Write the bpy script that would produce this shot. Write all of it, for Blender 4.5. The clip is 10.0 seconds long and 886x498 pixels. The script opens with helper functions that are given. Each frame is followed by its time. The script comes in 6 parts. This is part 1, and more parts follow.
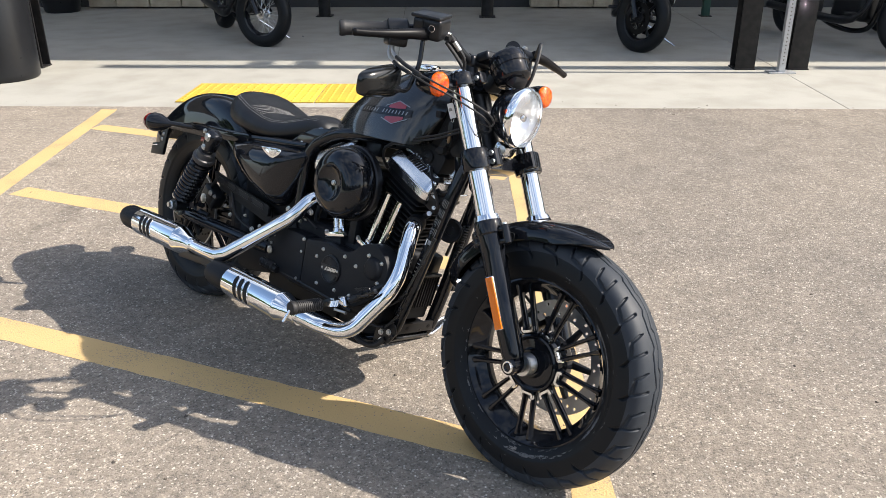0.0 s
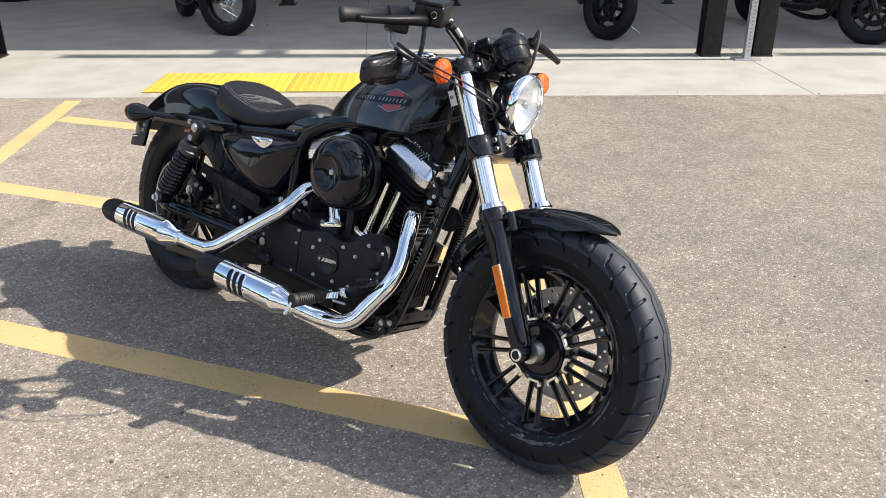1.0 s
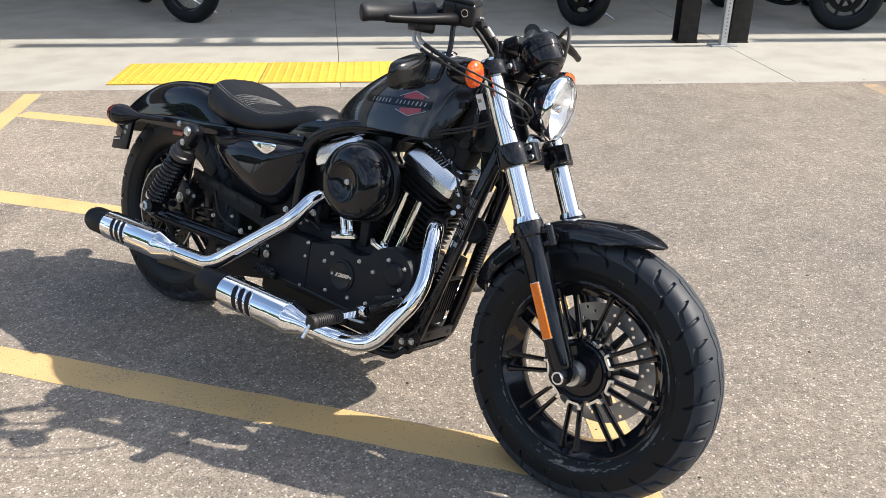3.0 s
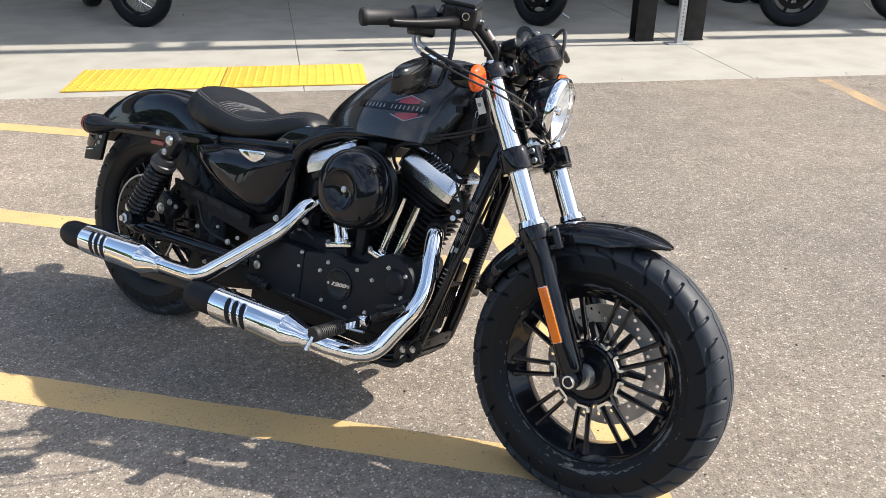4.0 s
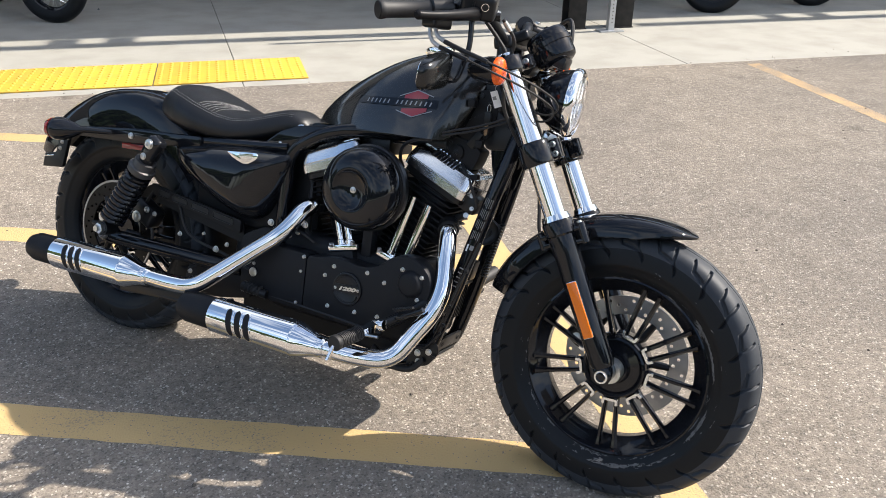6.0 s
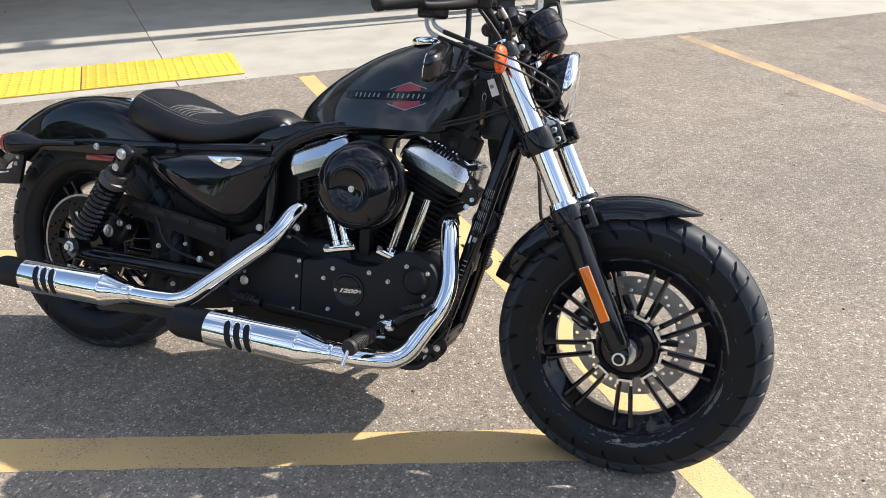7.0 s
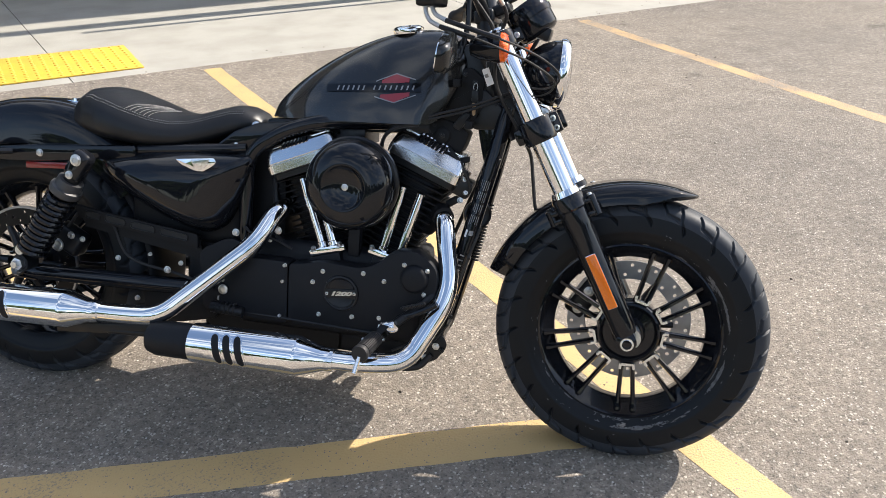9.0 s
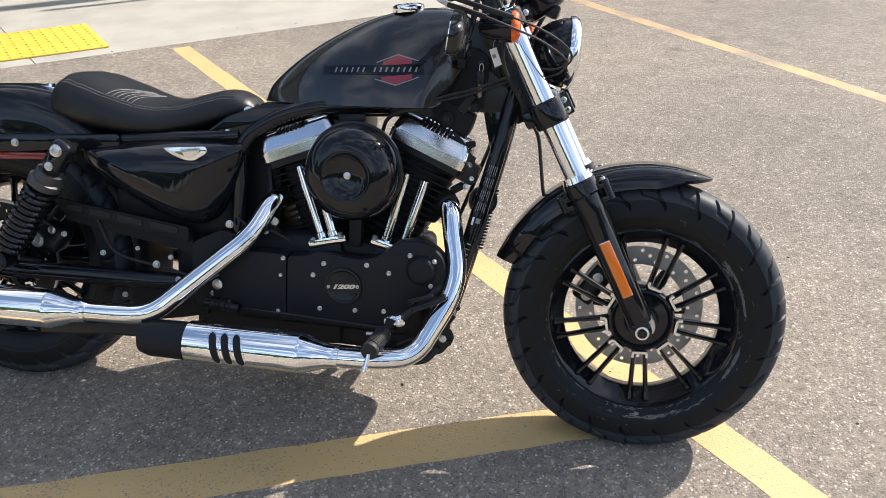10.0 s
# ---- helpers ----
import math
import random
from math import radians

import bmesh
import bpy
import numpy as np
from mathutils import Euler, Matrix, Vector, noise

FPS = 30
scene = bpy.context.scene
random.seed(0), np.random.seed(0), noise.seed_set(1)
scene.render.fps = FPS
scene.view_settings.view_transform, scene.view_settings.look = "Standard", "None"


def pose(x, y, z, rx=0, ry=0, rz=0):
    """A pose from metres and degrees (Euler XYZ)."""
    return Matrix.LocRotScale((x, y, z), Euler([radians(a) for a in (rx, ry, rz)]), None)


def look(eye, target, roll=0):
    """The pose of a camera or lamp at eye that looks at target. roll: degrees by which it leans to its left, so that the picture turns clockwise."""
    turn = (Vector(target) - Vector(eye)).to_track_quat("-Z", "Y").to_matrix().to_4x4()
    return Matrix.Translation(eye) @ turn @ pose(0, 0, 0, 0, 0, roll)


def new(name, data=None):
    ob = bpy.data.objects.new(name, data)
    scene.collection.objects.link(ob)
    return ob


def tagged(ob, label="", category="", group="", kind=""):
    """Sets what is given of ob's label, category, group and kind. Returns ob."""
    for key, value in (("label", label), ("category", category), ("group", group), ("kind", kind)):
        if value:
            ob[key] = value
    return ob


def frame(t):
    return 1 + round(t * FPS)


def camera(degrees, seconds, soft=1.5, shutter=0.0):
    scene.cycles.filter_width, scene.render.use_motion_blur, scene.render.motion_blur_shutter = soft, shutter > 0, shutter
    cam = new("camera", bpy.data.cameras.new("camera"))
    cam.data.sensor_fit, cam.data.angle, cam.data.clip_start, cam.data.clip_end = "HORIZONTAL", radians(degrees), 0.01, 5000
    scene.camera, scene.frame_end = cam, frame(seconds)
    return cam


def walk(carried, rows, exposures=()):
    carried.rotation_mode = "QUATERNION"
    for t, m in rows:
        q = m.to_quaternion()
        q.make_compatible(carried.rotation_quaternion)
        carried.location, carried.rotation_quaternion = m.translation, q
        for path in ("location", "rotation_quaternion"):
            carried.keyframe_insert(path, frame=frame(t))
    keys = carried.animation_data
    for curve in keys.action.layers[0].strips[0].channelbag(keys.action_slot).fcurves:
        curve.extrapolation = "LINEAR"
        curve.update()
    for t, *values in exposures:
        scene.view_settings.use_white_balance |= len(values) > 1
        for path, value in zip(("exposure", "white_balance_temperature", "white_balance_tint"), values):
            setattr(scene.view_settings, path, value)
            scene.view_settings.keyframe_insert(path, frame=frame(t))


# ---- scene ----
cam = camera(57.7, 10.0, soft=0.6)
PATH = [
    (0, (0.002, 0.194, 1.34), (-0.052, 2.029, 0.546), -0.2),
    (0.5, (-0.061, 0.198, 1.341), (-0.058, 2.03, 0.538), -0.1),
    (1, (-0.107, 0.207, 1.333), (-0.062, 2.031, 0.515), 0.1),
    (1.5, (-0.129, 0.247, 1.328), (-0.056, 2.063, 0.493), 0.5),
    (2, (-0.167, 0.307, 1.33), (-0.077, 2.116, 0.482), 0.2),
    (2.5, (-0.217, 0.341, 1.34), (-0.105, 2.146, 0.487), 0.3),
    (4, (-0.387, 0.414, 1.345), (-0.119, 2.203, 0.492), 0.5),
    (4.5, (-0.451, 0.41, 1.345), (-0.11, 2.187, 0.493), 0.4),
    (5, (-0.517, 0.416, 1.341), (-0.125, 2.182, 0.487), 0.9),
    (5.5, (-0.559, 0.458, 1.336), (-0.141, 2.216, 0.478), 1.2),
    (7, (-0.769, 0.61, 1.34), (-0.129, 2.276, 0.436), -0.7),
    (7.5, (-0.877, 0.624, 1.343), (-0.146, 2.25, 0.438), -1.0),
    (8, (-0.943, 0.652, 1.342), (-0.136, 2.244, 0.438), -0.3),
    (8.5, (-0.96, 0.707, 1.334), (-0.103, 2.268, 0.423), 0.5),
    (9, (-0.983, 0.774, 1.333), (-0.086, 2.3, 0.401), 0.4),
    (9.5, (-1.008, 0.825, 1.326), (-0.077, 2.311, 0.364), 0.4),
    (10, (-1.017, 0.889, 1.323), (-0.064, 2.346, 0.339), 0.6),
]
walk(cam, [(t, look(eye, target, roll)) for t, eye, target, roll in PATH])

# ---- light: clear sun low-mid on the right, bright sky with thin cloud ----
SUN_AZ, SUN_EL = radians(-0.2), radians(39.8)
sun = new("sun", bpy.data.lights.new("sun", "SUN"))
sun.data.energy, sun.data.angle, sun.data.color = 5.0, radians(0.53), (1.0, 0.915, 0.815)
sun_way = Vector((math.cos(SUN_EL) * math.cos(SUN_AZ), math.cos(SUN_EL) * math.sin(SUN_AZ), math.sin(SUN_EL)))
sun.matrix_world = look(sun_way * 30, (0, 0, 0))

world = bpy.data.worlds.new("sky")
scene.world = world
world.use_nodes = True
wn, wl = world.node_tree.nodes, world.node_tree.links
wn.clear()
sky = wn.new("ShaderNodeTexSky")
sky.sky_type, sky.sun_disc = "NISHITA", False
sky.sun_elevation, sky.sun_rotation = SUN_EL, radians(90) - SUN_AZ
sky.air_density, sky.dust_density = 1.0, 1.5
wcoord = wn.new("ShaderNodeTexCoord")
wmap = wn.new("ShaderNodeMapping")
wmap.inputs["Scale"].default_value = (1.0, 1.0, 2.6)
wnoise = wn.new("ShaderNodeTexNoise")
wnoise.inputs["Scale"].default_value, wnoise.inputs["Detail"].default_value = 2.6, 8.0
wramp = wn.new("ShaderNodeValToRGB")
wramp.color_ramp.elements[0].position, wramp.color_ramp.elements[1].position = 0.47, 0.73
wmix = wn.new("ShaderNodeMixRGB")
wmix.inputs["Color2"].default_value = (6.3, 6.5, 6.75, 1)
wbg = wn.new("ShaderNodeBackground")
wbg.inputs["Strength"].default_value = 0.148
wout = wn.new("ShaderNodeOutputWorld")
wl.new(wcoord.outputs["Generated"], wmap.inputs["Vector"])
wl.new(wmap.outputs["Vector"], wnoise.inputs["Vector"])
wl.new(wnoise.outputs["Fac"], wramp.inputs["Fac"])
wl.new(wramp.outputs["Color"], wmix.inputs["Fac"])
wl.new(sky.outputs["Color"], wmix.inputs["Color1"])
wl.new(wmix.outputs["Color"], wbg.inputs["Color"])
wl.new(wbg.outputs["Background"], wout.inputs["Surface"])
scene.view_settings.exposure = 0.79

# ---- materials ----
def material(name, color, rough=0.5, metal=0.0, coat=0.0, grain=None, grain_to=None, bump=None, spec=0.5, rough_var=0.0):
    """grain: (scale, amount) of a noise that mixes color to grain_to; bump: (scale, strength, metres)."""
    m = bpy.data.materials.new(name)
    m.use_nodes = True
    n, l = m.node_tree.nodes, m.node_tree.links
    b = n["Principled BSDF"]
    b.inputs["Base Color"].default_value = (*color, 1)
    b.inputs["Roughness"].default_value, b.inputs["Metallic"].default_value = rough, metal
    b.inputs["Coat Weight"].default_value, b.inputs["Coat Roughness"].default_value = coat, 0.03
    b.inputs["Specular IOR Level"].default_value = spec
    c = n.new("ShaderNodeTexCoord")
    if grain:
        t = n.new("ShaderNodeTexNoise")
        t.inputs["Scale"].default_value, t.inputs["Detail"].default_value = grain[0], 7.0
        r = n.new("ShaderNodeValToRGB")
        r.color_ramp.elements[0].position, r.color_ramp.elements[1].position = 0.40, 0.68
        k = n.new("ShaderNodeMath")
        k.operation = "MULTIPLY"
        k.inputs[1].default_value = grain[1]
        x = n.new("ShaderNodeMixRGB")
        x.inputs["Color1"].default_value = (*color, 1)
        x.inputs["Color2"].default_value = (*(grain_to or [v * 0.6 for v in color]), 1)
        l.new(c.outputs["Object"], t.inputs["Vector"])
        l.new(t.outputs["Fac"], r.inputs["Fac"])
        l.new(r.outputs["Color"], k.inputs[0])
        l.new(k.outputs["Value"], x.inputs["Fac"])
        l.new(x.outputs["Color"], b.inputs["Base Color"])
        if rough_var:
            q = n.new("ShaderNodeMapRange")
            q.inputs["To Min"].default_value, q.inputs["To Max"].default_value = rough - rough_var, rough + rough_var
            l.new(t.outputs["Fac"], q.inputs["Value"])
            l.new(q.outputs["Result"], b.inputs["Roughness"])
    if bump:
        t2 = n.new("ShaderNodeTexNoise")
        t2.inputs["Scale"].default_value, t2.inputs["Detail"].default_value = bump[0], 4.0
        u = n.new("ShaderNodeBump")
        u.inputs["Strength"].default_value, u.inputs["Distance"].default_value = bump[1], bump[2]
        l.new(c.outputs["Object"], t2.inputs["Vector"])
        l.new(t2.outputs["Fac"], u.inputs["Height"])
        l.new(u.outputs["Normal"], b.inputs["Normal"])
    return m


def asphalt_material():
    m = bpy.data.materials.new("asphalt")
    m.use_nodes = True
    n, l = m.node_tree.nodes, m.node_tree.links
    b = n["Principled BSDF"]
    b.inputs["Roughness"].default_value, b.inputs["Diffuse Roughness"].default_value = 0.85, 0.25
    b.inputs["Specular IOR Level"].default_value = 0.3
    c = n.new("ShaderNodeTexCoord")

    def noise_tex(scale, detail=5.0):
        t = n.new("ShaderNodeTexNoise")
        t.inputs["Scale"].default_value, t.inputs["Detail"].default_value = scale, detail
        l.new(c.outputs["Object"], t.inputs["Vector"])
        return t

    def ramp(src, a, ca, z, cz):
        r = n.new("ShaderNodeValToRGB")
        r.color_ramp.elements[0].position, r.color_ramp.elements[0].color = a, (*ca, 1)
        r.color_ramp.elements[1].position, r.color_ramp.elements[1].color = z, (*cz, 1)
        l.new(src, r.inputs["Fac"])
        return r

    def mix(mode, fac, a, z):
        x = n.new("ShaderNodeMixRGB")
        x.blend_type = mode
        for socket, v in (("Fac", fac), ("Color1", a), ("Color2", z)):
            if isinstance(v, float):
                x.inputs[socket].default_value = v
            else:
                l.new(v, x.inputs[socket])
        return x

    # aggregate: cells of three sizes with a grey, brown or pale stone colour each
    def stones(scale):
        v = n.new("ShaderNodeTexVoronoi")
        v.inputs["Scale"].default_value = scale
        l.new(c.outputs["Object"], v.inputs["Vector"])
        return v

    coarse, fine, chips = stones(150), stones(330), stones(105)
    sep_c, sep_f, sep_h = (n.new("ShaderNodeSeparateColor") for _ in range(3))
    l.new(coarse.outputs["Color"], sep_c.inputs["Color"])
    l.new(fine.outputs["Color"], sep_f.inputs["Color"])
    l.new(chips.outputs["Color"], sep_h.inputs["Color"])
    base = ramp(sep_c.outputs["Red"], 0.0, (0.195, 0.171, 0.143), 1.0, (0.322, 0.283, 0.236))
    small = ramp(sep_f.outputs["Red"], 0.0, (0.195, 0.171, 0.144), 1.0, (0.315, 0.278, 0.232))
    body = mix("MIX", 0.5, base.outputs["Color"], small.outputs["Color"])
    pale = ramp(sep_h.outputs["Green"], 0.885, (0, 0, 0), 0.900, (1, 1, 1))
    core = ramp(chips.outputs["Distance"], 0.20, (1, 1, 1), 0.36, (0, 0, 0))
    chip = mix("MULTIPLY", 1.0, pale.outputs["Color"], core.outputs["Color"])
    tint = ramp(sep_h.outputs["Blue"], 0.2, (0.43, 0.380, 0.320), 1.0, (0.80, 0.75, 0.68))
    with_chips = mix("MIX", chip.outputs["Color"], body.outputs["Color"], tint.outputs["Color"])
    grit = stones(190)
    sep_g = n.new("ShaderNodeSeparateColor")
    l.new(grit.outputs["Color"], sep_g.inputs["Color"])
    light_on = ramp(sep_g.outputs["Green"], 0.88, (0, 0, 0), 0.90, (0.8, 0.8, 0.8))
    light_tone = ramp(sep_g.outputs["Blue"], 0.0, (0.34, 0.298, 0.246), 1.0, (0.62, 0.57, 0.50))
    with_grit = mix("MIX", light_on.outputs["Color"], with_chips.outputs["Color"], light_tone.outputs["Color"])
    dark_on = ramp(sep_g.outputs["Red"], 0.13, (0.68, 0.68, 0.69), 0.16, (1, 1, 1))
    with_chips = mix("MULTIPLY", 1.0, with_grit.outputs["Color"], dark_on.outputs["Color"])
    patches = ramp(noise_tex(0.55, 6).outputs["Fac"], 0.35, (0.83, 0.83, 0.84), 0.66, (1.08, 1.06, 1.03))
    worn = mix("MULTIPLY", 1.0, with_chips.outputs["Color"], patches.outputs["Color"])
    mottling = ramp(noise_tex(6.0, 6).outputs["Fac"], 0.3, (0.86, 0.86, 0.86), 0.7, (1.08, 1.08, 1.08))
    clumps = ramp(noise_tex(38.0, 5).outputs["Fac"], 0.32, (0.80, 0.80, 0.81), 0.68, (1.17, 1.16, 1.14))
    clumped = mix("MULTIPLY", 1.0, worn.outputs["Color"], clumps.outputs["Color"])
    done = mix("MULTIPLY", 1.0, clumped.outputs["Color"], mottling.outputs["Color"])
    # a few oil spots
    spot = ramp(noise_tex(2.3, 3).outputs["Fac"], 0.655, (1, 1, 1), 0.73, (0.68, 0.68, 0.69))
    last = mix("MULTIPLY", 1.0, done.outputs["Color"], spot.outputs["Color"])
    l.new(last.outputs["Color"], b.inputs["Base Color"])
    h = mix("ADD", 0.6, coarse.outputs["Distance"], fine.outputs["Distance"])
    u = n.new("ShaderNodeBump")
    u.invert = True
    u.inputs["Strength"].default_value, u.inputs["Distance"].default_value = 0.42, 0.005
    l.new(h.outputs["Color"], u.inputs["Height"])
    l.new(u.outputs["Normal"], b.inputs["Normal"])
    return m


def paint_material(name, color, wear, ground):
    """Road paint worn down to the stones in small spots."""
    m = bpy.data.materials.new(name)
    m.use_nodes = True
    n, l = m.node_tree.nodes, m.node_tree.links
    b = n["Principled BSDF"]
    b.inputs["Roughness"].default_value = 0.7
    c = n.new("ShaderNodeTexCoord")
    big, small = n.new("ShaderNodeTexNoise"), n.new("ShaderNodeTexVoronoi")
    big.inputs["Scale"].default_value, big.inputs["Detail"].default_value = 3.0, 8.0
    small.inputs["Scale"].default_value = 190
    grain = n.new("ShaderNodeTexNoise")
    grain.inputs["Scale"].default_value, grain.inputs["Detail"].default_value = 150, 7
    for t in (big, small, grain):
        l.new(c.outputs["Object"], t.inputs["Vector"])
    s = n.new("ShaderNodeMath")
    s.operation = "ADD"
    l.new(grain.outputs["Fac"], s.inputs[0])
    l.new(big.outputs["Fac"], s.inputs[1])
    r = n.new("ShaderNodeValToRGB")
    r.color_ramp.elements[0].position, r.color_ramp.elements[1].position = wear - 0.07, wear + 0.03
    half = n.new("ShaderNodeMath")
    half.operation = "MULTIPLY"
    half.inputs[1].default_value = 0.5
    l.new(s.outputs[0], half.inputs[0])
    l.new(half.outputs[0], r.inputs["Fac"])
    tone = n.new("ShaderNodeMixRGB")
    tone.inputs["Color1"].default_value = (*color, 1)
    tone.inputs["Color2"].default_value = (*[v * 0.72 for v in color], 1)
    l.new(big.outputs["Fac"], tone.inputs["Fac"])
    x = n.new("ShaderNodeMixRGB")
    x.inputs["Color2"].default_value = (*ground, 1)
    l.new(tone.outputs["Color"], x.inputs["Color1"])
    sep = n.new("ShaderNodeSeparateColor")
    speck = n.new("ShaderNodeTexVoronoi")
    speck.inputs["Scale"].default_value = 340
    l.new(c.outputs["Object"], speck.inputs["Vector"])
    l.new(speck.outputs["Color"], sep.inputs["Color"])
    bare = n.new("ShaderNodeMath")
    bare.operation = "LESS_THAN"
    bare.inputs[1].default_value = 0.012
    l.new(sep.outputs["Red"], bare.inputs[0])
    most = n.new("ShaderNodeMath")
    most.operation = "MAXIMUM"
    l.new(r.outputs["Color"], most.inputs[0])
    l.new(bare.outputs[0], most.inputs[1])
    l.new(most.outputs[0], x.inputs["Fac"])
    l.new(x.outputs["Color"], b.inputs["Base Color"])
    u = n.new("ShaderNodeBump")
    u.inputs["Strength"].default_value, u.inputs["Distance"].default_value = 0.35, 0.003
    l.new(small.outputs["Distance"], u.inputs["Height"])
    l.new(u.outputs["Normal"], b.inputs["Normal"])
    return m


ASPHALT = asphalt_material()
YELLOW_FADED = paint_material("faded_yellow_road_paint", (0.54, 0.362, 0.178), 0.56, (0.22, 0.19, 0.16))
YELLOW = paint_material("yellow_road_paint", (0.635, 0.438, 0.196), 0.635, (0.20, 0.18, 0.15))
CONCRETE = material("concrete", (0.374, 0.363, 0.323), 0.8, grain=(3.1, 0.7), grain_to=(0.285, 0.273, 0.236), bump=(90, 0.35, 0.004))
JOINT = material("joint_dirt_and_hole_shade", (0.15, 0.14, 0.125), 0.9)
TACTILE = material("tactile_yellow", (0.71, 0.455, 0.055), 0.6, grain=(9, 0.6), grain_to=(0.57, 0.35, 0.06))
STONE = material("limestone", (0.42, 0.36, 0.27), 0.85, grain=(7, 0.7), grain_to=(0.28, 0.23, 0.17), bump=(25, 0.7, 0.02))
STEEL_BLACK = material("black_painted_steel", (0.008, 0.008, 0.009), 0.5, spec=0.3, grain=(14, 0.5), grain_to=(0.03, 0.028, 0.027), bump=(60, 0.1, 0.002))
GALVANISED = material("galvanised_steel", (0.55, 0.56, 0.57), 0.45, metal=0.7, grain=(30, 0.5), grain_to=(0.4, 0.41, 0.43))
DARK_WALL = material("dark_wall", (0.03, 0.03, 0.032), 0.6, grain=(3, 0.5))
# unseen underside, set pale and bluish to bounce light onto the walk
SOFFIT = material("pale_bounce_soffit", (0.80, 0.82, 0.84), 0.7, grain=(4, 0.3))
GLOSS_BLACK = material("gloss_black_paint", (0.0085, 0.0094, 0.0120), 0.045, spec=0.37)
DEEP_BLACK = material("dull_black", (0.0085, 0.0088, 0.0098), 0.6, spec=0.25)
SHELL_BLACK = material("black_moulding", (0.008, 0.009, 0.010), 0.15, spec=0.5)
BOWL = material("reflector_bowl", (0.80, 0.83, 0.86), 0.30, metal=1.0, bump=(70, 0.45, 0.004))
TANK_PAINT = material("dark_grey_metallic_paint", (0.012, 0.0118, 0.0112), 0.26, metal=0.2, coat=0.75)
SATIN_BLACK = material("satin_black", (0.0092, 0.0099, 0.0118), 0.30, spec=0.32, grain=(40, 0.3), grain_to=(0.013, 0.0135, 0.0145), rough_var=0.06)
MATT_BLACK = material("wrinkle_black", (0.0105, 0.0115, 0.0142), 0.5, spec=0.22, bump=(900, 0.25, 0.0006))
RUBBER = material("tyre_rubber", (0.0062, 0.0076, 0.0096), 0.42, spec=0.22, grain=(18, 0.5), grain_to=(0.0080, 0.0095, 0.0115), bump=(300, 0.15, 0.001))
# tread faces, lighter and bluer than the sidewall
TREAD = material("lighter_tread", (0.0255, 0.0305, 0.0385), 0.55, spec=0.28, grain=(26, 0.5), grain_to=(0.037, 0.043, 0.051), bump=(300, 0.15, 0.001))
RUBBER_SOFT = material("grip_rubber", (0.012, 0.012, 0.013), 0.6, bump=(400, 0.2, 0.0005))
CHROME = material("chrome", (0.86, 0.87, 0.88), 0.035, metal=1.0)
FORK_CHROME = material("hard_chrome", (0.80, 0.81, 0.83), 0.10, metal=1.0)
POLISHED = material("polished_aluminium", (0.80, 0.81, 0.82), 0.19, metal=1.0, grain=(14, 0.25), grain_to=(0.62, 0.62, 0.62))
ZINC = material("zinc_plated_bolt", (0.66, 0.66, 0.65), 0.3, metal=1.0)
LEATHER = material("black_vinyl", (0.0085, 0.0090, 0.0105), 0.42, spec=0.4, bump=(420, 0.22, 0.0012))
THREAD = material("grey_thread_and_lit_ridges", (0.24, 0.24, 0.24), 0.7)
AMBER = material("amber_lens", (0.90, 0.130, 0.003), 0.10, coat=0.5, grain=(60, 0.9), grain_to=(0.34, 0.020, 0.001), bump=(110, 0.9, 0.006))
AMBER_FLAT = material("amber_reflector", (0.80, 0.185, 0.006), 0.22, coat=0.3, grain=(300, 0.5), grain_to=(0.66, 0.130, 0.005))
RED_LENS = material("red_reflector", (0.28, 0.012, 0.014), 0.2, coat=0.6)
RED_PRINT = material("red_print", (0.29, 0.017, 0.026), 0.3, coat=0.8)
SILVER_PRINT = material("silver_print", (0.26, 0.26, 0.26), 0.35, metal=0.5, coat=0.8)
DISC_STEEL = material("dark_disc_steel", (0.022, 0.022, 0.023), 0.35, metal=1.0)
WHITE_PRINT = material("white_label", (0.85, 0.85, 0.85), 0.6)
SCUFF = material("chalky_scuff", (0.13, 0.132, 0.134), 0.9, grain=(120, 0.6), grain_to=(0.05, 0.05, 0.052))
FRONT_DISC = material("ground_disc_steel", (0.36, 0.36, 0.37), 0.34, metal=1.0, grain=(40, 0.4), grain_to=(0.24, 0.24, 0.25))
GREY_PRINT = material("grey_print", (0.26, 0.26, 0.26), 0.6)
BELT_BLACK = material("drive_belt", (0.012, 0.012, 0.012), 0.7)
LEAF = material("tree_leaves", (0.05, 0.085, 0.03), 0.7, grain=(0.6, 0.7), grain_to=(0.03, 0.05, 0.02))

GLASS = bpy.data.materials.new("clear_lens")
GLASS.use_nodes = True
_g = GLASS.node_tree.nodes["Principled BSDF"]
_g.inputs["Base Color"].default_value, _g.inputs["Roughness"].default_value = (1, 1, 1, 1), 0.02
_g.inputs["Transmission Weight"].default_value, _g.inputs["IOR"].default_value = 1.0, 1.45

# ---- mesh tools ----
def smooth_path(points, steps=8):
    """A Catmull-Rom curve through the points."""
    p = [Vector(q) for q in points]
    if len(p) < 3:
        return p
    p = [p[0] * 2 - p[1], *p, p[-1] * 2 - p[-2]]
    out = []
    for i in range(1, len(p) - 2):
        for k in range(steps):
            t = k / steps
            a, b, c, d = p[i - 1], p[i], p[i + 1], p[i + 2]
            out.append(0.5 * (2 * b + (c - a) * t + (2 * a - 5 * b + 4 * c - d) * t * t + (3 * b - a - 3 * c + d) * t ** 3))
    out.append(p[-2])
    return out


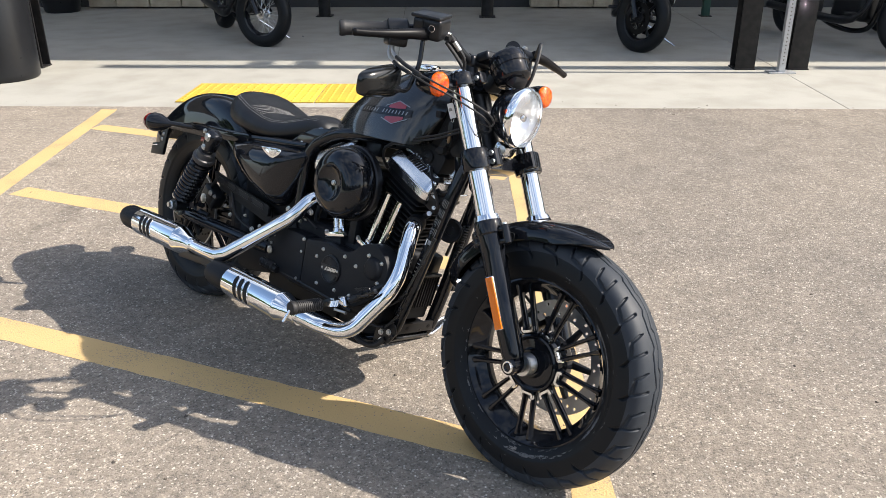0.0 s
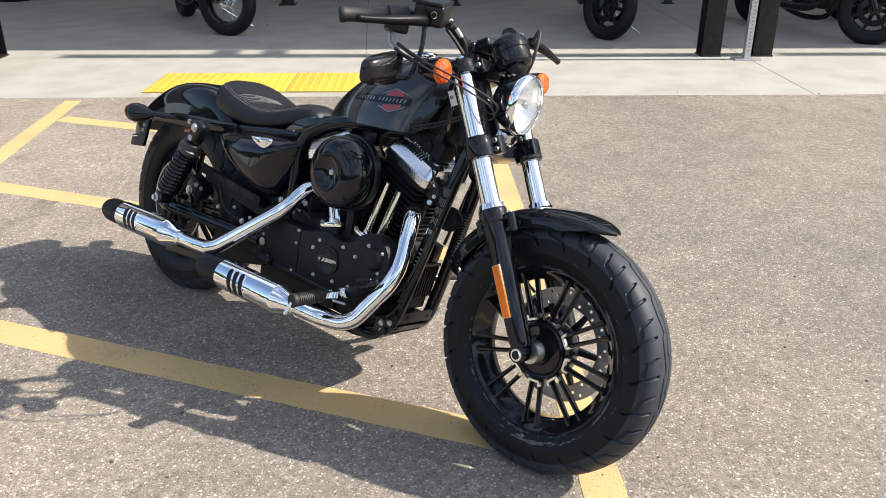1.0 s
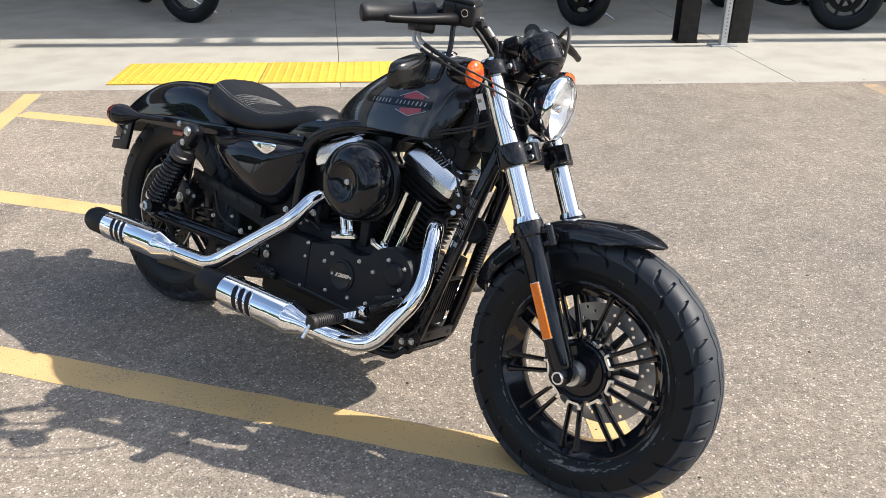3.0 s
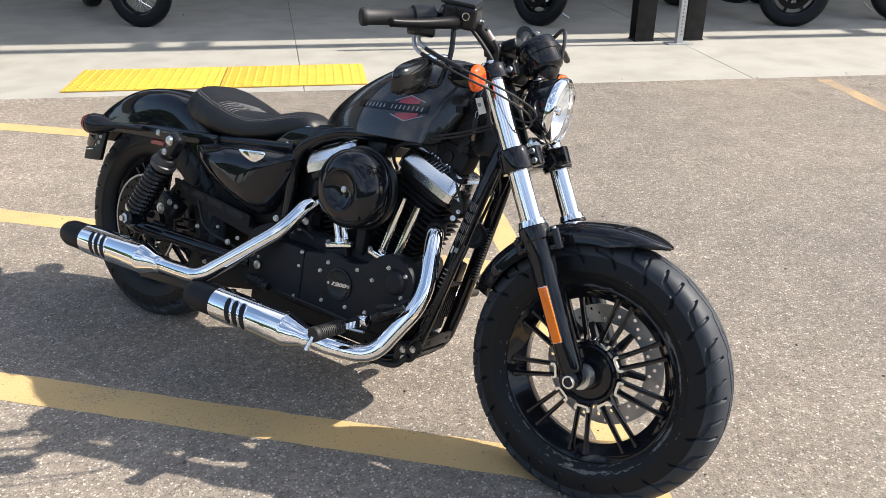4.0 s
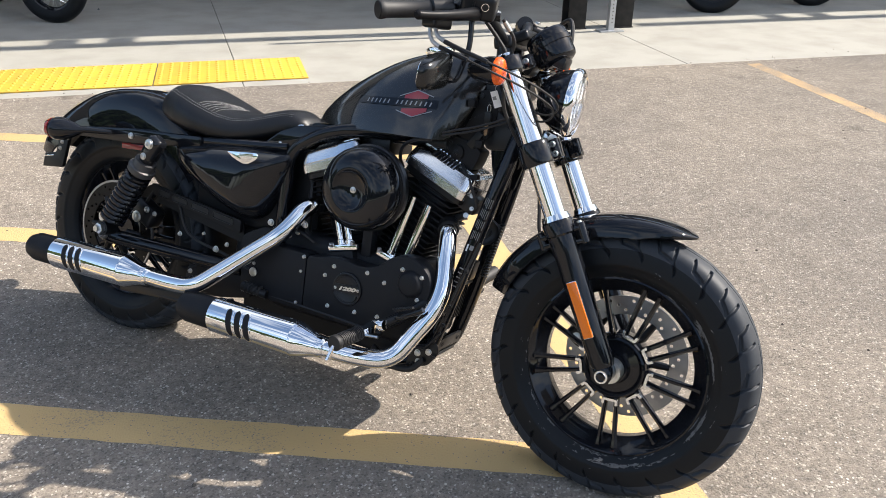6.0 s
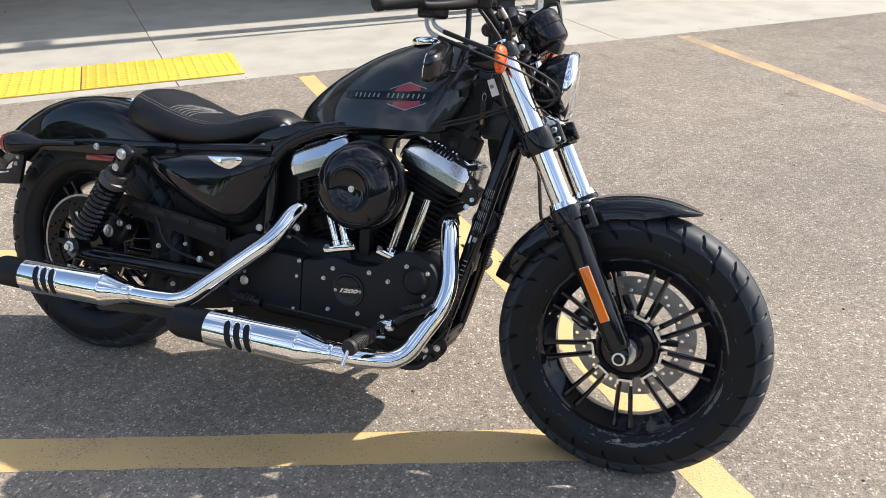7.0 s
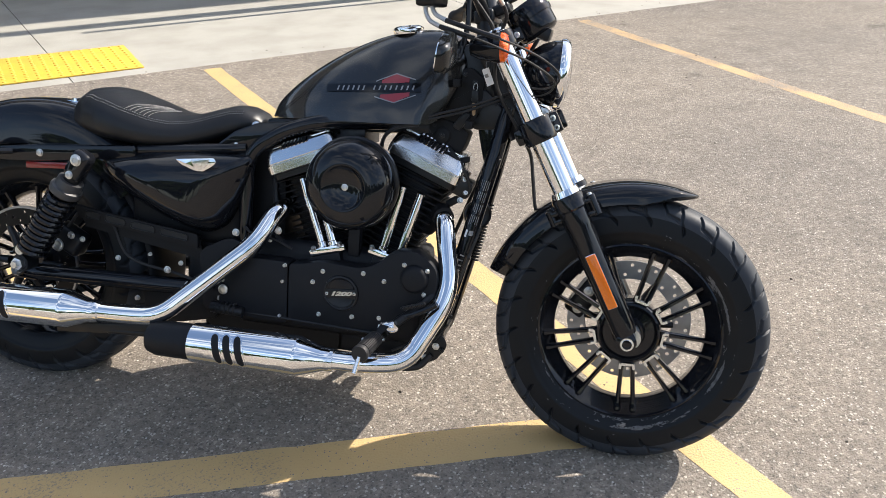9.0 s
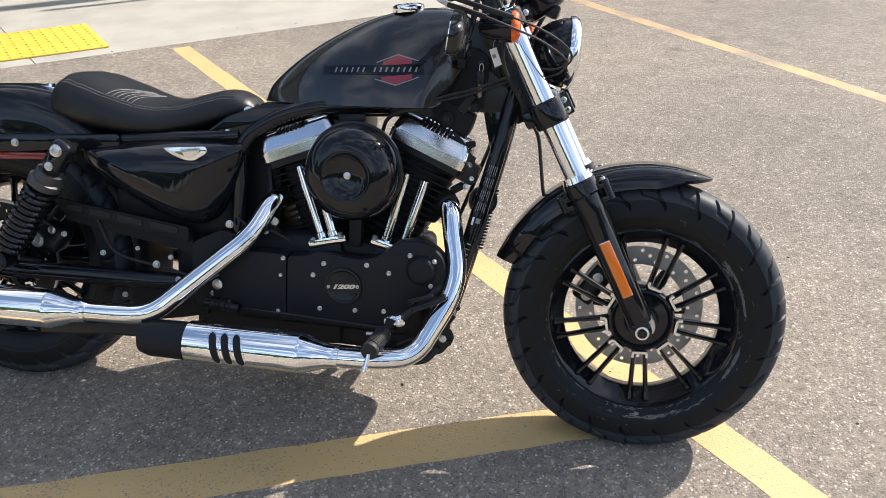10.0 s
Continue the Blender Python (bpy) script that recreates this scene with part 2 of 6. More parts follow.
def bevelled_path(points, radius, steps=6):
    """Straight runs joined by round bends."""
    p = [Vector(q) for q in points]
    out = [p[0]]
    for a, b, c in zip(p, p[1:], p[2:]):
        r = min(radius, (a - b).length * 0.48, (c - b).length * 0.48)
        s, e = b + (a - b).normalized() * r, b + (c - b).normalized() * r
        for k in range(steps + 1):
            t = k / steps
            out.append(s * (1 - t) ** 2 + b * 2 * t * (1 - t) + e * t * t)
    out.append(p[-1])
    return out


def skin(rings, closed_ends=True, loop=False, bm=None):
    """A surface over rings of equally many points."""
    bm = bm or bmesh.new()
    vs = [[bm.verts.new(q) for q in ring] for ring in rings]
    n = len(vs[0])
    for a, b in list(zip(vs, vs[1:])) + ([(vs[-1], vs[0])] if loop else []):
        for i in range(n):
            j = (i + 1) % n
            bm.faces.new((a[i], a[j], b[j], b[i]))
    if closed_ends and not loop:
        bm.faces.new(list(reversed(vs[0])))
        bm.faces.new(vs[-1])
    return bm


def tube(path, radius, segs=12, ends=True, bm=None):
    """A pipe along a path; radius a number or one for each point."""
    p = [Vector(q) for q in path]
    radii = list(radius) if isinstance(radius, (list, tuple)) else [radius] * len(p)
    if len(radii) != len(p):
        radii = [radii[round(i * (len(radii) - 1) / (len(p) - 1))] for i in range(len(p))]
    rings, side = [], None
    for i, q in enumerate(p):
        way = (p[min(i + 1, len(p) - 1)] - p[max(i - 1, 0)]).normalized()
        if side is None:
            side = way.orthogonal().normalized()
        side = (side - way * side.dot(way)).normalized()
        up = way.cross(side)
        rings.append([q + radii[i] * (math.cos(2 * math.pi * k / segs) * side + math.sin(2 * math.pi * k / segs) * up) for k in range(segs)])
    return skin(rings, ends, bm=bm)


def lathe(profile, origin, axis, segs=48, ends=True, bm=None, closed=False):
    """Turns (along, radius) pairs round an axis."""
    o, w = Vector(origin), Vector(axis).normalized()
    s = w.orthogonal().normalized()
    u = w.cross(s)
    rings = [[o + w * a + max(r, 1e-4) * (math.cos(2 * math.pi * k / segs) * s + math.sin(2 * math.pi * k / segs) * u) for k in range(segs)] for a, r in profile]
    return skin(rings, ends and not closed, closed, bm)


def block(size, centre, turn=None, bevel=0.004, bm=None, segs=2):
    """A box with rounded edges."""
    bm = bm or bmesh.new()
    made = bmesh.ops.create_cube(bm, size=1.0)["verts"]
    m = Matrix.Translation(centre) @ (turn.to_matrix().to_4x4() if turn else Matrix()) @ Matrix.Diagonal((*size, 1))
    bmesh.ops.transform(bm, matrix=m, verts=made)
    if bevel:
        edges = list({e for v in made for e in v.link_edges})
        bmesh.ops.bevel(bm, geom=edges, offset=bevel, segments=segs, affect="EDGES", profile=0.6)
    return bm


def plate(outline, y, thick, bevel=0.0, bm=None, plane="xz"):
    """An outline of (x, z) made into a plate of that thickness about y (or of (x, y) about z)."""
    bm = bm or bmesh.new()
    lift = (lambda a, b, c: (a, c, b)) if plane == "xz" else (lambda a, b, c: (a, b, c))
    lo = [bm.verts.new(lift(a, b, y - thick / 2)) for a, b in outline]
    hi = [bm.verts.new(lift(a, b, y + thick / 2)) for a, b in outline]
    n = len(outline)
    faces = [bm.faces.new(lo), bm.faces.new(list(reversed(hi)))]
    for i in range(n):
        faces.append(bm.faces.new((lo[i], hi[i], hi[(i + 1) % n], lo[(i + 1) % n])))
    bmesh.ops.recalc_face_normals(bm, faces=faces)
    if bevel:
        edges = [e for f in faces[:2] for e in f.edges]
        bmesh.ops.bevel(bm, geom=edges, offset=bevel, segments=2, affect="EDGES", profile=0.6)
    return bm


def rounded(outline, radius, steps=4):
    """An outline with its corners rounded."""
    pts = [Vector((*q, 0)) for q in outline]
    out = []
    for i, b in enumerate(pts):
        a, c = pts[i - 1], pts[(i + 1) % len(pts)]
        r = min(radius, (a - b).length * 0.45, (c - b).length * 0.45)
        s, e = b + (a - b).normalized() * r, b + (c - b).normalized() * r
        for k in range(steps + 1):
            t = k / steps
            q = s * (1 - t) ** 2 + b * 2 * t * (1 - t) + e * t * t
            out.append((q.x, q.y))
    return out


def part(name, bm, mat, parent, label="", flat=False, angle=40):
    """One mesh under a thing or a part."""
    me = bpy.data.meshes.new(name)
    bmesh.ops.recalc_face_normals(bm, faces=bm.faces[:])
    bm.to_mesh(me)
    bm.free()
    me.materials.append(mat)
    if not flat:
        me.shade_smooth()
        me.set_sharp_from_angle(angle=radians(angle))
    ob = new(name, me)
    ob.parent = parent
    return tagged(ob, label)


def root(name, m, label, category, group="", kind=""):
    e = new(name)
    e.empty_display_size = 0.1
    e.matrix_basis = m
    return tagged(e, label, category, group, kind)


def solid(name, bm, mat, label, category="", group="", kind="", flat=False):
    return tagged(part(name, bm, mat, None, flat=flat), label, category, group, kind)


def lerp(table, x):
    """A smooth value from (x, value) pairs."""
    if x <= table[0][0]:
        return table[0][1]
    for (a, p), (b, q) in zip(table, table[1:]):
        if x <= b:
            t = (x - a) / (b - a)
            return p + (q - p) * t
    return table[-1][1]

# ---- the setting ----
KERB = 5.765
TOP = 0.008
bm = bmesh.new()
bmesh.ops.create_grid(bm, x_segments=2, y_segments=2, size=400)
solid("ground", bm, ASPHALT, "weathered brown-grey asphalt car park with pale stone chips", kind="structure", flat=True)

# concrete walk with a low rounded kerb edge, cut into slabs by joints
walkway = tagged(new("pavement"), "pale broom-finished concrete walk in front of the shop", kind="structure")
joints = [(-30, 0.0), (-10.6, -0.04), (-5.6, -0.05), (-0.525, -0.054), (2.66, 0.012), (7.6, 0.0), (12.6, 0.0), (34, 0.0)]   # place at the kerb, drift for each metre back
for (a, ka), (b, kb) in zip(joints, joints[1:]):
    g, deep_ = 0.0026, 11.6 - KERB
    outline = [(a + g, KERB), (b - g, KERB), (b - g + kb * deep_, 11.6), (a + g + ka * deep_, 11.6)]
    part("slab", plate(outline, TOP - 0.1, 0.2, 0.003, plane="xy"), CONCRETE, walkway, flat=True)
part("joint_bed", block((64, 5.7, 0.1), (2, 8.7, TOP - 0.057), bevel=0), JOINT, walkway)

# ragged asphalt edge laid up against the concrete
rng = random.Random(3)
bmx = bmesh.new()
prev = None
for i in range(1400):
    x = -16 + 0.025 * i
    row = [bmx.verts.new((x, KERB - 0.05 + rng.uniform(-0.004, 0.004), 0.0008)), bmx.verts.new((x, KERB - 0.006, TOP - 0.001)), bmx.verts.new((x, KERB + 0.004 + rng.uniform(-0.004, 0.010) * (rng.random() ** 2), TOP + 0.0012))]
    if prev:
        bmx.faces.new((prev[0], row[0], row[1], prev[1]))
        bmx.faces.new((prev[1], row[1], row[2], prev[2]))
    prev = row
solid("asphalt_edge", bmx, ASPHALT, "ragged edge of the asphalt against the concrete walk", kind="structure")

# painted lines, a thin film
def line(a, b, width, name="parking_line", label="worn yellow painted parking line on the asphalt", paint=None):
    a, b = Vector((*a, 0)), Vector((*b, 0))
    way = (b - a).normalized()
    side = Vector((-way.y, way.x, 0)) * width / 2
    n = max(2, int((b - a).length / 0.05))
    rng = random.Random(int(a.x * 977 + b.y * 131))
    bmx = bmesh.new()
    rows_ = []
    for i in range(n + 1):
        q = a + (b - a) * i / n
        j1, j2 = rng.uniform(-0.002, 0.002), rng.uniform(-0.002, 0.002)
        rows_.append((bmx.verts.new(q + side * (1 + j1 / 0.05) + Vector((0, 0, 0.0009))), bmx.verts.new(q - side * (1 + j2 / 0.05) + Vector((0, 0, 0.0009)))))
    for (p, q), (r, s) in zip(rows_, rows_[1:]):
        bmx.faces.new((p, q, s, r))
    return solid(name, bmx, paint or YELLOW, label, kind="structure", flat=True)


line((0.262, KERB - 0.02), (0.345, 0.3), 0.105)
line((3.17, KERB - 0.02), (2.86, 0.6), 0.105, label="faded yellow painted parking line on the asphalt", paint=YELLOW_FADED)
line((-2.510, KERB - 0.02), (-2.262, 2.4), 0.112)
for x0, y0, x1, fall in ((-2.40, 5.245, 0.225, 0.376), (-2.26, 3.990, 0.245, 0.384), (-2.16, 2.79, 0.27, 0.372)):
    line((x0, y0), (x1, y0 - fall * (x1 - x0)), 0.118)

# loose grit on the asphalt and along the kerb
rng = random.Random(17)
bmx = bmesh.new()
for i in range(130):
    near_kerb = i < 45
    x, y = (rng.uniform(-3.5, 5.0), KERB + rng.gauss(0.05, 0.12)) if near_kerb else (rng.uniform(-2.5, 4.5), rng.uniform(1.0, 5.6))
    z = TOP if y > KERB else 0.0
    r = rng.uniform(0.003, 0.007)
    ring = [bmx.verts.new((x + r * rng.uniform(0.7, 1.3) * math.cos(a), y + r * rng.uniform(0.7, 1.3) * math.sin(a), z + 0.0006)) for a in (0, 1.1, 2.2, 3.3, 4.4, 5.5)]
    top = bmx.verts.new((x + rng.uniform(-0.3, 0.3) * r, y + rng.uniform(-0.3, 0.3) * r, z + r * rng.uniform(0.6, 1.0)))
    for k in range(6):
        bmx.faces.new((ring[k], ring[(k + 1) % 6], top))
solid("loose_grit", bmx, material("dark_grit", (0.06, 0.052, 0.045), 0.9, grain=(50, 0.6), grain_to=(0.16, 0.13, 0.10)), "scattered dark grit and small stones on the ground", kind="stuff", flat=True)

# stone wall, dark shopfront and roof over the walk
wall = tagged(new("wall_north"), "shop front with a low limestone base under dark glazing", kind="structure")
part("body", block((64, 0.3, 3.6), (2, 11.85, 1.8), bevel=0), DARK_WALL, wall)
part("glazing", block((64, 0.04, 2.6), (2, 11.69, 2.0), bevel=0), material("dark_glass", (0.01, 0.011, 0.012), 0.08), wall)
for a, b in ((-5.15, -3.45), (0.85, 2.0), (6.5, 8.2), (-11, -9)):
    xx = a
    rng = random.Random(7)
    while xx < b - 0.05:
        w = min(rng.uniform(0.3, 0.55), b - xx)
        part("stone", block((w - 0.012, 0.24, 0.6), (xx + w / 2, 11.56 + rng.uniform(-0.012, 0.012), 0.33), bevel=0.015), STONE, wall)
        xx += w
# roof out of view, placed by its shadow edge on the walk
roof = tagged(new("ceiling"), "flat roof over the shop walk, out of view, with a pale soffit", kind="structure")
part("soffit", block((64, 4.36, 0.25), (2, 9.785, 4.80), bevel=0.01), SOFFIT, roof)
part("fascia", block((64, 0.06, 0.4), (2, 7.575, 4.85), bevel=0.005), STEEL_BLACK, roof)
# unseen blocks added to break up the sunlit strip on the walk
for x in (3.74, 4.16, 10.14, 10.64, -2.56, -2.14):
    part("shade_block", block((0.10, 0.24, 0.12), (x, 7.415, 4.66), bevel=0.005), STEEL_BLACK, roof)


def steel_post(x, y):
    r = root("porch_post", pose(x, y, TOP), "black painted steel I-beam porch post on the concrete walk", "post", "porch posts")
    h = 4.66
    part("flange", block((0.165, 0.014, h), (0, -0.072, h / 2), bevel=0.003), STEEL_BLACK, r)
    part("flange", block((0.165, 0.014, h), (0, 0.072, h / 2), bevel=0.003), STEEL_BLACK, r)
    part("web", block((0.010, 0.130, h), (0.0, 0, h / 2), bevel=0.0), STEEL_BLACK, r)
    part("foot_plate", block((0.180, 0.170, 0.012), (0, 0, 0.006), bevel=0.002), STEEL_BLACK, r)
    return r


for x in (2.38, 2.83, -3.785, -4.235, 8.6, 9.05):
    steel_post(x, 7.26)

# perforated sign post between the beams
sp = root("sign_post", pose(2.64, 7.06, TOP), "perforated galvanised steel sign post bolted to the walk", "post")
part("foot_plate", block((0.22, 0.12, 0.012), (0, 0, 0.006), bevel=0.002), GALVANISED, sp)
bmx = bmesh.new()
for s in (-1, 1):
    block((0.004, 0.05, 2.4), (s * 0.025, 0, 1.21), bevel=0, bm=bmx)
    block((0.05, 0.004, 2.4), (0, s * 0.025, 1.21), bevel=0, bm=bmx)
part("post", bmx, GALVANISED, sp)
# dark discs laid on the face for the shade inside its holes
bmx = bmesh.new()
for i in range(80):
    lathe([(0, 0.006), (0.0015, 0.006)], (0, -0.0285, 0.08 + i * 0.03), (0, 1, 0), 8, bm=bmx)
part("hole", bmx, JOINT, sp)

# black litter bin at the end of the walk
bin_ = root("litter_bin", pose(-3.83, 6.78, TOP), "tall dark grey round litter bin on the concrete walk", "bin")
part("body", lathe([(0.0, 0.27), (0.02, 0.285), (0.05, 0.285), (0.9, 0.30), (0.92, 0.29)], (0, 0, 0), (0, 0, 1), 48), SATIN_BLACK, bin_)
part("lid", lathe([(0.925, 0.305), (0.96, 0.305), (1.03, 0.24), (1.06, 0.05)], (0, 0, 0), (0, 0, 1), 48), SATIN_BLACK, bin_)
for x, y in ((-1.79, 10.66), (0.26, 10.62)):
    b_ = root("bollard", pose(x, y, TOP), "short black steel bollard in front of the shop", "bollard", "bollards")
    part("tube", lathe([(0, 0.075), (0.9, 0.075), (0.94, 0.06), (0.95, 0.01)], (0, 0, 0), (0, 0, 1), 24), STEEL_BLACK, b_)
    part("foot_plate", block((0.2, 0.2, 0.012), (0, 0, 0.006), bevel=0.002), STEEL_BLACK, b_)
gp = root("green_post", pose(2.99, 10.70, TOP), "dark green painted steel post by the shop wall", "post")
part("tube", block((0.09, 0.09, 1.0), (0, 0, 0.5), bevel=0.01), material("dark_green_paint", (0.02, 0.06, 0.045), 0.5), gp)
part("foot_plate", block((0.14, 0.14, 0.01), (0, 0, 0.005), bevel=0.002), STEEL_BLACK, gp)
pl = root("planter", pose(-5.37, 11.13, TOP), "low black round planter pot by the wall", "planter")
part("pot", lathe([(0, 0.21), (0.03, 0.225), (0.44, 0.285), (0.46, 0.29), (0.46, 0.26), (0.38, 0.25)], (0, 0, 0), (0, 0, 1), 40), SATIN_BLACK, pl)

# tactile warning tiles
def tactile_tile(x, w):
    t = root("tactile_tile", pose(x, 5.90, TOP + 0.002), "bright yellow tactile paving tile with raised domes set in the walk", "paving tile", "tactile tiles", "structure")
    d = 0.625
    part("tile", block((w, d, 0.008), (w / 2, d / 2, 0.004), bevel=0.002), TACTILE, t)
    nx, ny = int(w / 0.0605), 10
    for j in range(ny):
        bmr = bmesh.new()
        for i in range(nx):
            cx, cy = (i + 0.5) * w / nx, (j + 0.5) * d / ny
            lathe([(0.008, 0.0125), (0.0115, 0.0105), (0.0125, 0.006), (0.0128, 0.0005)], (cx, cy, 0), (0, 0, 1), 8, bm=bmr)
        part("dome_row", bmr, TACTILE, t)


tactile_tile(-2.10, 1.005)
tactile_tile(-1.085, 0.985)

# ---- the motorcycle: x forward, y to its left, z up; it leans on its side stand ----
LEAN = 15.5
bike = root("motorcycle", pose(-0.95, 2.883, 0.0, 0, 0, -43.1) @ pose(0, 0, 0, -LEAN, 0, 0),
            "black custom motorcycle with chrome exhausts leaning on its side stand", "motorcycle")
HUB = 0.305       # height of the axles
FRONT = 1.495


def bolt(parent, at, way, r=0.006, h=0.004, mat=None, name="bolt"):
    w = Vector(way).normalized()
    bmx = lathe([(0, r * 1.25), (0.0008, r * 1.25), (0.001, r), (h, r), (h + 0.0008, r * 0.85), (h + 0.0009, r * 0.5), (h - 0.0015, r * 0.45)], at, w, 12)
    return part(name, bmx, mat or ZINC, parent)


# one pitch of tread: (along, across) pairs; along 0..1 towards the front of the tyre's foot, across 0 crown, 1 shoulder
GROOVES = (((0.0, 0.37), (0.165, 0.74), 0.0034), ((0.165, 0.74), (0.60, 0.815), 0.0032), ((0.49, 0.36), (0.595, 0.81), 0.0034), ((0.595, 0.81), (0.80, 0.93), 0.0022),
           ((0.0, 0.125), (0.42, 0.04), 0.0018), ((0.42, 0.04), (0.55, 0.125), 0.0018), ((0.55, 0.125), (1.0, 0.125), 0.0018))


def groove_depth(u, a, pitch, reach):
    """Depth of the tread at u along one pitch and a across (0 crown, 1 shoulder)."""
    p = Vector((u * pitch, a * reach))
    deep = 0.0
    for (u0, a0), (u1, a1), w in GROOVES:
        p0, p1 = Vector((u0 * pitch, a0 * reach)), Vector((u1 * pitch, a1 * reach))
        d = p1 - p0
        t = min(1.0, max(0.0, (p - p0).dot(d) / d.dot(d)))
        gap = w - (p - p0 - d * t).length
        k = min(1.0, max(0.0, gap / 0.0022 + 0.35))
        deep = max(deep, 0.0062 * k * k * (3 - 2 * k))
    return deep


def side_profile(R, half, bead):
    return [(half * 1.0, R - 0.072), (half * 0.985, R - 0.078), (half * 0.975, R - 0.0785), (half * 0.96, R - 0.086), (half * 0.86, bead + 0.012), (half * 0.845, bead + 0.0105), (half * 0.76, bead + 0.003), (half * 0.70, bead)]


def tyre_mesh(R, half, bead, repeats, n=150, per=72):
    """Carcass with a round crown; bent grooves are cut into each shoulder."""
    prof = []
    for i in range(n + 1):
        a = -1 + 2 * i / n
        crown = abs(a)
        rr = R - 0.032 * crown ** 2 - 0.037 * crown ** 6
        prof.append((half * math.sin(a * math.pi / 2 * 0.96), rr, a))
    side = side_profile(R, half, bead)
    normals = []
    for i in range(n + 1):
        p, q = prof[max(0, i - 1)], prof[min(n, i + 1)]
        d = Vector((q[0] - p[0], q[1] - p[1])).normalized()
        normals.append((d.y, -d.x))          # into the rubber
    pitch, reach = math.tau * R / repeats, half * 1.42
    cuts = [[groove_depth((0.034 - k / per + (0.5 if a > 0 else 0.0)) % 1.0, abs(a), pitch, reach) for _, _, a in prof] for k in range(per)]
    bm = bmesh.new()
    vs = []
    for k in range(repeats * per):
        th = 2 * math.pi * k / (repeats * per)
        c, s = math.cos(th), math.sin(th)
        ring = [(-yy, rr) for yy, rr in reversed(side)]
        ring += [(yy + ny * cut, rr + nr * cut) for (yy, rr, _), (ny, nr), cut in zip(prof, normals, cuts[k % per])]
        ring += side
        vs.append([bm.verts.new((rr * c, yy, rr * s)) for yy, rr in ring])
    m = len(vs[0])
    for a, b in list(zip(vs, vs[1:])) + [(vs[-1], vs[0])]:
        for i in range(m - 1):
            f = bm.faces.new((a[i], a[i + 1], b[i + 1], b[i]))
            f.material_index = 1 if abs(i - len(side) - n / 2) < n * 0.43 else 0
        bm.faces.new((a[m - 1], a[0], b[0], b[m - 1]))
    return bm


def moved(bm, m):
    bmesh.ops.transform(bm, matrix=m, verts=bm.verts[:])
    return bm


def cast_wheel(name, x, R, half, rim_r, rim_half, turn, label, fine=(150, 72)):
    """Rim with nine forked spokes, hub, tyre and marks."""
    at = Matrix.Translation((x, 0, HUB))
    prof = [(-rim_half - 0.006, rim_r + 0.004), (-rim_half - 0.008, rim_r - 0.002), (-rim_half - 0.004, rim_r - 0.006), (-rim_half + 0.006, rim_r - 0.013), (-rim_half + 0.018, rim_r - 0.024), (-0.012, rim_r - 0.034),
            (0.012, rim_r - 0.034), (rim_half - 0.012, rim_r - 0.022), (rim_half - 0.002, rim_r - 0.010), (rim_half + 0.008, rim_r - 0.002), (rim_half + 0.006, rim_r + 0.004),
            (rim_half - 0.004, rim_r + 0.002), (0.015, rim_r - 0.022), (-0.015, rim_r - 0.022), (-rim_half + 0.004, rim_r + 0.002)]
    w = part(name, lathe(prof, (x, 0, HUB), (0, 1, 0), 96, closed=True), GLOSS_BLACK, bike, label)
    part("tyre", moved(tyre_mesh(R, half, rim_r - 0.001, 22, *fine), at), RUBBER, w, "black tyre with slanted tread grooves and a scuffed sidewall", angle=75).data.materials.append(TREAD)
    hub = part("hub", lathe([(-0.056, 0.018), (-0.056, 0.033), (-0.048, 0.036), (-0.043, 0.038), (-0.042, 0.058), (-0.045, 0.061), (-0.047, 0.0625), (-0.049, 0.066), (-0.047, 0.0705), (-0.040, 0.0735), (0.02, 0.0735), (0.034, 0.066), (0.052, 0.047), (0.054, 0.02)], (x, 0, HUB), (0, 1, 0), 64), GLOSS_BLACK, w)
    for i in range(9):
        th = turn + i * math.tau / 9
        for s in (-1, 1):
            a0, a1 = th + s * 0.170, th + s * 0.094
            p0 = Vector((0.070 * math.cos(a0), -0.030, 0.070 * math.sin(a0)))
            p1 = Vector(((rim_r - 0.013) * math.cos(a1), -0.029, (rim_r - 0.013) * math.sin(a1)))
            way = (p1 - p0).normalized()
            side = way.cross(Vector((0, 1, 0))).normalized()
            rings = []
            for t, wd, dp in ((0, 0.0085, 0.013), (0.15, 0.0064, 0.011), (0.78, 0.0056, 0.010), (0.90, 0.0075, 0.012), (1.0, 0.0095, 0.013)):
                q = p0.lerp(p1, t)
                ring = []
                for k in range(8):
                    an = math.tau * (k + 0.5) / 8
                    ring.append(q + side * wd * math.cos(an) + Vector((0, 1, 0)) * dp * math.sin(an))
                rings.append(ring)
            part("spoke", moved(skin(rings), at), GLOSS_BLACK, w)
        # machined bracket at the foot of each pair
        pts = [Vector((r * math.cos(th + a), -0.0425, r * math.sin(th + a))) for r, a in ((0.0900, -0.178), (0.0785, -0.190), (0.0785, 0.190), (0.0900, 0.178))]
        path = bevelled_path(pts, 0.004, 3)
        rings = []
        for k, q in enumerate(path):
            d = (Vector(path[min(k + 1, len(path) - 1)]) - Vector(path[max(k - 1, 0)])).normalized()
            side = d.cross(Vector((0, 1, 0))) * 0.0036
            q = Vector(q)
            rings.append([q + side, q + side * 0.8 + Vector((0, -0.0040, 0)), q - side * 0.8 + Vector((0, -0.0040, 0)), q - side, q - side + Vector((0, 0.004, 0)), q + side + Vector((0, 0.004, 0))])
        bmx = skin(rings)
        part("machined_bracket", moved(bmx, at), POLISHED, w, "bright machined bracket")
    return w


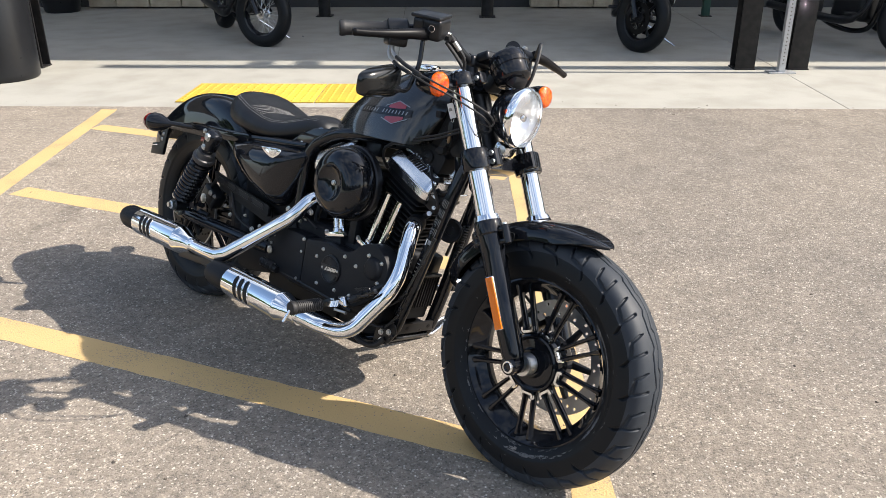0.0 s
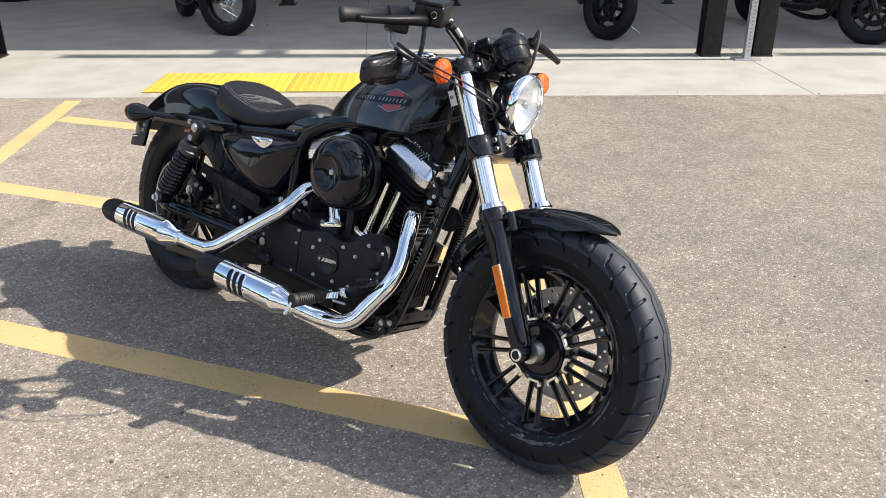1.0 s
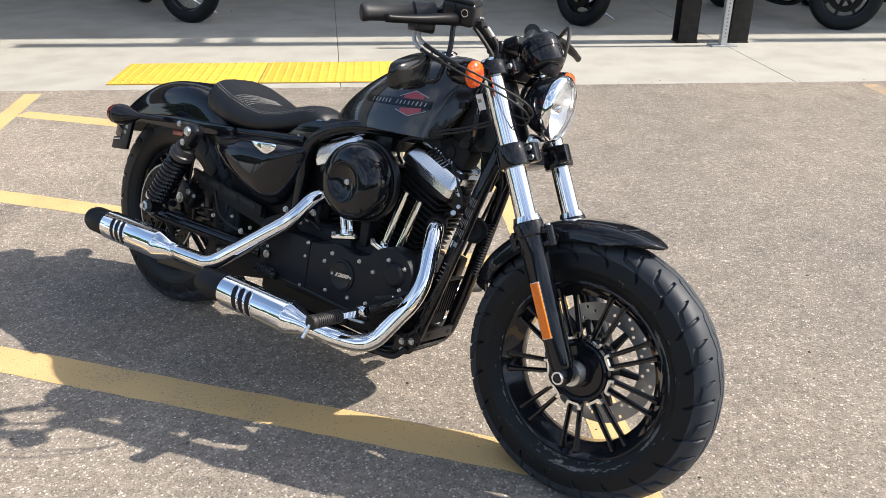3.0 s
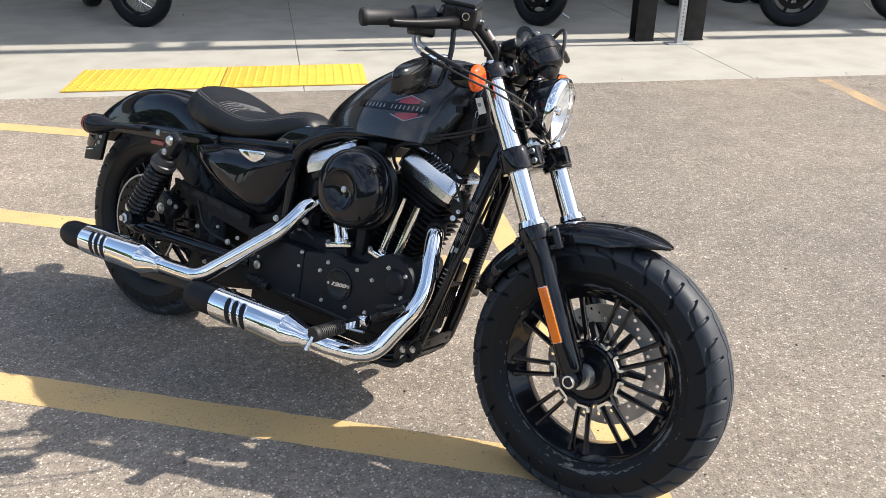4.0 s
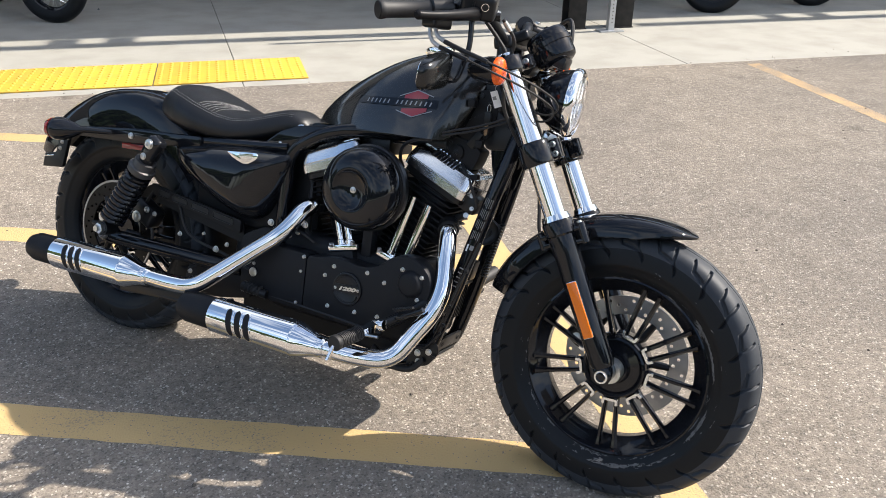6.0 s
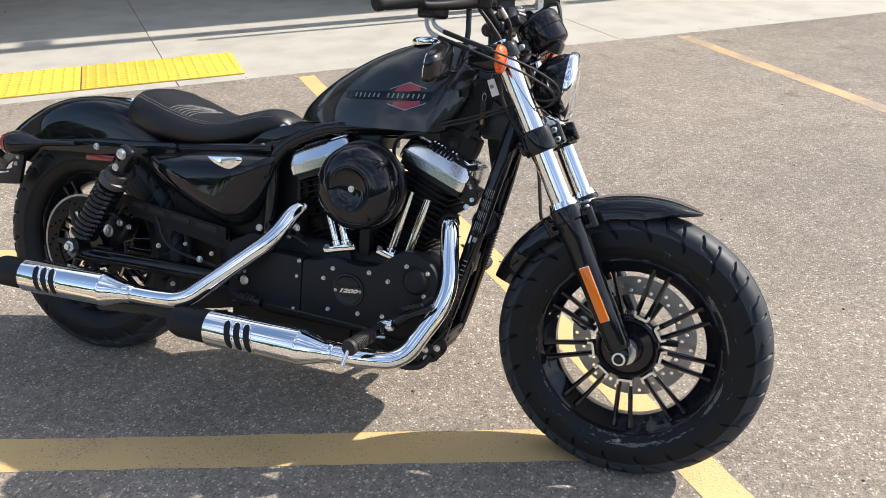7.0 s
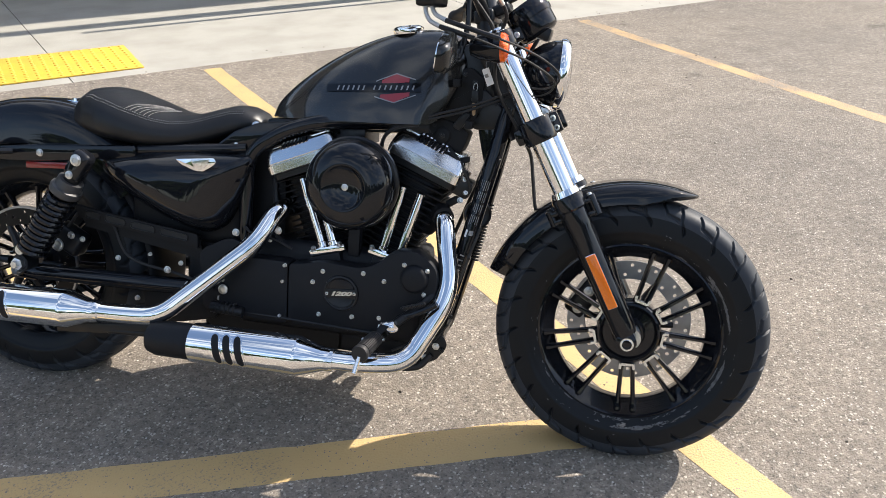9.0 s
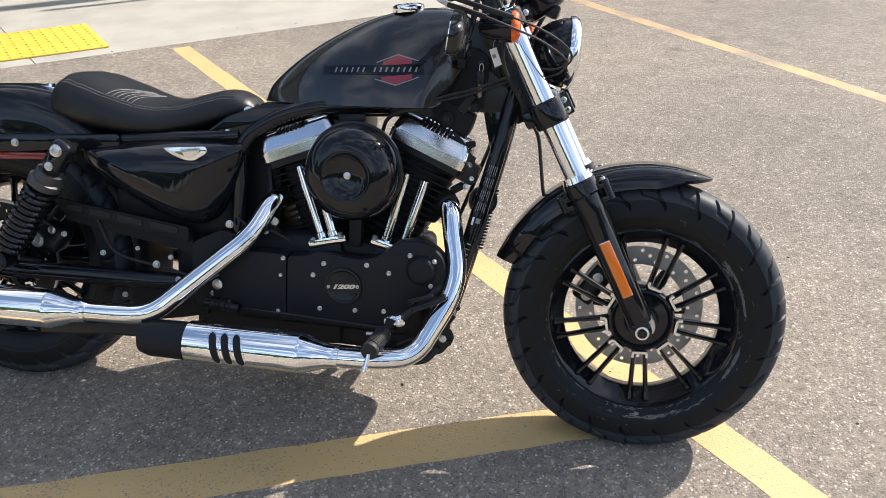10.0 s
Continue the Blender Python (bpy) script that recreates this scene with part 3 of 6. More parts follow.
def brake_disc(x, y, r, wheel, turn=0.0, mat=None):
    """A flat ring drilled through in three rows, on six carrier arms."""
    thick, count, m = 0.0025, 45, 6
    r0, r1 = r * 0.70, r
    bmx = bmesh.new()
    for i in range(count):
        a0, a1 = math.tau * i / count + turn, math.tau * (i + 1) / count + turn
        am, hr = (a0 + a1) / 2, r * (0.77, 0.85, 0.93)[i % 3]
        rim_ = [(r0, a0 + (a1 - a0) * k / m) for k in range(m)] + [(r0 + (r1 - r0) * k / m, a1) for k in range(m)]
        rim_ += [(r1, a1 + (a0 - a1) * k / m) for k in range(m)] + [(r1 + (r0 - r1) * k / m, a0) for k in range(m)]
        outer = [Vector((q * math.cos(a), q * math.sin(a))) for q, a in rim_]
        c = Vector((hr * math.cos(am), hr * math.sin(am)))
        inner = [c + (q - c).normalized() * 0.0042 for q in outer]
        loops = [[bmx.verts.new((x + q.x, y + side, HUB + q.y)) for q in ring] for ring, side in ((outer, -thick), (inner, -thick), (inner, thick), (outer, thick))]
        for p, q in zip(loops, loops[1:] + loops[:1]):
            for k in range(4 * m):
                j = (k + 1) % (4 * m)
                bmx.faces.new((p[k], p[j], q[j], q[k]))
    bmesh.ops.remove_doubles(bmx, verts=bmx.verts[:], dist=0.00005)
    d = part("brake_disc", bmx, mat or FRONT_DISC, wheel, "drilled steel brake disc", flat=True)
    for i in range(6):
        th = turn + i * math.tau / 6
        c, q = math.cos(th), math.sin(th)
        part("carrier_arm", tube([(x + 0.05 * c, y - 0.004, HUB + 0.05 * q), (x + r * 0.72 * c, y, HUB + r * 0.72 * q)], [0.012, 0.008], 8), SATIN_BLACK, d)
    return d


front_wheel = cast_wheel("front_wheel", FRONT, 0.312, 0.062, 0.206, 0.040, radians(-6), "black cast front wheel with paired spokes")
brake_disc(FRONT, 0.062, 0.146, front_wheel)
REAR = -0.045
rear_wheel = cast_wheel("rear_wheel", REAR, 0.322, 0.076, 0.206, 0.042, 0.1, "black cast rear wheel", (64, 24))
rear_disc = brake_disc(REAR, -0.085, 0.142, rear_wheel, mat=DISC_STEEL)
# bright ring round the rim of the darker rear disc
part("disc_edge", lathe([(-0.003, 0.1415), (-0.003, 0.1475), (0.003, 0.1475), (0.003, 0.1415)], (REAR, -0.085, HUB), (0, 1, 0), 72, closed=True), FRONT_DISC, rear_disc, "narrow bright ring around the disc")
part("belt_pulley", lathe([(-0.012, 0.02), (-0.006, 0.1), (-0.012, 0.128), (0.012, 0.128), (0.006, 0.1), (0.012, 0.02)], (REAR, 0.10, HUB), (0, 1, 0), 64), SATIN_BLACK, rear_wheel)

# fork
FA, FB = Vector((1.486, 0, 0.325)), Vector((1.146, 0, 0.945))
FD = (FA - FB).normalized()          # down the fork
FN = Vector((FD.z, 0, -FD.x)) * -1   # ahead of the fork


def on_fork(s, y=0.0, ahead=0.0):
    q = FB + FD * s + FN * ahead
    return Vector((q.x, y, q.z))


LEN = (FA - FB).length
FYS = {-1: 0.113, 1: 0.097}   # where the right and the left leg stand
for sgn in (-1, 1):
    y = FYS[sgn] * sgn
    leg = part("fork_slider", lathe([(0, 0.024), (0.0, 0.0335), (0.004, 0.0350), (0.030, 0.0350), (0.034, 0.0315), (0.072, 0.0310), (0.078, 0.0295), (0.16, 0.0295), (0.20, 0.0285), (LEN - 0.385, 0.0275), (LEN - 0.372, 0.024), (LEN - 0.368, 0.012)],
                                    on_fork(0.375, y), FD, 32), GLOSS_BLACK, bike, "gloss black fork slider")
    part("fork_tube", lathe([(0, 0.0245), (0.40, 0.0245)], on_fork(0.0, y), FD, 32), FORK_CHROME, bike, "bright chrome fork tube")
    part("dust_collar", lathe([(0, 0.026), (0.0, 0.030), (0.008, 0.0320), (0.013, 0.0335), (0.015, 0.027)], on_fork(0.361, y), FD, 32), CHROME, bike, "chrome collar")
    part("fork_cap", lathe([(-0.006, 0.006), (-0.006, 0.018), (-0.003, 0.021), (0.004, 0.0235), (0.004, 0.01)], on_fork(-0.004, y), FD, 24), CHROME, bike)
    # axle lug
    part("axle_lug", lathe([(-0.021, 0.019), (-0.018, 0.023), (0.024, 0.023), (0.028, 0.019)], (FRONT - 0.006, y, HUB + 0.002), (0, 1, 0), 28), GLOSS_BLACK, leg)
    # fender lugs: an upright boss on two arms ahead of the slider and behind it
    for ahead, s0, s1 in ((0.047, 0.393, 0.440), (-0.047, 0.393, 0.430)):
        lug = part("fender_lug", lathe([(0, 0.004), (0, 0.0085), (0.002, 0.0105), (s1 - s0 - 0.002, 0.0105), (s1 - s0, 0.0085), (s1 - s0, 0.004)], on_fork(s0, y - 0.004 * sgn, ahead), FD, 20), GLOSS_BLACK, leg)
        for k in (s0 + 0.010, s1 - 0.008):
            part("lug_arm", block((0.044, 0.018, 0.011), on_fork(k, y - 0.002 * sgn, ahead * 0.55), Euler((0, -math.atan2(FD.x, -FD.z), 0)), 0.004), GLOSS_BLACK, lug)
        bolt(lug, on_fork(s0 + 0.001, y - 0.004 * sgn, ahead), -FD, 0.0055, 0.005, ZINC if ahead > 0 else SATIN_BLACK)
part("axle", lathe([(-0.10, 0.011), (-0.138, 0.0105), (-0.136, 0.0115), (-0.136, 0.0148), (-0.132, 0.0160), (-0.122, 0.0160), (-0.122, 0.011), (0.11, 0.011), (0.112, 0.016), (0.125, 0.016), (0.125, 0.008)], (FRONT - 0.004, 0, HUB), (0, 1, 0), 24, ends=False), POLISHED, bike, "bright hollow axle end")
part("axle_spacer", lathe([(0, 0.013), (0, 0.0265), (0.002, 0.0275)] + [(0.004 + 0.0042 * (k // 2) + 0.0012 * (k % 2), (0.0275, 0.0262)[k % 2]) for k in range(12)] + [(0.030, 0.0275), (0.030, 0.013)], (FRONT, -0.088, HUB), (0, 1, 0), 32), ZINC, front_wheel)


def clamp(s, thick, bolts_at, name):
    bmx = bmesh.new()
    for sgn in (-1, 1):
        lathe([(-thick / 2, 0.026), (-thick / 2, 0.034), (-thick / 2 + 0.004, 0.036), (thick / 2 - 0.004, 0.036), (thick / 2, 0.034), (thick / 2, 0.026)], on_fork(s, FYS[sgn] * sgn), FD, 32, bm=bmx)
    turn = Euler((0, -math.atan2(FD.x, -FD.z), 0))
    block((0.055, 0.15, thick * 0.7), on_fork(s, 0, -0.03), turn, 0.008, bm=bmx)
    c = part(name, bmx, GLOSS_BLACK, bike, "gloss black fork clamp")
    for sgn in (-1, 1):
        ear = part("clamp_ear", block((0.028, 0.026, thick * 0.85), on_fork(s, FYS[sgn] * sgn - 0.032 * sgn, 0.036), turn, 0.005), GLOSS_BLACK, c)
        for k in bolts_at:
            part("socket_bolt", lathe([(-0.002, 0.0068), (0.0035, 0.0068), (0.0045, 0.0060), (0.0045, 0.0036), (0.0, 0.0033), (0.0, 0.0004)], on_fork(s + k, FYS[sgn] * sgn - 0.0190 * sgn, 0.038), (0, sgn, 0), 18), ZINC, ear, "bright socket-head bolt")
    return c


lower_clamp = clamp(0.2215, 0.053, (-0.011, 0.011), "lower_clamp")
upper_clamp = clamp(0.018, 0.034, (0.0,), "upper_clamp")
part("steering_head", lathe([(-0.0, 0.034), (0.22, 0.034)], on_fork(0.0, 0, -0.045), FD, 32), SATIN_BLACK, bike)

# amber reflectors on the sliders
for sgn in (-1, 1):
    rf = part("reflector", block((0.0215, 0.006, 0.126), on_fork(0.574, (FYS[sgn] + 0.034) * sgn, 0.0), Euler((0, -math.atan2(FD.x, -FD.z), 0)), 0.0025), AMBER_FLAT, bike, "long amber side reflector")
    part("backing", block((0.0230, 0.006, 0.1285), on_fork(0.574, (FYS[sgn] + 0.0305) * sgn, 0.0), Euler((0, -math.atan2(FD.x, -FD.z), 0)), 0.002), POLISHED, rf)


# front fender: arched sheet over the tyre
def arch(cx, cz, table, half, skirt, a0, a1, steps, power=3.2, thick=0.003):
    """A curved guard: table of (angle, radius); angles from straight ahead, upwards."""
    rings = []
    for i in range(steps + 1):
        a = a0 + (a1 - a0) * i / steps
        R = lerp(table, a)
        edge = min(1.0, 6.0 * min(i, steps - i) / steps + 0.25)
        hw, sk = lerp(half, a) if isinstance(half, list) else half, lerp(skirt, a) if isinstance(skirt, list) else skirt
        outer = []
        m = 22
        for k in range(m + 1):
            u = -1 + 2 * k / m
            yy = hw * math.sin(u * math.pi / 2) if abs(u) < 1 else hw * u
            drop = sk * abs(u) ** power
            outer.append((yy, R - drop))
        inner = [(yy * (1 - thick / hw), rr - thick) for yy, rr in reversed(outer)]
        ca, sa = math.cos(math.radians(a)), math.sin(math.radians(a))
        rings.append([(cx + rr * ca, yy, cz + rr * sa) for yy, rr in outer + inner])
    return skin(rings)


fender = part("front_fender", arch(FRONT, HUB, [(70, 0.345), (80, 0.347), (100, 0.347), (130, 0.352), (168, 0.354)], [(70, 0.010), (72, 0.030), (76, 0.054), (82, 0.069), (90, 0.077), (146, 0.076), (155, 0.064), (162, 0.03)], [(70, 0.004), (76, 0.018), (90, 0.045), (165, 0.05)], 70, 162, 48), GLOSS_BLACK, bike, "gloss black front fender")
for sgn in (-1, 1):
    part("fender_bracket", plate(rounded([(1.295, 0.560), (1.345, 0.600), (1.395, 0.606), (1.392, 0.580), (1.335, 0.545)], 0.010), 0.084 * sgn, 0.004), SATIN_BLACK, fender)

# headlight, turned a little with the steering
HC, HD = Vector((1.276, 0.0, 0.872)), Vector((1, 0.13, -0.06))


def headpart(name, prof, segs, mat, parent, label="", **kw):
    closed = kw.pop("closed", False)
    return part(name, lathe([(a, r * 0.935) for a, r in prof], HC, HD, segs, closed=closed, ends=False), mat, parent, label, **kw)


head = headpart("headlight", [(-0.078, 0.012), (-0.074, 0.030), (-0.062, 0.050), (-0.042, 0.066), (-0.018, 0.0765), (-0.006, 0.0785), (0.0, 0.0785)], 48, GLOSS_BLACK, bike, "gloss black headlight bucket")
headpart("bezel", [(-0.004, 0.0785), (-0.002, 0.0830), (0.006, 0.0845), (0.014, 0.0815), (0.018, 0.0765), (0.014, 0.075), (0.002, 0.077)], 64, CHROME, head, "chrome headlight ring", closed=True)
headpart("reflector_bowl", [(-0.050, 0.006), (-0.049, 0.018), (-0.045, 0.032), (-0.037, 0.046), (-0.025, 0.059), (-0.010, 0.070), (0.004, 0.0755)], 30, BOWL, head, "bright faceted reflector bowl", flat=True)
headpart("bulb_shield", [(-0.05, 0.014), (0.004, 0.013), (0.010, 0.009), (0.012, 0.002)], 24, CHROME, head)
lens = headpart("lens", [(0.006, 0.0765), (0.016, 0.0715), (0.022, 0.058), (0.0265, 0.036), (0.0285, 0.015), (0.029, 0.001), (0.0265, 0.001), (0.026, 0.015), (0.024, 0.036), (0.0195, 0.058), (0.0135, 0.070), (0.004, 0.0755)], 48, GLASS, head, "clear domed headlight lens", closed=True)
lens.visible_shadow = False
part("mount", tube(smooth_path([(1.235, 0, 0.80), (1.23, 0, 0.76), (1.21, 0, 0.745)]), 0.014, 12), POLISHED, head)
part("mount_block", block((0.035, 0.05, 0.03), (1.245, 0.0, 0.785), Euler((0, 0.4, 0)), 0.008), POLISHED, head)
bolt(head, (1.255, -0.026, 0.785), (0.3, -1, 0), 0.009, 0.004)
part("brow", block((0.08, 0.05, 0.03), (1.215, 0, 0.965), Euler((0, 0.3, 0)), 0.008), SATIN_BLACK, head)

# tank
TB = [(0.605, 0.728), (0.70, 0.733), (0.85, 0.738), (1.005, 0.743), (1.022, 0.752), (1.040, 0.782), (1.058, 0.826), (1.074, 0.880), (1.078, 0.90)]
TT = [(0.605, 0.742), (0.612, 0.762), (0.625, 0.778), (0.65, 0.802), (0.70, 0.842), (0.75, 0.874), (0.80, 0.902), (0.85, 0.924), (0.90, 0.940), (0.95, 0.950), (1.0, 0.953), (1.03, 0.951), (1.055, 0.943), (1.070, 0.930), (1.078, 0.912)]
TW = [(0.605, 0.020), (0.62, 0.036), (0.65, 0.056), (0.70, 0.082), (0.75, 0.100), (0.80, 0.111), (0.85, 0.117), (0.90, 0.119), (0.95, 0.116), (1.0, 0.108), (1.03, 0.099), (1.055, 0.082), (1.070, 0.060), (1.078, 0.035)]


TC, TP, TQ = 0.0, 1.22, 0.50   # height of the widest line; roundness of the flank


def tank_nose(x, z):
    """How far the flank folds in ahead of the slanted crease at the tank's nose."""
    d = x - 0.985 - 0.36 * (z - 0.757)
    return 0.50 * (d + math.sqrt(d * d + 0.004 ** 2)) / 2


def eased(table, x):
    """The table's value at x with its corners rounded."""
    h = min(0.03, x - 0.605, 1.078 - x)
    return sum(lerp(table, x + h * k / 4) * (5 - abs(k)) for k in range(-4, 5)) / 25


def tank_ring(x, grow=0.0, m=72):
    zb, zt, w = lerp(TB, x), eased(TT, x), eased(TW, x)
    ring = []
    for k in range(m):
        a = math.tau * k / m
        c, s = math.cos(a), math.sin(a)
        # widest low down, rounded shoulders, tucked under
        zc = zb + (zt - zb) * TC
        if s > 0:
            u = abs(s) ** 0.92
            yy = w * max(0.0, 1 - u ** TP) ** TQ
            zz = zc + (zt - zc) * u
        else:
            yy = w * abs(c) * (1 - 0.03 * abs(s))
            zz = zb
        yy = max(yy - tank_nose(x, zz), yy * 0.45)
        yy *= 1 if c > 0 else -1
        ring.append((x, yy, zz))
    return ring


xs = [0.605 + (1.078 - 0.605) * (0.5 - 0.5 * math.cos(math.pi * i / 110)) for i in range(111)]
tank = part("fuel_tank", skin([tank_ring(x) for x in xs]), TANK_PAINT, bike, "dark grey metallic peanut fuel tank", angle=60)
part("fuel_cap", lathe([(-0.006, 0.034), (0.002, 0.036), (0.008, 0.035), (0.012, 0.028), (0.014, 0.003)], (0.925, 0, 0.945), (-0.14, 0, 1), 36), CHROME, tank, "chrome fuel cap")

# seat
ST = [(0.085, 0.698), (0.092, 0.722), (0.108, 0.747), (0.132, 0.763), (0.16, 0.768), (0.20, 0.763), (0.27, 0.741), (0.33, 0.721), (0.37, 0.715), (0.42, 0.720), (0.47, 0.736), (0.51, 0.747), (0.54, 0.745), (0.57, 0.732), (0.585, 0.715)]
SB = [(0.085, 0.676), (0.11, 0.664), (0.16, 0.648), (0.22, 0.640), (0.30, 0.634), (0.38, 0.636), (0.45, 0.650), (0.51, 0.672), (0.56, 0.692), (0.585, 0.705)]
SW = [(0.085, 0.055), (0.103, 0.084), (0.14, 0.108), (0.19, 0.127), (0.25, 0.134), (0.32, 0.128), (0.40, 0.108), (0.47, 0.086), (0.53, 0.070), (0.565, 0.058), (0.585, 0.038)]


def seat_ring(x, m=36):
    zb, zt, w = lerp(SB, x), lerp(ST, x), lerp(SW, x)
    ring = []
    for k in range(m):
        a = math.tau * k / m
        c, s = math.cos(a), math.sin(a)
        yy = w * (abs(c) ** 0.6) * (1 if c > 0 else -1)
        zm = zb + (zt - zb) * 0.45
        zz = zm + (zt - zm) * (abs(s) ** 0.75) if s > 0 else zm - (zm - zb) * (abs(s) ** 0.5)
        if s > 0:
            yy *= 1 - 0.16 * s
        ring.append((x, yy, zz))
    return ring


xs = [0.085 + (0.585 - 0.085) * (0.5 - 0.5 * math.cos(math.pi * i / 50)) for i in range(51)]
seat = part("seat", skin([seat_ring(x) for x in xs]), LEATHER, bike, "black stitched vinyl solo seat", angle=70)

# rear fender and struts
rear_fender = part("rear_fender", arch(0, HUB, [(40, 0.40), (80, 0.420), (100, 0.427), (125, 0.441), (150, 0.465), (158, 0.474)], [(40, 0.09), (120, 0.094), (150, 0.088), (158, 0.07)], [(40, 0.10), (90, 0.115), (130, 0.105), (158, 0.06)], 40, 156, 60, 3.6), GLOSS_BLACK, bike, "gloss black rear fender")
for sgn in (-1, 1):
    st = part("fender_strut", plate(rounded([(-0.215, 0.565), (-0.21, 0.592), (0.04, 0.622), (0.20, 0.632), (0.30, 0.640), (0.30, 0.612), (0.22, 0.60), (0.04, 0.58)], 0.010), 0.118 * sgn, 0.022, 0.006), GLOSS_BLACK, bike, "gloss black fender strut")
    bolt(st, (0.038, 0.129 * sgn, 0.601), (0, sgn, 0), 0.0075, 0.005)
    part("red_reflector", block((0.120, 0.006, 0.016), (0.040, 0.106 * sgn, 0.568), Euler((0, -0.06, 0)), 0.002), RED_LENS, st, "narrow red side reflector")
    # indicator on a stalk
    ts = part("rear_indicator", lathe([(-0.052, 0.004), (-0.050, 0.016), (-0.04, 0.029), (-0.02, 0.034), (0.005, 0.031), (0.03, 0.02), (0.05, 0.010), (0.058, 0.006)], (-0.142, 0.205 * sgn, 0.592), (1, -0.35 * sgn, 0.08), 28), GLOSS_BLACK, bike, "black bullet rear indicator")
    part("stalk", tube([(-0.10, 0.192 * sgn, 0.598), (-0.03, 0.14 * sgn, 0.600)], [0.009, 0.007], 12), GLOSS_BLACK, ts)
    part("indicator_lens", lathe([(0.0, 0.030), (-0.012, 0.024), (-0.018, 0.004)], (-0.178, 0.218 * sgn, 0.589), (1, -0.35 * sgn, 0.08), 24), RED_LENS, ts, "dark red lens")
pb = part("plate_bracket", plate(rounded([(-0.342, 0.448), (-0.334, 0.490), (-0.285, 0.500), (-0.262, 0.575), (-0.225, 0.575), (-0.255, 0.458)], 0.006), -0.115, 0.012, 0.002), SATIN_BLACK, bike, "black number plate bracket")
for q in ((-0.258, 0.536), (-0.266, 0.516)):
    bolt(pb, (q[0], -0.120, q[1]), (-0.2, -1, 0), 0.0055, 0.004)
# bright strip added for the glint along the bracket's edge
part("edge_glint", block((0.040, 0.002, 0.004), (-0.312, -0.1222, 0.486), Euler((0, -0.2, 0)), 0.0008), POLISHED, pb)

# shocks
for sgn in (-1, 1):
    y = 0.192 * sgn
    top, low = Vector((0.200, y, 0.600)), Vector((0.034, y, 0.338))
    way = (low - top).normalized()
    L_ = (low - top).length
    sh = part("shock_absorber", lathe([(0.03, 0.020), (0.05, 0.020), (0.20, 0.014), (L_ - 0.04, 0.014)], top, way, 24), SATIN_BLACK, bike, "black rear shock absorber with coil spring")
    part("top_eye", block((0.046, 0.042, 0.075), top + way * 0.012, Euler((0, 0.56, 0)), 0.016, segs=3), GLOSS_BLACK, sh)
    bolt(sh, top + Vector((0, 0.022 * sgn, 0.004)), (0, sgn, 0), 0.0115, 0.006)
    bolt(sh, top + way * 0.038 + Vector((0, 0.021 * sgn, 0)), (0, sgn, 0), 0.008, 0.004)
    part("preload_ring", lathe([(0.056, 0.02), (0.056, 0.030), (0.076, 0.031), (0.078, 0.037), (0.084, 0.038), (0.095, 0.036), (0.095, 0.02)], top, way, 32), material("grey_ring", (0.050, 0.050, 0.052), 0.40) if sgn < 0 else GLOSS_BLACK, sh, "dark grey preload ring")
    u = way.orthogonal().normalized()
    v = way.cross(u)
    n_ = 11 * 16
    coil = [top + way * (0.098 + (L_ - 0.098 - 0.04) * i / n_) + 0.030 * (math.cos(math.tau * i / 16) * u + math.sin(math.tau * i / 16) * v) for i in range(n_ + 1)]
    part("spring", tube(coil, 0.0072, 8), GLOSS_BLACK, sh, "gloss black coil spring")
    part("low_eye", lathe([(-0.02, 0.012), (-0.02, 0.022), (0.02, 0.022), (0.02, 0.012)], low, (0, 1, 0), 24), SATIN_BLACK, sh)
    part("mount_nut", lathe([(0, 0.0160), (0.012, 0.0160), (0.013, 0.012), (0.013, 0.009), (0.022, 0.009), (0.022, 0.003)], low + Vector((0, 0.02 * sgn, 0)), (0, sgn, 0), 6), ZINC, sh, flat=True)
    part("fork_end_bolt", lathe([(0, 0.012), (0.006, 0.012)], low + Vector((0.005, 0.02 * sgn, 0.035)), (0, sgn, 0), 16), ZINC, sh)

# swing arm, frame tubes, engine
swing = part("swing_arm", tube([(0.0, -0.14, 0.300), (0.03, -0.14, 0.300), (0.36, -0.115, 0.300), (0.46, -0.10, 0.30)], [0.019, 0.021, 0.021, 0.021], 14), GLOSS_BLACK, bike, "gloss black swing arm")
part("swing_arm", tube([(0.0, 0.14, 0.300), (0.36, 0.115, 0.300), (0.46, 0.10, 0.30)], 0.021, 14), GLOSS_BLACK, bike)
part("frame", tube(bevelled_path([(1.13, 0, 0.86), (1.0, 0, 0.79), (0.72, 0, 0.725), (0.55, 0, 0.66), (0.25, 0, 0.63)], 0.06), 0.024, 16), GLOSS_BLACK, bike, "gloss black tubular steel frame")
for sgn in (-1, 1):
    part("down_tube", tube(bevelled_path([(1.175, 0.025 * sgn, 0.79), (1.150, 0.05 * sgn, 0.66), (1.080, 0.068 * sgn, 0.36), (1.038, 0.072 * sgn, 0.205), (0.94, 0.080 * sgn, 0.158), (0.55, 0.09 * sgn, 0.165)], 0.05), 0.0185, 16), GLOSS_BLACK, bike, "gloss black frame down tube")
    part("seat_rail", tube(bevelled_path([(0.575, 0.098 * sgn, 0.655), (0.52, 0.10 * sgn, 0.648), (0.30, 0.108 * sgn, 0.628), (0.16, 0.11 * sgn, 0.612)], 0.05), 0.014, 12), GLOSS_BLACK, bike, "gloss black seat rail")


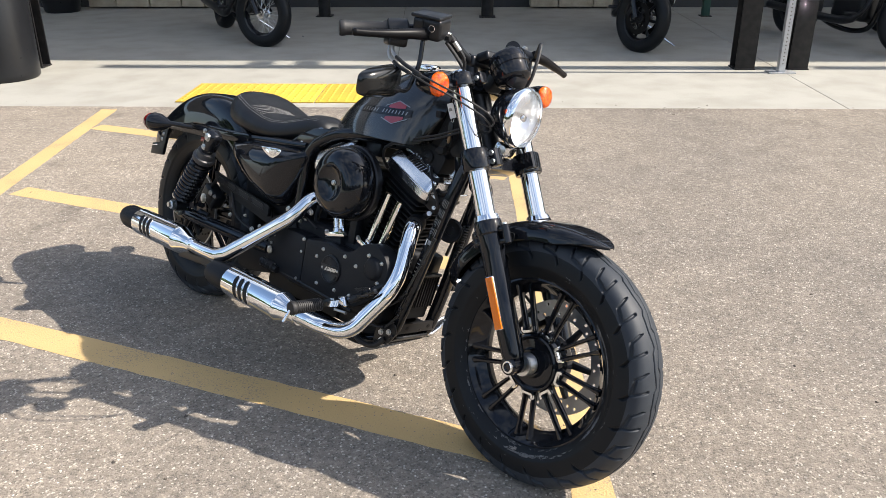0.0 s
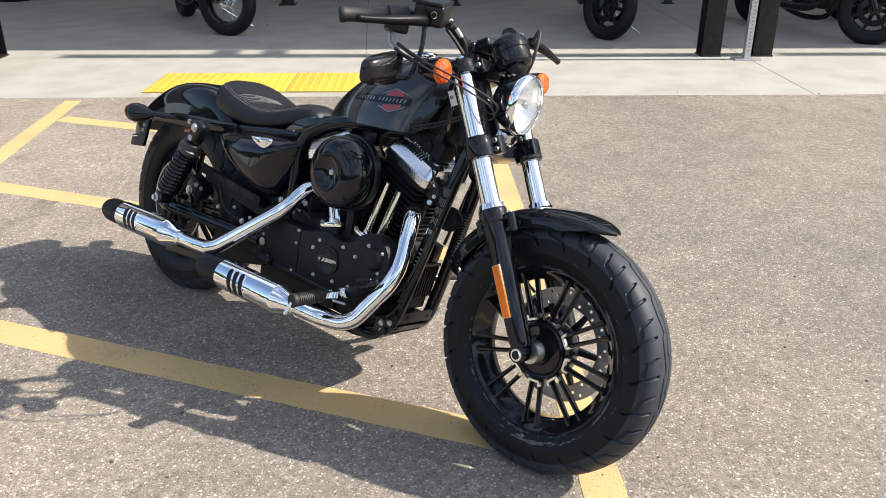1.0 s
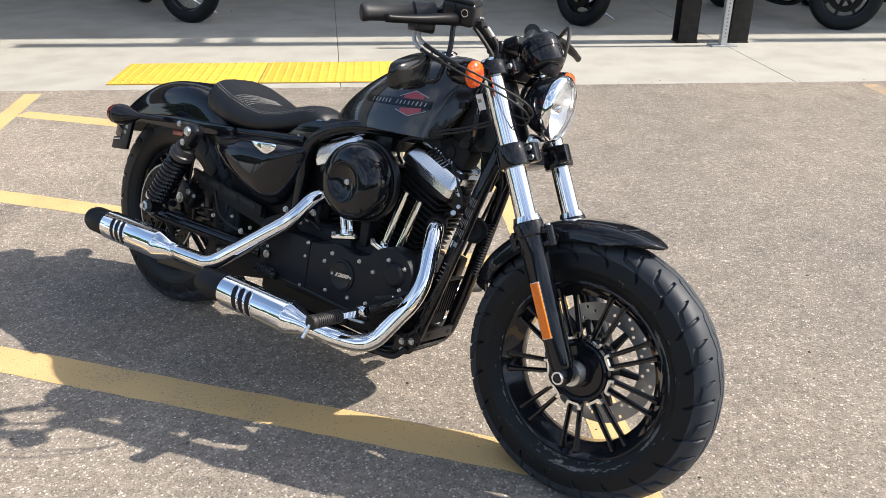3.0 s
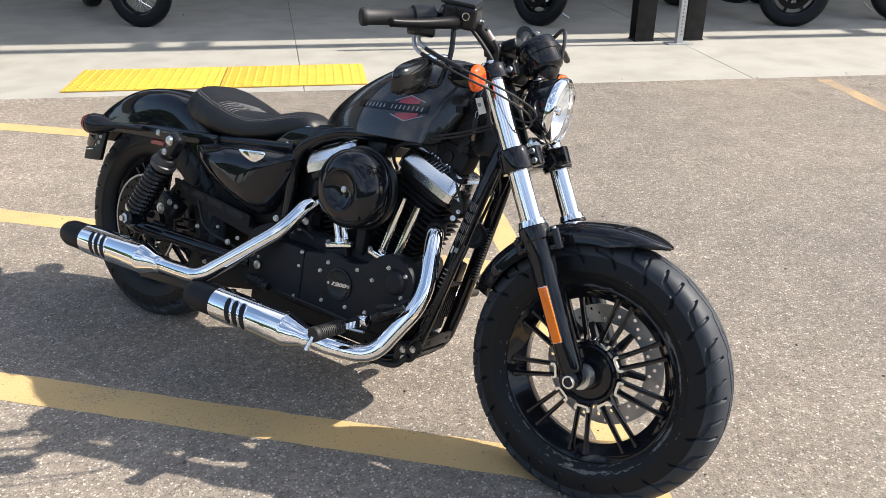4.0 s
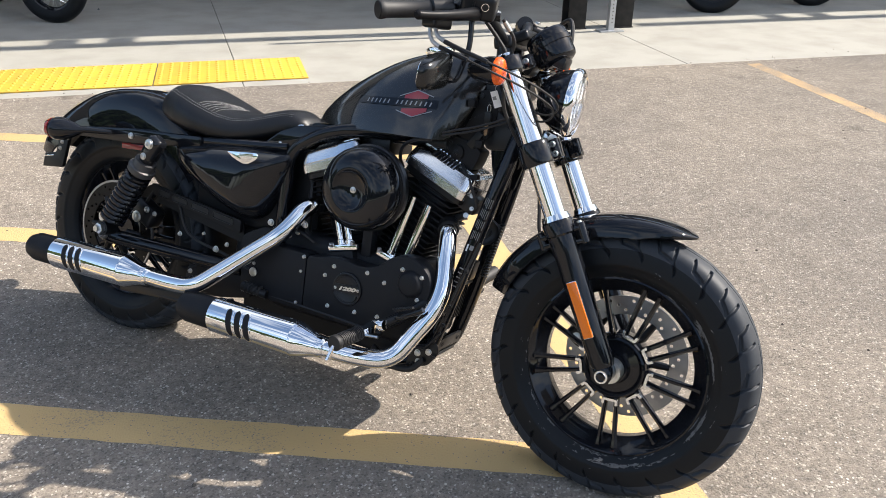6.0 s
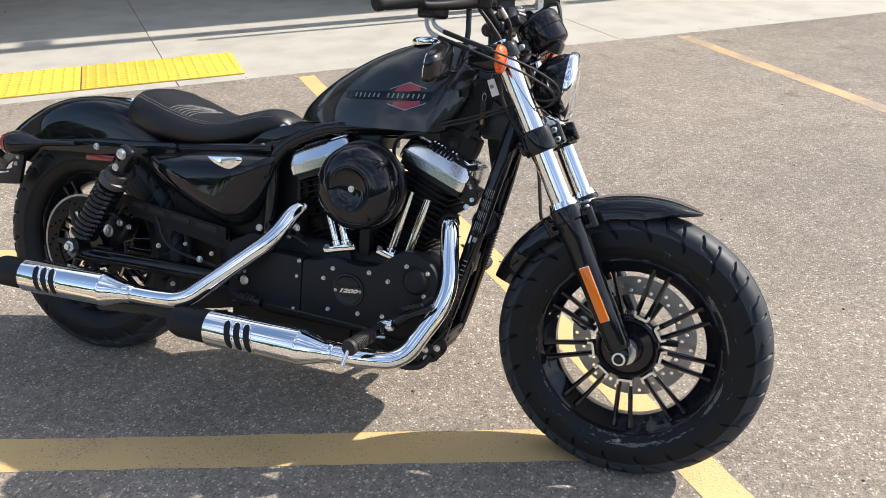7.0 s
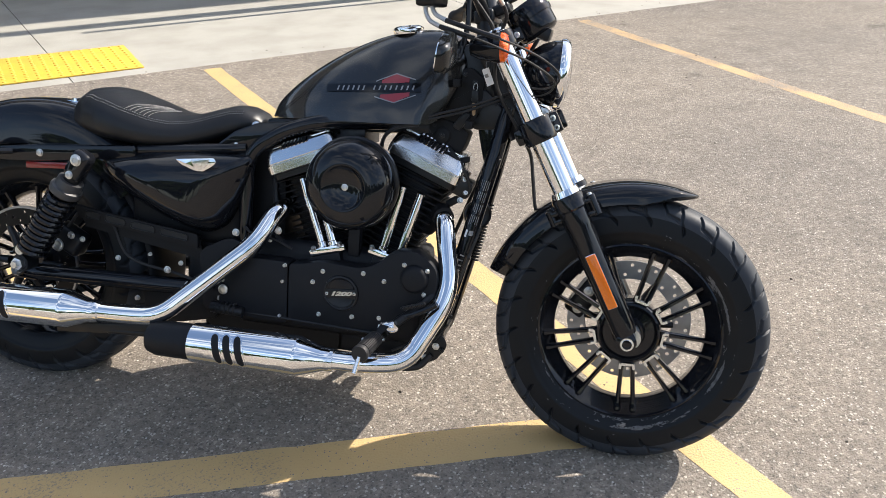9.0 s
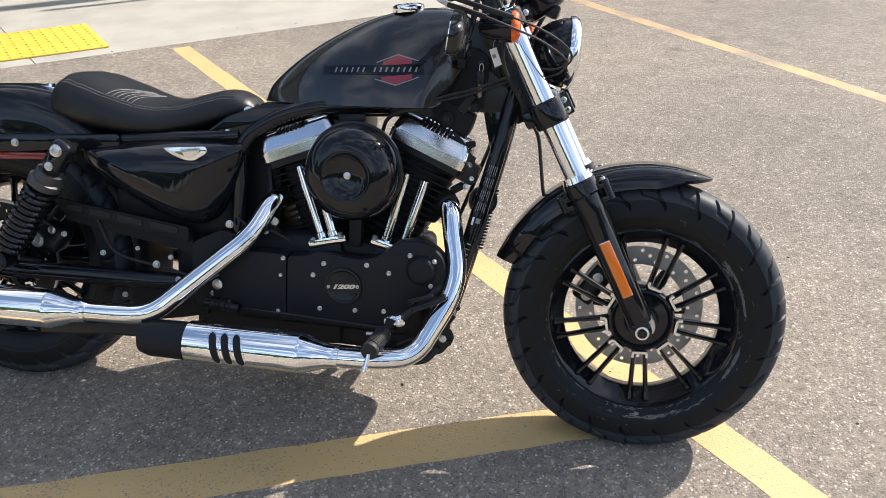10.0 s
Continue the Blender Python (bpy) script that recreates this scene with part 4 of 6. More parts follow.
crank = part("crankcase", block((0.46, 0.18, 0.22), (0.78, -0.020, 0.335), None, 0.03, segs=3), MATT_BLACK, bike, "black engine crankcase")
part("oil_pan", block((0.38, 0.16, 0.06), (0.84, 0, 0.205), None, 0.02), MATT_BLACK, crank)
part("sprocket_cover", plate(rounded([(0.535, 0.262), (0.53, 0.385), (0.60, 0.407), (0.7075, 0.407), (0.7075, 0.257)], 0.012, 5), -0.135, 0.049, 0.004), MATT_BLACK, bike, "matt black sprocket cover")
cover = part("gear_cover", plate(rounded([(0.709, 0.257), (0.709, 0.405), (0.74, 0.407), (0.79, 0.418), (0.88, 0.412), (0.92, 0.425), (0.955, 0.458), (1.01, 0.468), (1.06, 0.435), (1.068, 0.385), (1.045, 0.335), (0.965, 0.275), (0.86, 0.255)], 0.025, 5), -0.135, 0.05, 0.006), MATT_BLACK, bike, "matt black engine gear cover")
# exhausts
def pipe(name, pts, bend, radius, label):
    return part(name, tube(bevelled_path(pts, bend, 10), radius, 28), CHROME, bike, label)


def muffler(path_a, path_b, label):
    """Can with slots, cone at its front and a black end cap."""
    a, b = Vector(path_a), Vector(path_b)          # front end of the cone, rear end of the cap
    way = (b - a).normalized()
    L_ = (b - a).length
    can = part("muffler", lathe([(0, 0.0225), (0.004, 0.0255), (0.026, 0.0268), (0.078, 0.0430), (0.082, 0.0445), (0.087, 0.0450), (L_ - 0.108, 0.0450), (L_ - 0.106, 0.040)], a, way, 48), CHROME, bike, label)
    part("end_cap", lathe([(L_ - 0.12, 0.038), (L_ - 0.108, 0.0415), (L_ - 0.02, 0.0405), (L_, 0.034), (L_, 0.026), (L_ - 0.05, 0.024)], a, way, 40), MATT_BLACK, can, "matt black muffler tip")
    return can


P1 = [(1.036, -0.050, 0.538), (1.056, -0.086, 0.530), (1.094, -0.147, 0.376), (1.0176, -0.2186, 0.2240), (0.93, -0.256, 0.2240), (0.85, -0.262, 0.224)]
pipe("front_exhaust_pipe", P1, 0.062, 0.0222, "chrome front exhaust pipe")
muffler((0.865, -0.262, 0.224), (0.425, -0.272, 0.222), "chrome lower muffler with three slots")
P2 = [(0.690, -0.010, 0.522), (0.672, -0.070, 0.524), (0.658, -0.117, 0.514), (0.630, -0.163, 0.445), (0.44, -0.265, 0.272), (0.36, -0.268, 0.266), (0.28, -0.268, 0.264)]
pipe("rear_exhaust_pipe", P2, 0.06, 0.0222, "chrome rear exhaust pipe")
muffler((0.292, -0.268, 0.264), (-0.165, -0.268, 0.249), "chrome upper muffler with three slots")

# cylinders
def cylinder(base, top, name):
    a, b = Vector(base), Vector(top)
    way = (b - a).normalized()
    turn = Euler((0, math.atan2(way.x, way.z), 0))
    L_ = (b - a).length
    c = part(name, block((0.105, 0.125, L_), (a + b) / 2, turn, 0.03, segs=3), MATT_BLACK, bike, "black finned engine cylinder")
    for i in range(14):
        q = a + way * (0.02 + (L_ - 0.03) * i / 13)
        part("cooling_fin", block((0.128 + 0.014 * (i > 6), 0.150, 0.0045), q, turn, 0.0018, segs=1), DEEP_BLACK, c)
    return c


cylinder((0.770, 0.0, 0.42), (0.695, 0.0, 0.622), "rear_cylinder")
cylinder((0.905, 0.0, 0.42), (0.990, 0.0, 0.634), "front_cylinder")


def rocker_box(c, ang, name, nose):
    """Bright cover: upright lower band, waist groove, leaning upper band, rounded top with a few teeth."""
    turn = Euler((0, ang, 0)).to_matrix()
    c = Vector(c)

    def rect(hx, hy, z, r=0.02, shift=0.0):
        out = rounded([(-hx + shift, -hy), (hx + shift, -hy), (hx + shift, hy), (-hx + shift, hy)], r, 5)
        return [c + turn @ Vector((a, b, z)) for a, b in out]

    up, al = turn @ Vector((0, 0, 1)), turn @ Vector((1, 0, 0))
    lo = part(name, skin([rect(0.088, 0.085, 0.0), rect(0.092, 0.0885, 0.002), rect(0.0925, 0.0885, 0.021), rect(0.0905, 0.0865, 0.0225), rect(0.0905, 0.0865, 0.0245),
                          rect(0.0915, 0.0872, 0.026), rect(0.088, 0.0770, 0.047, 0.02), rect(0.085, 0.0725, 0.0545, 0.02), rect(0.078, 0.064, 0.0585, 0.02), rect(0.055, 0.04, 0.0600, 0.015)]), POLISHED, bike, "polished aluminium rocker box", angle=24)
    shift = -0.004 if nose > 0 else -0.010
    part("pocket", block((0.074, 0.024, 0.013), c + up * 0.0540 + al * shift + Vector((0, -0.0625, 0)), Euler((0.62, ang, 0)), 0.003), MATT_BLACK, lo)
    for i in range(7):
        s_ = 0.0102 * (i - 3) + shift
        part("tooth", block((0.0054, 0.026, 0.012), c + up * 0.0555 + al * s_ + Vector((0, -0.0620, 0)), Euler((0.62, ang, 0)), 0.0018), POLISHED, lo)
        if nose > 0:
            part("rib", block((0.0056, 0.100, 0.009), c + up * 0.0655 + al * s_, Euler((0, ang, 0)), 0.0018), POLISHED, lo)
    part("lid", block((0.150, 0.100, 0.007), c + up * 0.0605, Euler((0, ang, 0)), 0.002), POLISHED, lo)
    for k in (-1, 1):
        bolt(lo, c + up * 0.054 + al * 0.070 * k + Vector((0, -0.05, 0)), up, 0.006, 0.006)
    bolt(lo, c + up * 0.012 + al * 0.0925 * nose + Vector((0, -0.03, 0)), al * nose, 0.007, 0.006)
    bolt(lo, c + up * 0.034 + al * 0.0905 * nose + Vector((0, -0.05, 0)), al * nose, 0.006, 0.006, SATIN_BLACK)
    part("end_bracket", block((0.010, 0.03, 0.03), c + up * 0.02 + al * 0.096 * nose + Vector((0, -0.030, 0)), Euler((0, ang, 0)), 0.004), SATIN_BLACK, lo)
    part("gasket_face", skin([rect(0.086, 0.080, -0.014), rect(0.086, 0.080, -0.001)]), SATIN_BLACK, lo)
    return lo


rocker_box((0.721, -0.0285, 0.627), -0.375, "rear_rocker_box", -1)
rocker_box((0.993, 0.0, 0.642), 0.39, "front_rocker_box", 1)

# push rod tubes
for name, a, b in (("push_rod_tube", (0.770, -0.098, 0.438), (0.712, -0.092, 0.595)), ("push_rod_tube", (0.800, -0.105, 0.445), (0.748, -0.098, 0.595)),
                   ("push_rod_tube", (0.918, -0.105, 0.445), (0.957, -0.098, 0.600)), ("push_rod_tube", (0.957, -0.098, 0.438), (0.998, -0.090, 0.585))):
    w = (Vector(b) - Vector(a))
    part(name, lathe([(0, 0.013), (0.012, 0.013), (0.014, 0.0105), (w.length - 0.03, 0.0105), (w.length, 0.0095)], a, w, 20), CHROME, bike, "chrome push rod tube")
for a, b in (((0.757, -0.100, 0.428), (0.822, -0.105, 0.447)), ((0.900, -0.105, 0.448), (0.968, -0.100, 0.428))):
    v = Vector(b) - Vector(a)
    turn = Euler((0, -math.atan2(v.z, v.x), 0))
    tb = part("tappet_block", block((v.length + 0.02, 0.05, 0.016), (Vector(a) + Vector(b)) / 2, turn, 0.004), CHROME, bike, "chrome tappet block")
    for q in (a, b):
        bolt(tb, Vector(q) + Vector((0, -0.026, 0.006)), (0, -0.4, 1), 0.006, 0.008)
    part("tappet_base", block((v.length + 0.01, 0.07, 0.05), (Vector(a) + Vector(b)) / 2 - Vector((0, -0.01, 0.035)), turn, 0.006), MATT_BLACK, tb)

# air cleaner
AX, AZ = 0.857, 0.603
air = part("air_cleaner", lathe([(0.0, 0.085), (0.0, 0.094), (0.006, 0.100), (0.028, 0.1005), (0.044, 0.0985), (0.057, 0.0935), (0.067, 0.0855), (0.0745, 0.0745), (0.0785, 0.0635), (0.0802, 0.0540), (0.0805, 0.0505), (0.0798, 0.0488), (0.0778, 0.0474), (0.0735, 0.0430), (0.0695, 0.0360), (0.0664, 0.0265), (0.0646, 0.0150), (0.0640, 0.002)],
                                (AX, -0.150, AZ), (0, -1, 0), 72), GLOSS_BLACK, bike, "round gloss black air cleaner cover", angle=60)
part("back_plate", lathe([(0.0, 0.06), (0.0, 0.104), (0.018, 0.106), (0.022, 0.102), (0.022, 0.06)], (AX - 0.004, -0.127, AZ), (0, -1, 0), 64), SATIN_BLACK, air)
bolt(air, (AX, -0.2138, AZ), (0, -1, 0), 0.0062, 0.005)
part("intake", block((0.09, 0.10, 0.07), (0.855, -0.06, 0.60), None, 0.015), SATIN_BLACK, bike)

# side cover (oil tank side) and badge
def pillow(outline, y0, y1, sgn, levels=9, power=2.2):
    """A domed panel: the outline at y0, swelling outwards to y1 at its middle."""
    cx, cz = sum(a for a, _ in outline) / len(outline), sum(b for _, b in outline) / len(outline)
    rings = [[(a, y0 * sgn, b) for a, b in outline]]
    for i in range(levels + 1):
        t = i / levels
        k = 1 - 0.96 * t
        h = 1 - (1 - t) ** power
        h = 0.28 + 0.72 * h
        rings.append([(cx + (a - cx) * k, sgn * (y0 + (y1 - y0) * h), cz + (b - cz) * k) for a, b in outline])
    return skin(rings)


SIDE = rounded([(0.200, 0.602), (0.202, 0.570), (0.245, 0.535), (0.300, 0.503), (0.360, 0.475), (0.415, 0.456), (0.460, 0.446), (0.497, 0.447), (0.530, 0.468), (0.562, 0.528), (0.586, 0.592), (0.595, 0.626), (0.588, 0.640), (0.45, 0.637), (0.32, 0.627)], 0.020, 5)
side = part("side_cover", pillow(SIDE, 0.095, 0.168, -1, 11, 3.2), GLOSS_BLACK, bike, "gloss black domed side cover", angle=50)
part("side_cover", pillow(SIDE, 0.095, 0.165, 1), GLOSS_BLACK, bike, "gloss black left side cover", angle=50)

# handlebar, controls
# ---- handlebar and controls ----
LEVER_BLACK = material("dull_lever_black", (0.006, 0.006, 0.007), 0.38, spec=0.12, grain=(60, 0.4), grain_to=(0.010, 0.010, 0.011))
bar = part("handlebar", tube(bevelled_path([(0.955, -0.356, 1.002), (1.065, -0.19, 1.038), (1.092, -0.125, 1.040), (1.110, -0.060, 0.988), (1.106, 0, 0.980), (1.110, 0.060, 0.988), (1.092, 0.125, 1.040), (1.065, 0.19, 1.038), (0.955, 0.356, 1.002)], 0.045), 0.0127, 16), SATIN_BLACK, bike, "satin black low handlebar")
for sgn in (-1, 1):
    g0, g1 = Vector((0.956, 0.355 * sgn, 1.003)), Vector((1.020, 0.262 * sgn, 1.022))
    w = g1 - g0
    grip = part("grip", lathe([(0, 0.008), (0.0, 0.0185), (0.004, 0.0195), (0.012, 0.0185), (0.014, 0.0172), (w.length - 0.01, 0.0172), (w.length - 0.006, 0.020), (w.length, 0.020)], g0, w, 28), RUBBER_SOFT, bar, "black rubber grip")
    part("end_ring", lathe([(-0.002, 0.006), (-0.002, 0.017), (0.001, 0.0185)], g0, w, 24), SATIN_BLACK, grip)
    # switch housing, perch and lever
    hs = part("switch_housing", lathe([(0.0, 0.019), (0.004, 0.026), (0.05, 0.026), (0.054, 0.019)], g1 - w.normalized() * 0.002, w, 24), SATIN_BLACK, bar, "black switch housing")
    part("switch_pod", block((0.05, 0.05, 0.030), g1 + w.normalized() * 0.028 + Vector((-0.004, 0, -0.026)), Euler((0, 0, 0.45 * sgn)), 0.009, segs=3), SATIN_BLACK, hs)
    perch = part("lever_perch", tube(smooth_path([(1.052, 0.185 * sgn, 1.042), (1.075, 0.205 * sgn, 1.036), (1.098, 0.225 * sgn, 1.030)]), [0.018] * 8 + [0.015] * 9, 14), SATIN_BLACK, bar)
    part("clamp_band", lathe([(-0.012, 0.016), (-0.012, 0.021), (0.012, 0.021), (0.012, 0.016)], (1.058, 0.182 * sgn, 1.044), w, 20), SATIN_BLACK, perch)
    bolt(perch, (1.088, 0.195 * sgn, 1.052), (0.3, 0, 1), 0.007, 0.005)
    lev = [(1.108, 0.215 * sgn, 1.026), (1.114, 0.26 * sgn, 1.020), (1.106, 0.33 * sgn, 1.008), (1.090, 0.39 * sgn, 0.999), (1.080, 0.418 * sgn, 0.996)]
    path = smooth_path(lev, 6)
    radii = [0.0155 - 0.0065 * min(1, i / 16) for i in range(len(path))]
    path = [(q[0], q[1], q[2] + (0.010 if sgn > 0 else 0.0)) for q in path]
    radii[-1], radii[-2], radii[-3] = 0.006, 0.0095, 0.0092
    part("lever", tube(path, radii, 12), LEVER_BLACK, bar, "satin black hand lever")

# brake fluid reservoir
res = part("brake_reservoir", block((0.076, 0.066, 0.052), (1.104, -0.196, 1.045), Euler((0.27, 0.05, 0.35)), 0.012, segs=4), SATIN_BLACK, bar, "black brake fluid reservoir")
part("reservoir_lid", block((0.079, 0.069, 0.009), (1.103, -0.202, 1.0725), Euler((0.27, 0.05, 0.35)), 0.004, segs=3), SATIN_BLACK, res)
part("sight_glass", lathe([(0, 0.0065), (0, 0.0082), (0.002, 0.0082), (0.002, 0.007), (-0.001, 0.0065)], (1.130, -0.2205, 1.040), (0.34, -0.90, -0.25), 20), POLISHED, res)
part("sight_window", lathe([(0, 0.0070), (0.0006, 0.0070), (0.0008, 0.001)], (1.130, -0.2200, 1.040), (0.34, -0.90, -0.25), 20), GLOSS_BLACK, res)
part("body_rib", block((0.004, 0.069, 0.046), (1.096, -0.199, 1.045), Euler((0.27, 0.05, 0.35)), 0.0015), SATIN_BLACK, res)
bolt(res, (1.135, -0.165, 1.035), (1, 0.3, 0), 0.006, 0.006)
part("banjo", lathe([(0, 0.009), (0.012, 0.009)], (1.132, -0.170, 1.028), (1, 0.3, 0), 6), SATIN_BLACK, res, flat=True)

# mirrors hang below the bar
for sgn in (-1, 1):
    c = Vector((1.073 if sgn < 0 else 1.030, 0.314 * sgn, 0.898))
    shell = []
    for i in range(13):
        t = i / 12
        grow = max(0.0, 1 - (t * 0.97) ** 3.4) ** 0.5
        ring = []
        for k in range(28):
            a = math.tau * k / 28
            cy, cz = math.cos(a), math.sin(a)
            yy = 0.069 * abs(cy) ** 0.42 * (1 if cy > 0 else -1)
            zz = 0.040 * abs(cz) ** 0.45 * (1 if cz > 0 else -1)
            zz *= 1 - (0.42 if cz > 0 else 0.12) * max(0.0, (yy * sgn / 0.069 + 0.6) / 1.6) ** 1.4
            ring.append((0.030 * t, yy * grow, zz * grow))
        shell.append(ring)
    bmx = skin(shell)
    bmesh.ops.transform(bmx, matrix=Matrix.Translation(c) @ Euler((-0.13 * sgn, 0.12, -0.12 * sgn)).to_matrix().to_4x4(), verts=bmx.verts[:])
    mir = part("mirror", bmx, SHELL_BLACK, bike, "satin black oval mirror hung under the bar", angle=50)
    part("mirror_stem", tube(bevelled_path([c + Vector((0.012, -0.045 * sgn, -0.012)), c + Vector((0.018, -0.085 * sgn, -0.016)), (1.105, 0.216 * sgn, 0.955), (1.100, 0.215 * sgn, 1.03)], 0.02), 0.0058, 12), GLOSS_BLACK, mir)
    part("swivel", lathe([(-0.01, 0.010), (0.01, 0.010)], c + Vector((0.012, -0.05 * sgn, -0.012)), (0, 1, 0), 16), GLOSS_BLACK, mir)
    gl = skin([[(-0.001, q[1] * 0.94, q[2] * 0.92) for q in shell[0]], [(-0.003, q[1] * 0.93, q[2] * 0.91) for q in shell[0]]])
    bmesh.ops.transform(gl, matrix=Matrix.Translation(c) @ Euler((-0.13 * sgn, 0.12, -0.12 * sgn)).to_matrix().to_4x4(), verts=gl.verts[:])
    part("mirror_glass", gl, CHROME, mir)

# front indicators
for sgn in (-1, 1):
    c = Vector((1.174, 0.211 * sgn, 0.916 if sgn < 0 else 0.931))
    ind = part("front_indicator", lathe([(-0.066, 0.006), (-0.062, 0.016), (-0.045, 0.024), (-0.02, 0.029), (-0.004, 0.030), (0.0, 0.030)], c, (1, 0, 0.04), 32), GLOSS_BLACK, bike, "black bullet indicator")
    part("indicator_lens", lathe([(0.0, 0.0295), (0.006, 0.0295), (0.011, 0.0265), (0.0145, 0.018), (0.0160, 0.008), (0.0163, 0.001)], c, (1, 0, 0.04), 32), AMBER, ind, "amber indicator lens")
    part("indicator_stalk", tube([c + Vector((-0.024, -0.022 * sgn, -0.003)), (1.160, 0.125 * sgn, 0.918)], [0.011, 0.009], 12), GLOSS_BLACK, ind)

# risers and speedometer
part("bar_clamp", block((0.046, 0.105, 0.030), (1.106, 0, 0.985), Euler((0, -0.2, 0)), 0.009, segs=3), SATIN_BLACK, bar)
for sgn in (-1, 1):
    part("riser", lathe([(0, 0.021), (0.03, 0.019)], (1.112, 0.034 * sgn, 0.945), (-0.15, 0, 1), 20), SATIN_BLACK, bar)
    bolt(bar, (1.100, 0.04 * sgn, 0.999), (-0.2, 0, 1), 0.006, 0.005, SATIN_BLACK)
sw = Vector((-0.62, 0, 0.785))
sc = Vector((1.203, 0.004, 0.990))
spd = part("speedometer", lathe([(-0.046, 0.010), (-0.045, 0.036), (-0.040, 0.044), (-0.034, 0.047), (-0.006, 0.049), (-0.005, 0.052), (0.006, 0.053), (0.008, 0.050), (0.022, 0.0495), (0.028, 0.047), (0.031, 0.044), (0.028, 0.042), (0.024, 0.041)], sc, sw, 48), GLOSS_BLACK, bike, "gloss black round speedometer")
part("dial", lathe([(0.0245, 0.041), (0.0248, 0.001)], sc, sw, 32), MATT_BLACK, spd)
part("dial_glass", lathe([(0.029, 0.0435), (0.0305, 0.001)], sc, sw, 32), GLOSS_BLACK, spd)
part("mount_arm", block((0.03, 0.05, 0.075), (1.175, 0, 0.955), Euler((0, 0.5, 0)), 0.008), SATIN_BLACK, spd)
part("warning_lamp_pod", block((0.04, 0.075, 0.025), (1.140, 0, 1.003), Euler((0, -0.4, 0)), 0.008, segs=3), SATIN_BLACK, spd)


def cable(pts, r, mat=None, parent=bike, name="cable", label=""):
    return part(name, tube(smooth_path(pts, 7), r, 8), mat or RUBBER_SOFT, parent, label)


# throttle cables with bright elbows, bowing out in front of the indicator
for elbow, sleeve, thin in (
        ([(1.042, -0.250, 1.012), (1.036, -0.250, 0.990), (1.044, -0.254, 0.972), (1.068, -0.261, 0.960)], [(1.068, -0.261, 0.960), (1.12, -0.276, 0.946), (1.181, -0.283, 0.930)],
         [(1.181, -0.283, 0.930), (1.225, -0.255, 0.915), (1.265, -0.205, 0.895), (1.288, -0.150, 0.873), (1.284, -0.112, 0.852), (1.250, -0.085, 0.838), (1.20, -0.065, 0.842)]),
        ([(1.028, -0.246, 1.006), (1.022, -0.248, 0.982), (1.032, -0.251, 0.960), (1.055, -0.254, 0.948)], [(1.055, -0.254, 0.948), (1.09, -0.267, 0.939), (1.129, -0.268, 0.929)],
         [(1.129, -0.268, 0.929), (1.18, -0.252, 0.912), (1.235, -0.205, 0.890), (1.278, -0.145, 0.860), (1.272, -0.105, 0.836), (1.240, -0.080, 0.822), (1.19, -0.06, 0.826)])):
    cable(elbow, 0.0045, GALVANISED, bar, "cable_elbow", "bright metal cable elbow")
    cable(sleeve, 0.0050, RUBBER_SOFT, bar, "cable_sleeve")
    cable(thin, 0.0023, RUBBER_SOFT, bar, "throttle_cable")
# brake hose and wiring loom
cable([(1.148, -0.160, 1.025), (1.168, -0.130, 0.985), (1.152, -0.108, 0.94), (1.146, -0.098, 0.89), (1.152, -0.092, 0.840), (1.172, -0.083, 0.800), (1.202, -0.065, 0.750), (1.225, -0.035, 0.708), (1.2345, -0.010, 0.678), (1.244, -0.005, 0.618), (1.256, 0.0, 0.555), (1.29, 0.04, 0.48), (1.37, 0.09, 0.40)], 0.0042, RUBBER_SOFT, bike, "brake_hose")
part("hose_fitting", tube([(1.150, -0.157, 1.021), (1.160, -0.143, 1.004)], 0.0056, 10), ZINC, bike, "bright hose fitting")
cable([(1.092, -0.125, 1.02), (1.118, -0.100, 0.985), (1.135, -0.085, 0.955), (1.14, -0.07, 0.90), (1.13, -0.06, 0.83)], 0.0048, RUBBER_SOFT, bike, "wiring_loom")
# clutch cable loop on the left
cable([(1.105, 0.225, 1.030), (1.150, 0.175, 1.048), (1.185, 0.135, 1.062), (1.208, 0.108, 1.058), (1.222, 0.088, 1.02), (1.222, 0.075, 0.965), (1.195, 0.065, 0.90), (1.16, 0.06, 0.80), (1.12, 0.07, 0.66), (1.04, 0.09, 0.44)], 0.0048, RUBBER_SOFT, bike, "clutch_cable")
cable([(1.092, 0.125, 1.02), (1.120, 0.100, 0.985), (1.14, 0.08, 0.94), (1.14, 0.06, 0.86)], 0.0048, RUBBER_SOFT, bike, "wiring_loom")

# hang tag and key on the steering lock
tag = part("paper_tag", skin([[Vector((x, y + k * 0.0004, z)) for x, y, z in ((1.121, -0.1112, 0.8703), (1.1345, -0.1051, 0.8763), (1.148, -0.0966, 0.8424), (1.1342, -0.1029, 0.8355))] for k in (-1, 1)]), WHITE_PRINT, bike, "small white paper tag", flat=True)
part("tag_print", skin([[Vector((x, y - 0.0012 + k * 0.0002, z)) for x, y, z in ((1.1268, -0.1080, 0.8600), (1.1335, -0.1045, 0.8630), (1.1365, -0.1025, 0.8560), (1.1300, -0.1062, 0.8530))] for k in (-1, 1)]), GREY_PRINT, tag, "grey print", flat=True)
part("tag_string", tube(smooth_path([(1.130, -0.105, 0.872), (1.128, -0.10, 0.884), (1.132, -0.098, 0.896)]), 0.0008, 5), THREAD, tag)
key = part("key", plate(rounded([(1.0965, 0.798), (1.1045, 0.797), (1.1050, 0.772), (1.1005, 0.768), (1.0970, 0.773)], 0.0015), -0.058, 0.003), material("brass_key", (0.34, 0.22, 0.12), 0.4, metal=0.6), bike, "worn brass key in the lock")
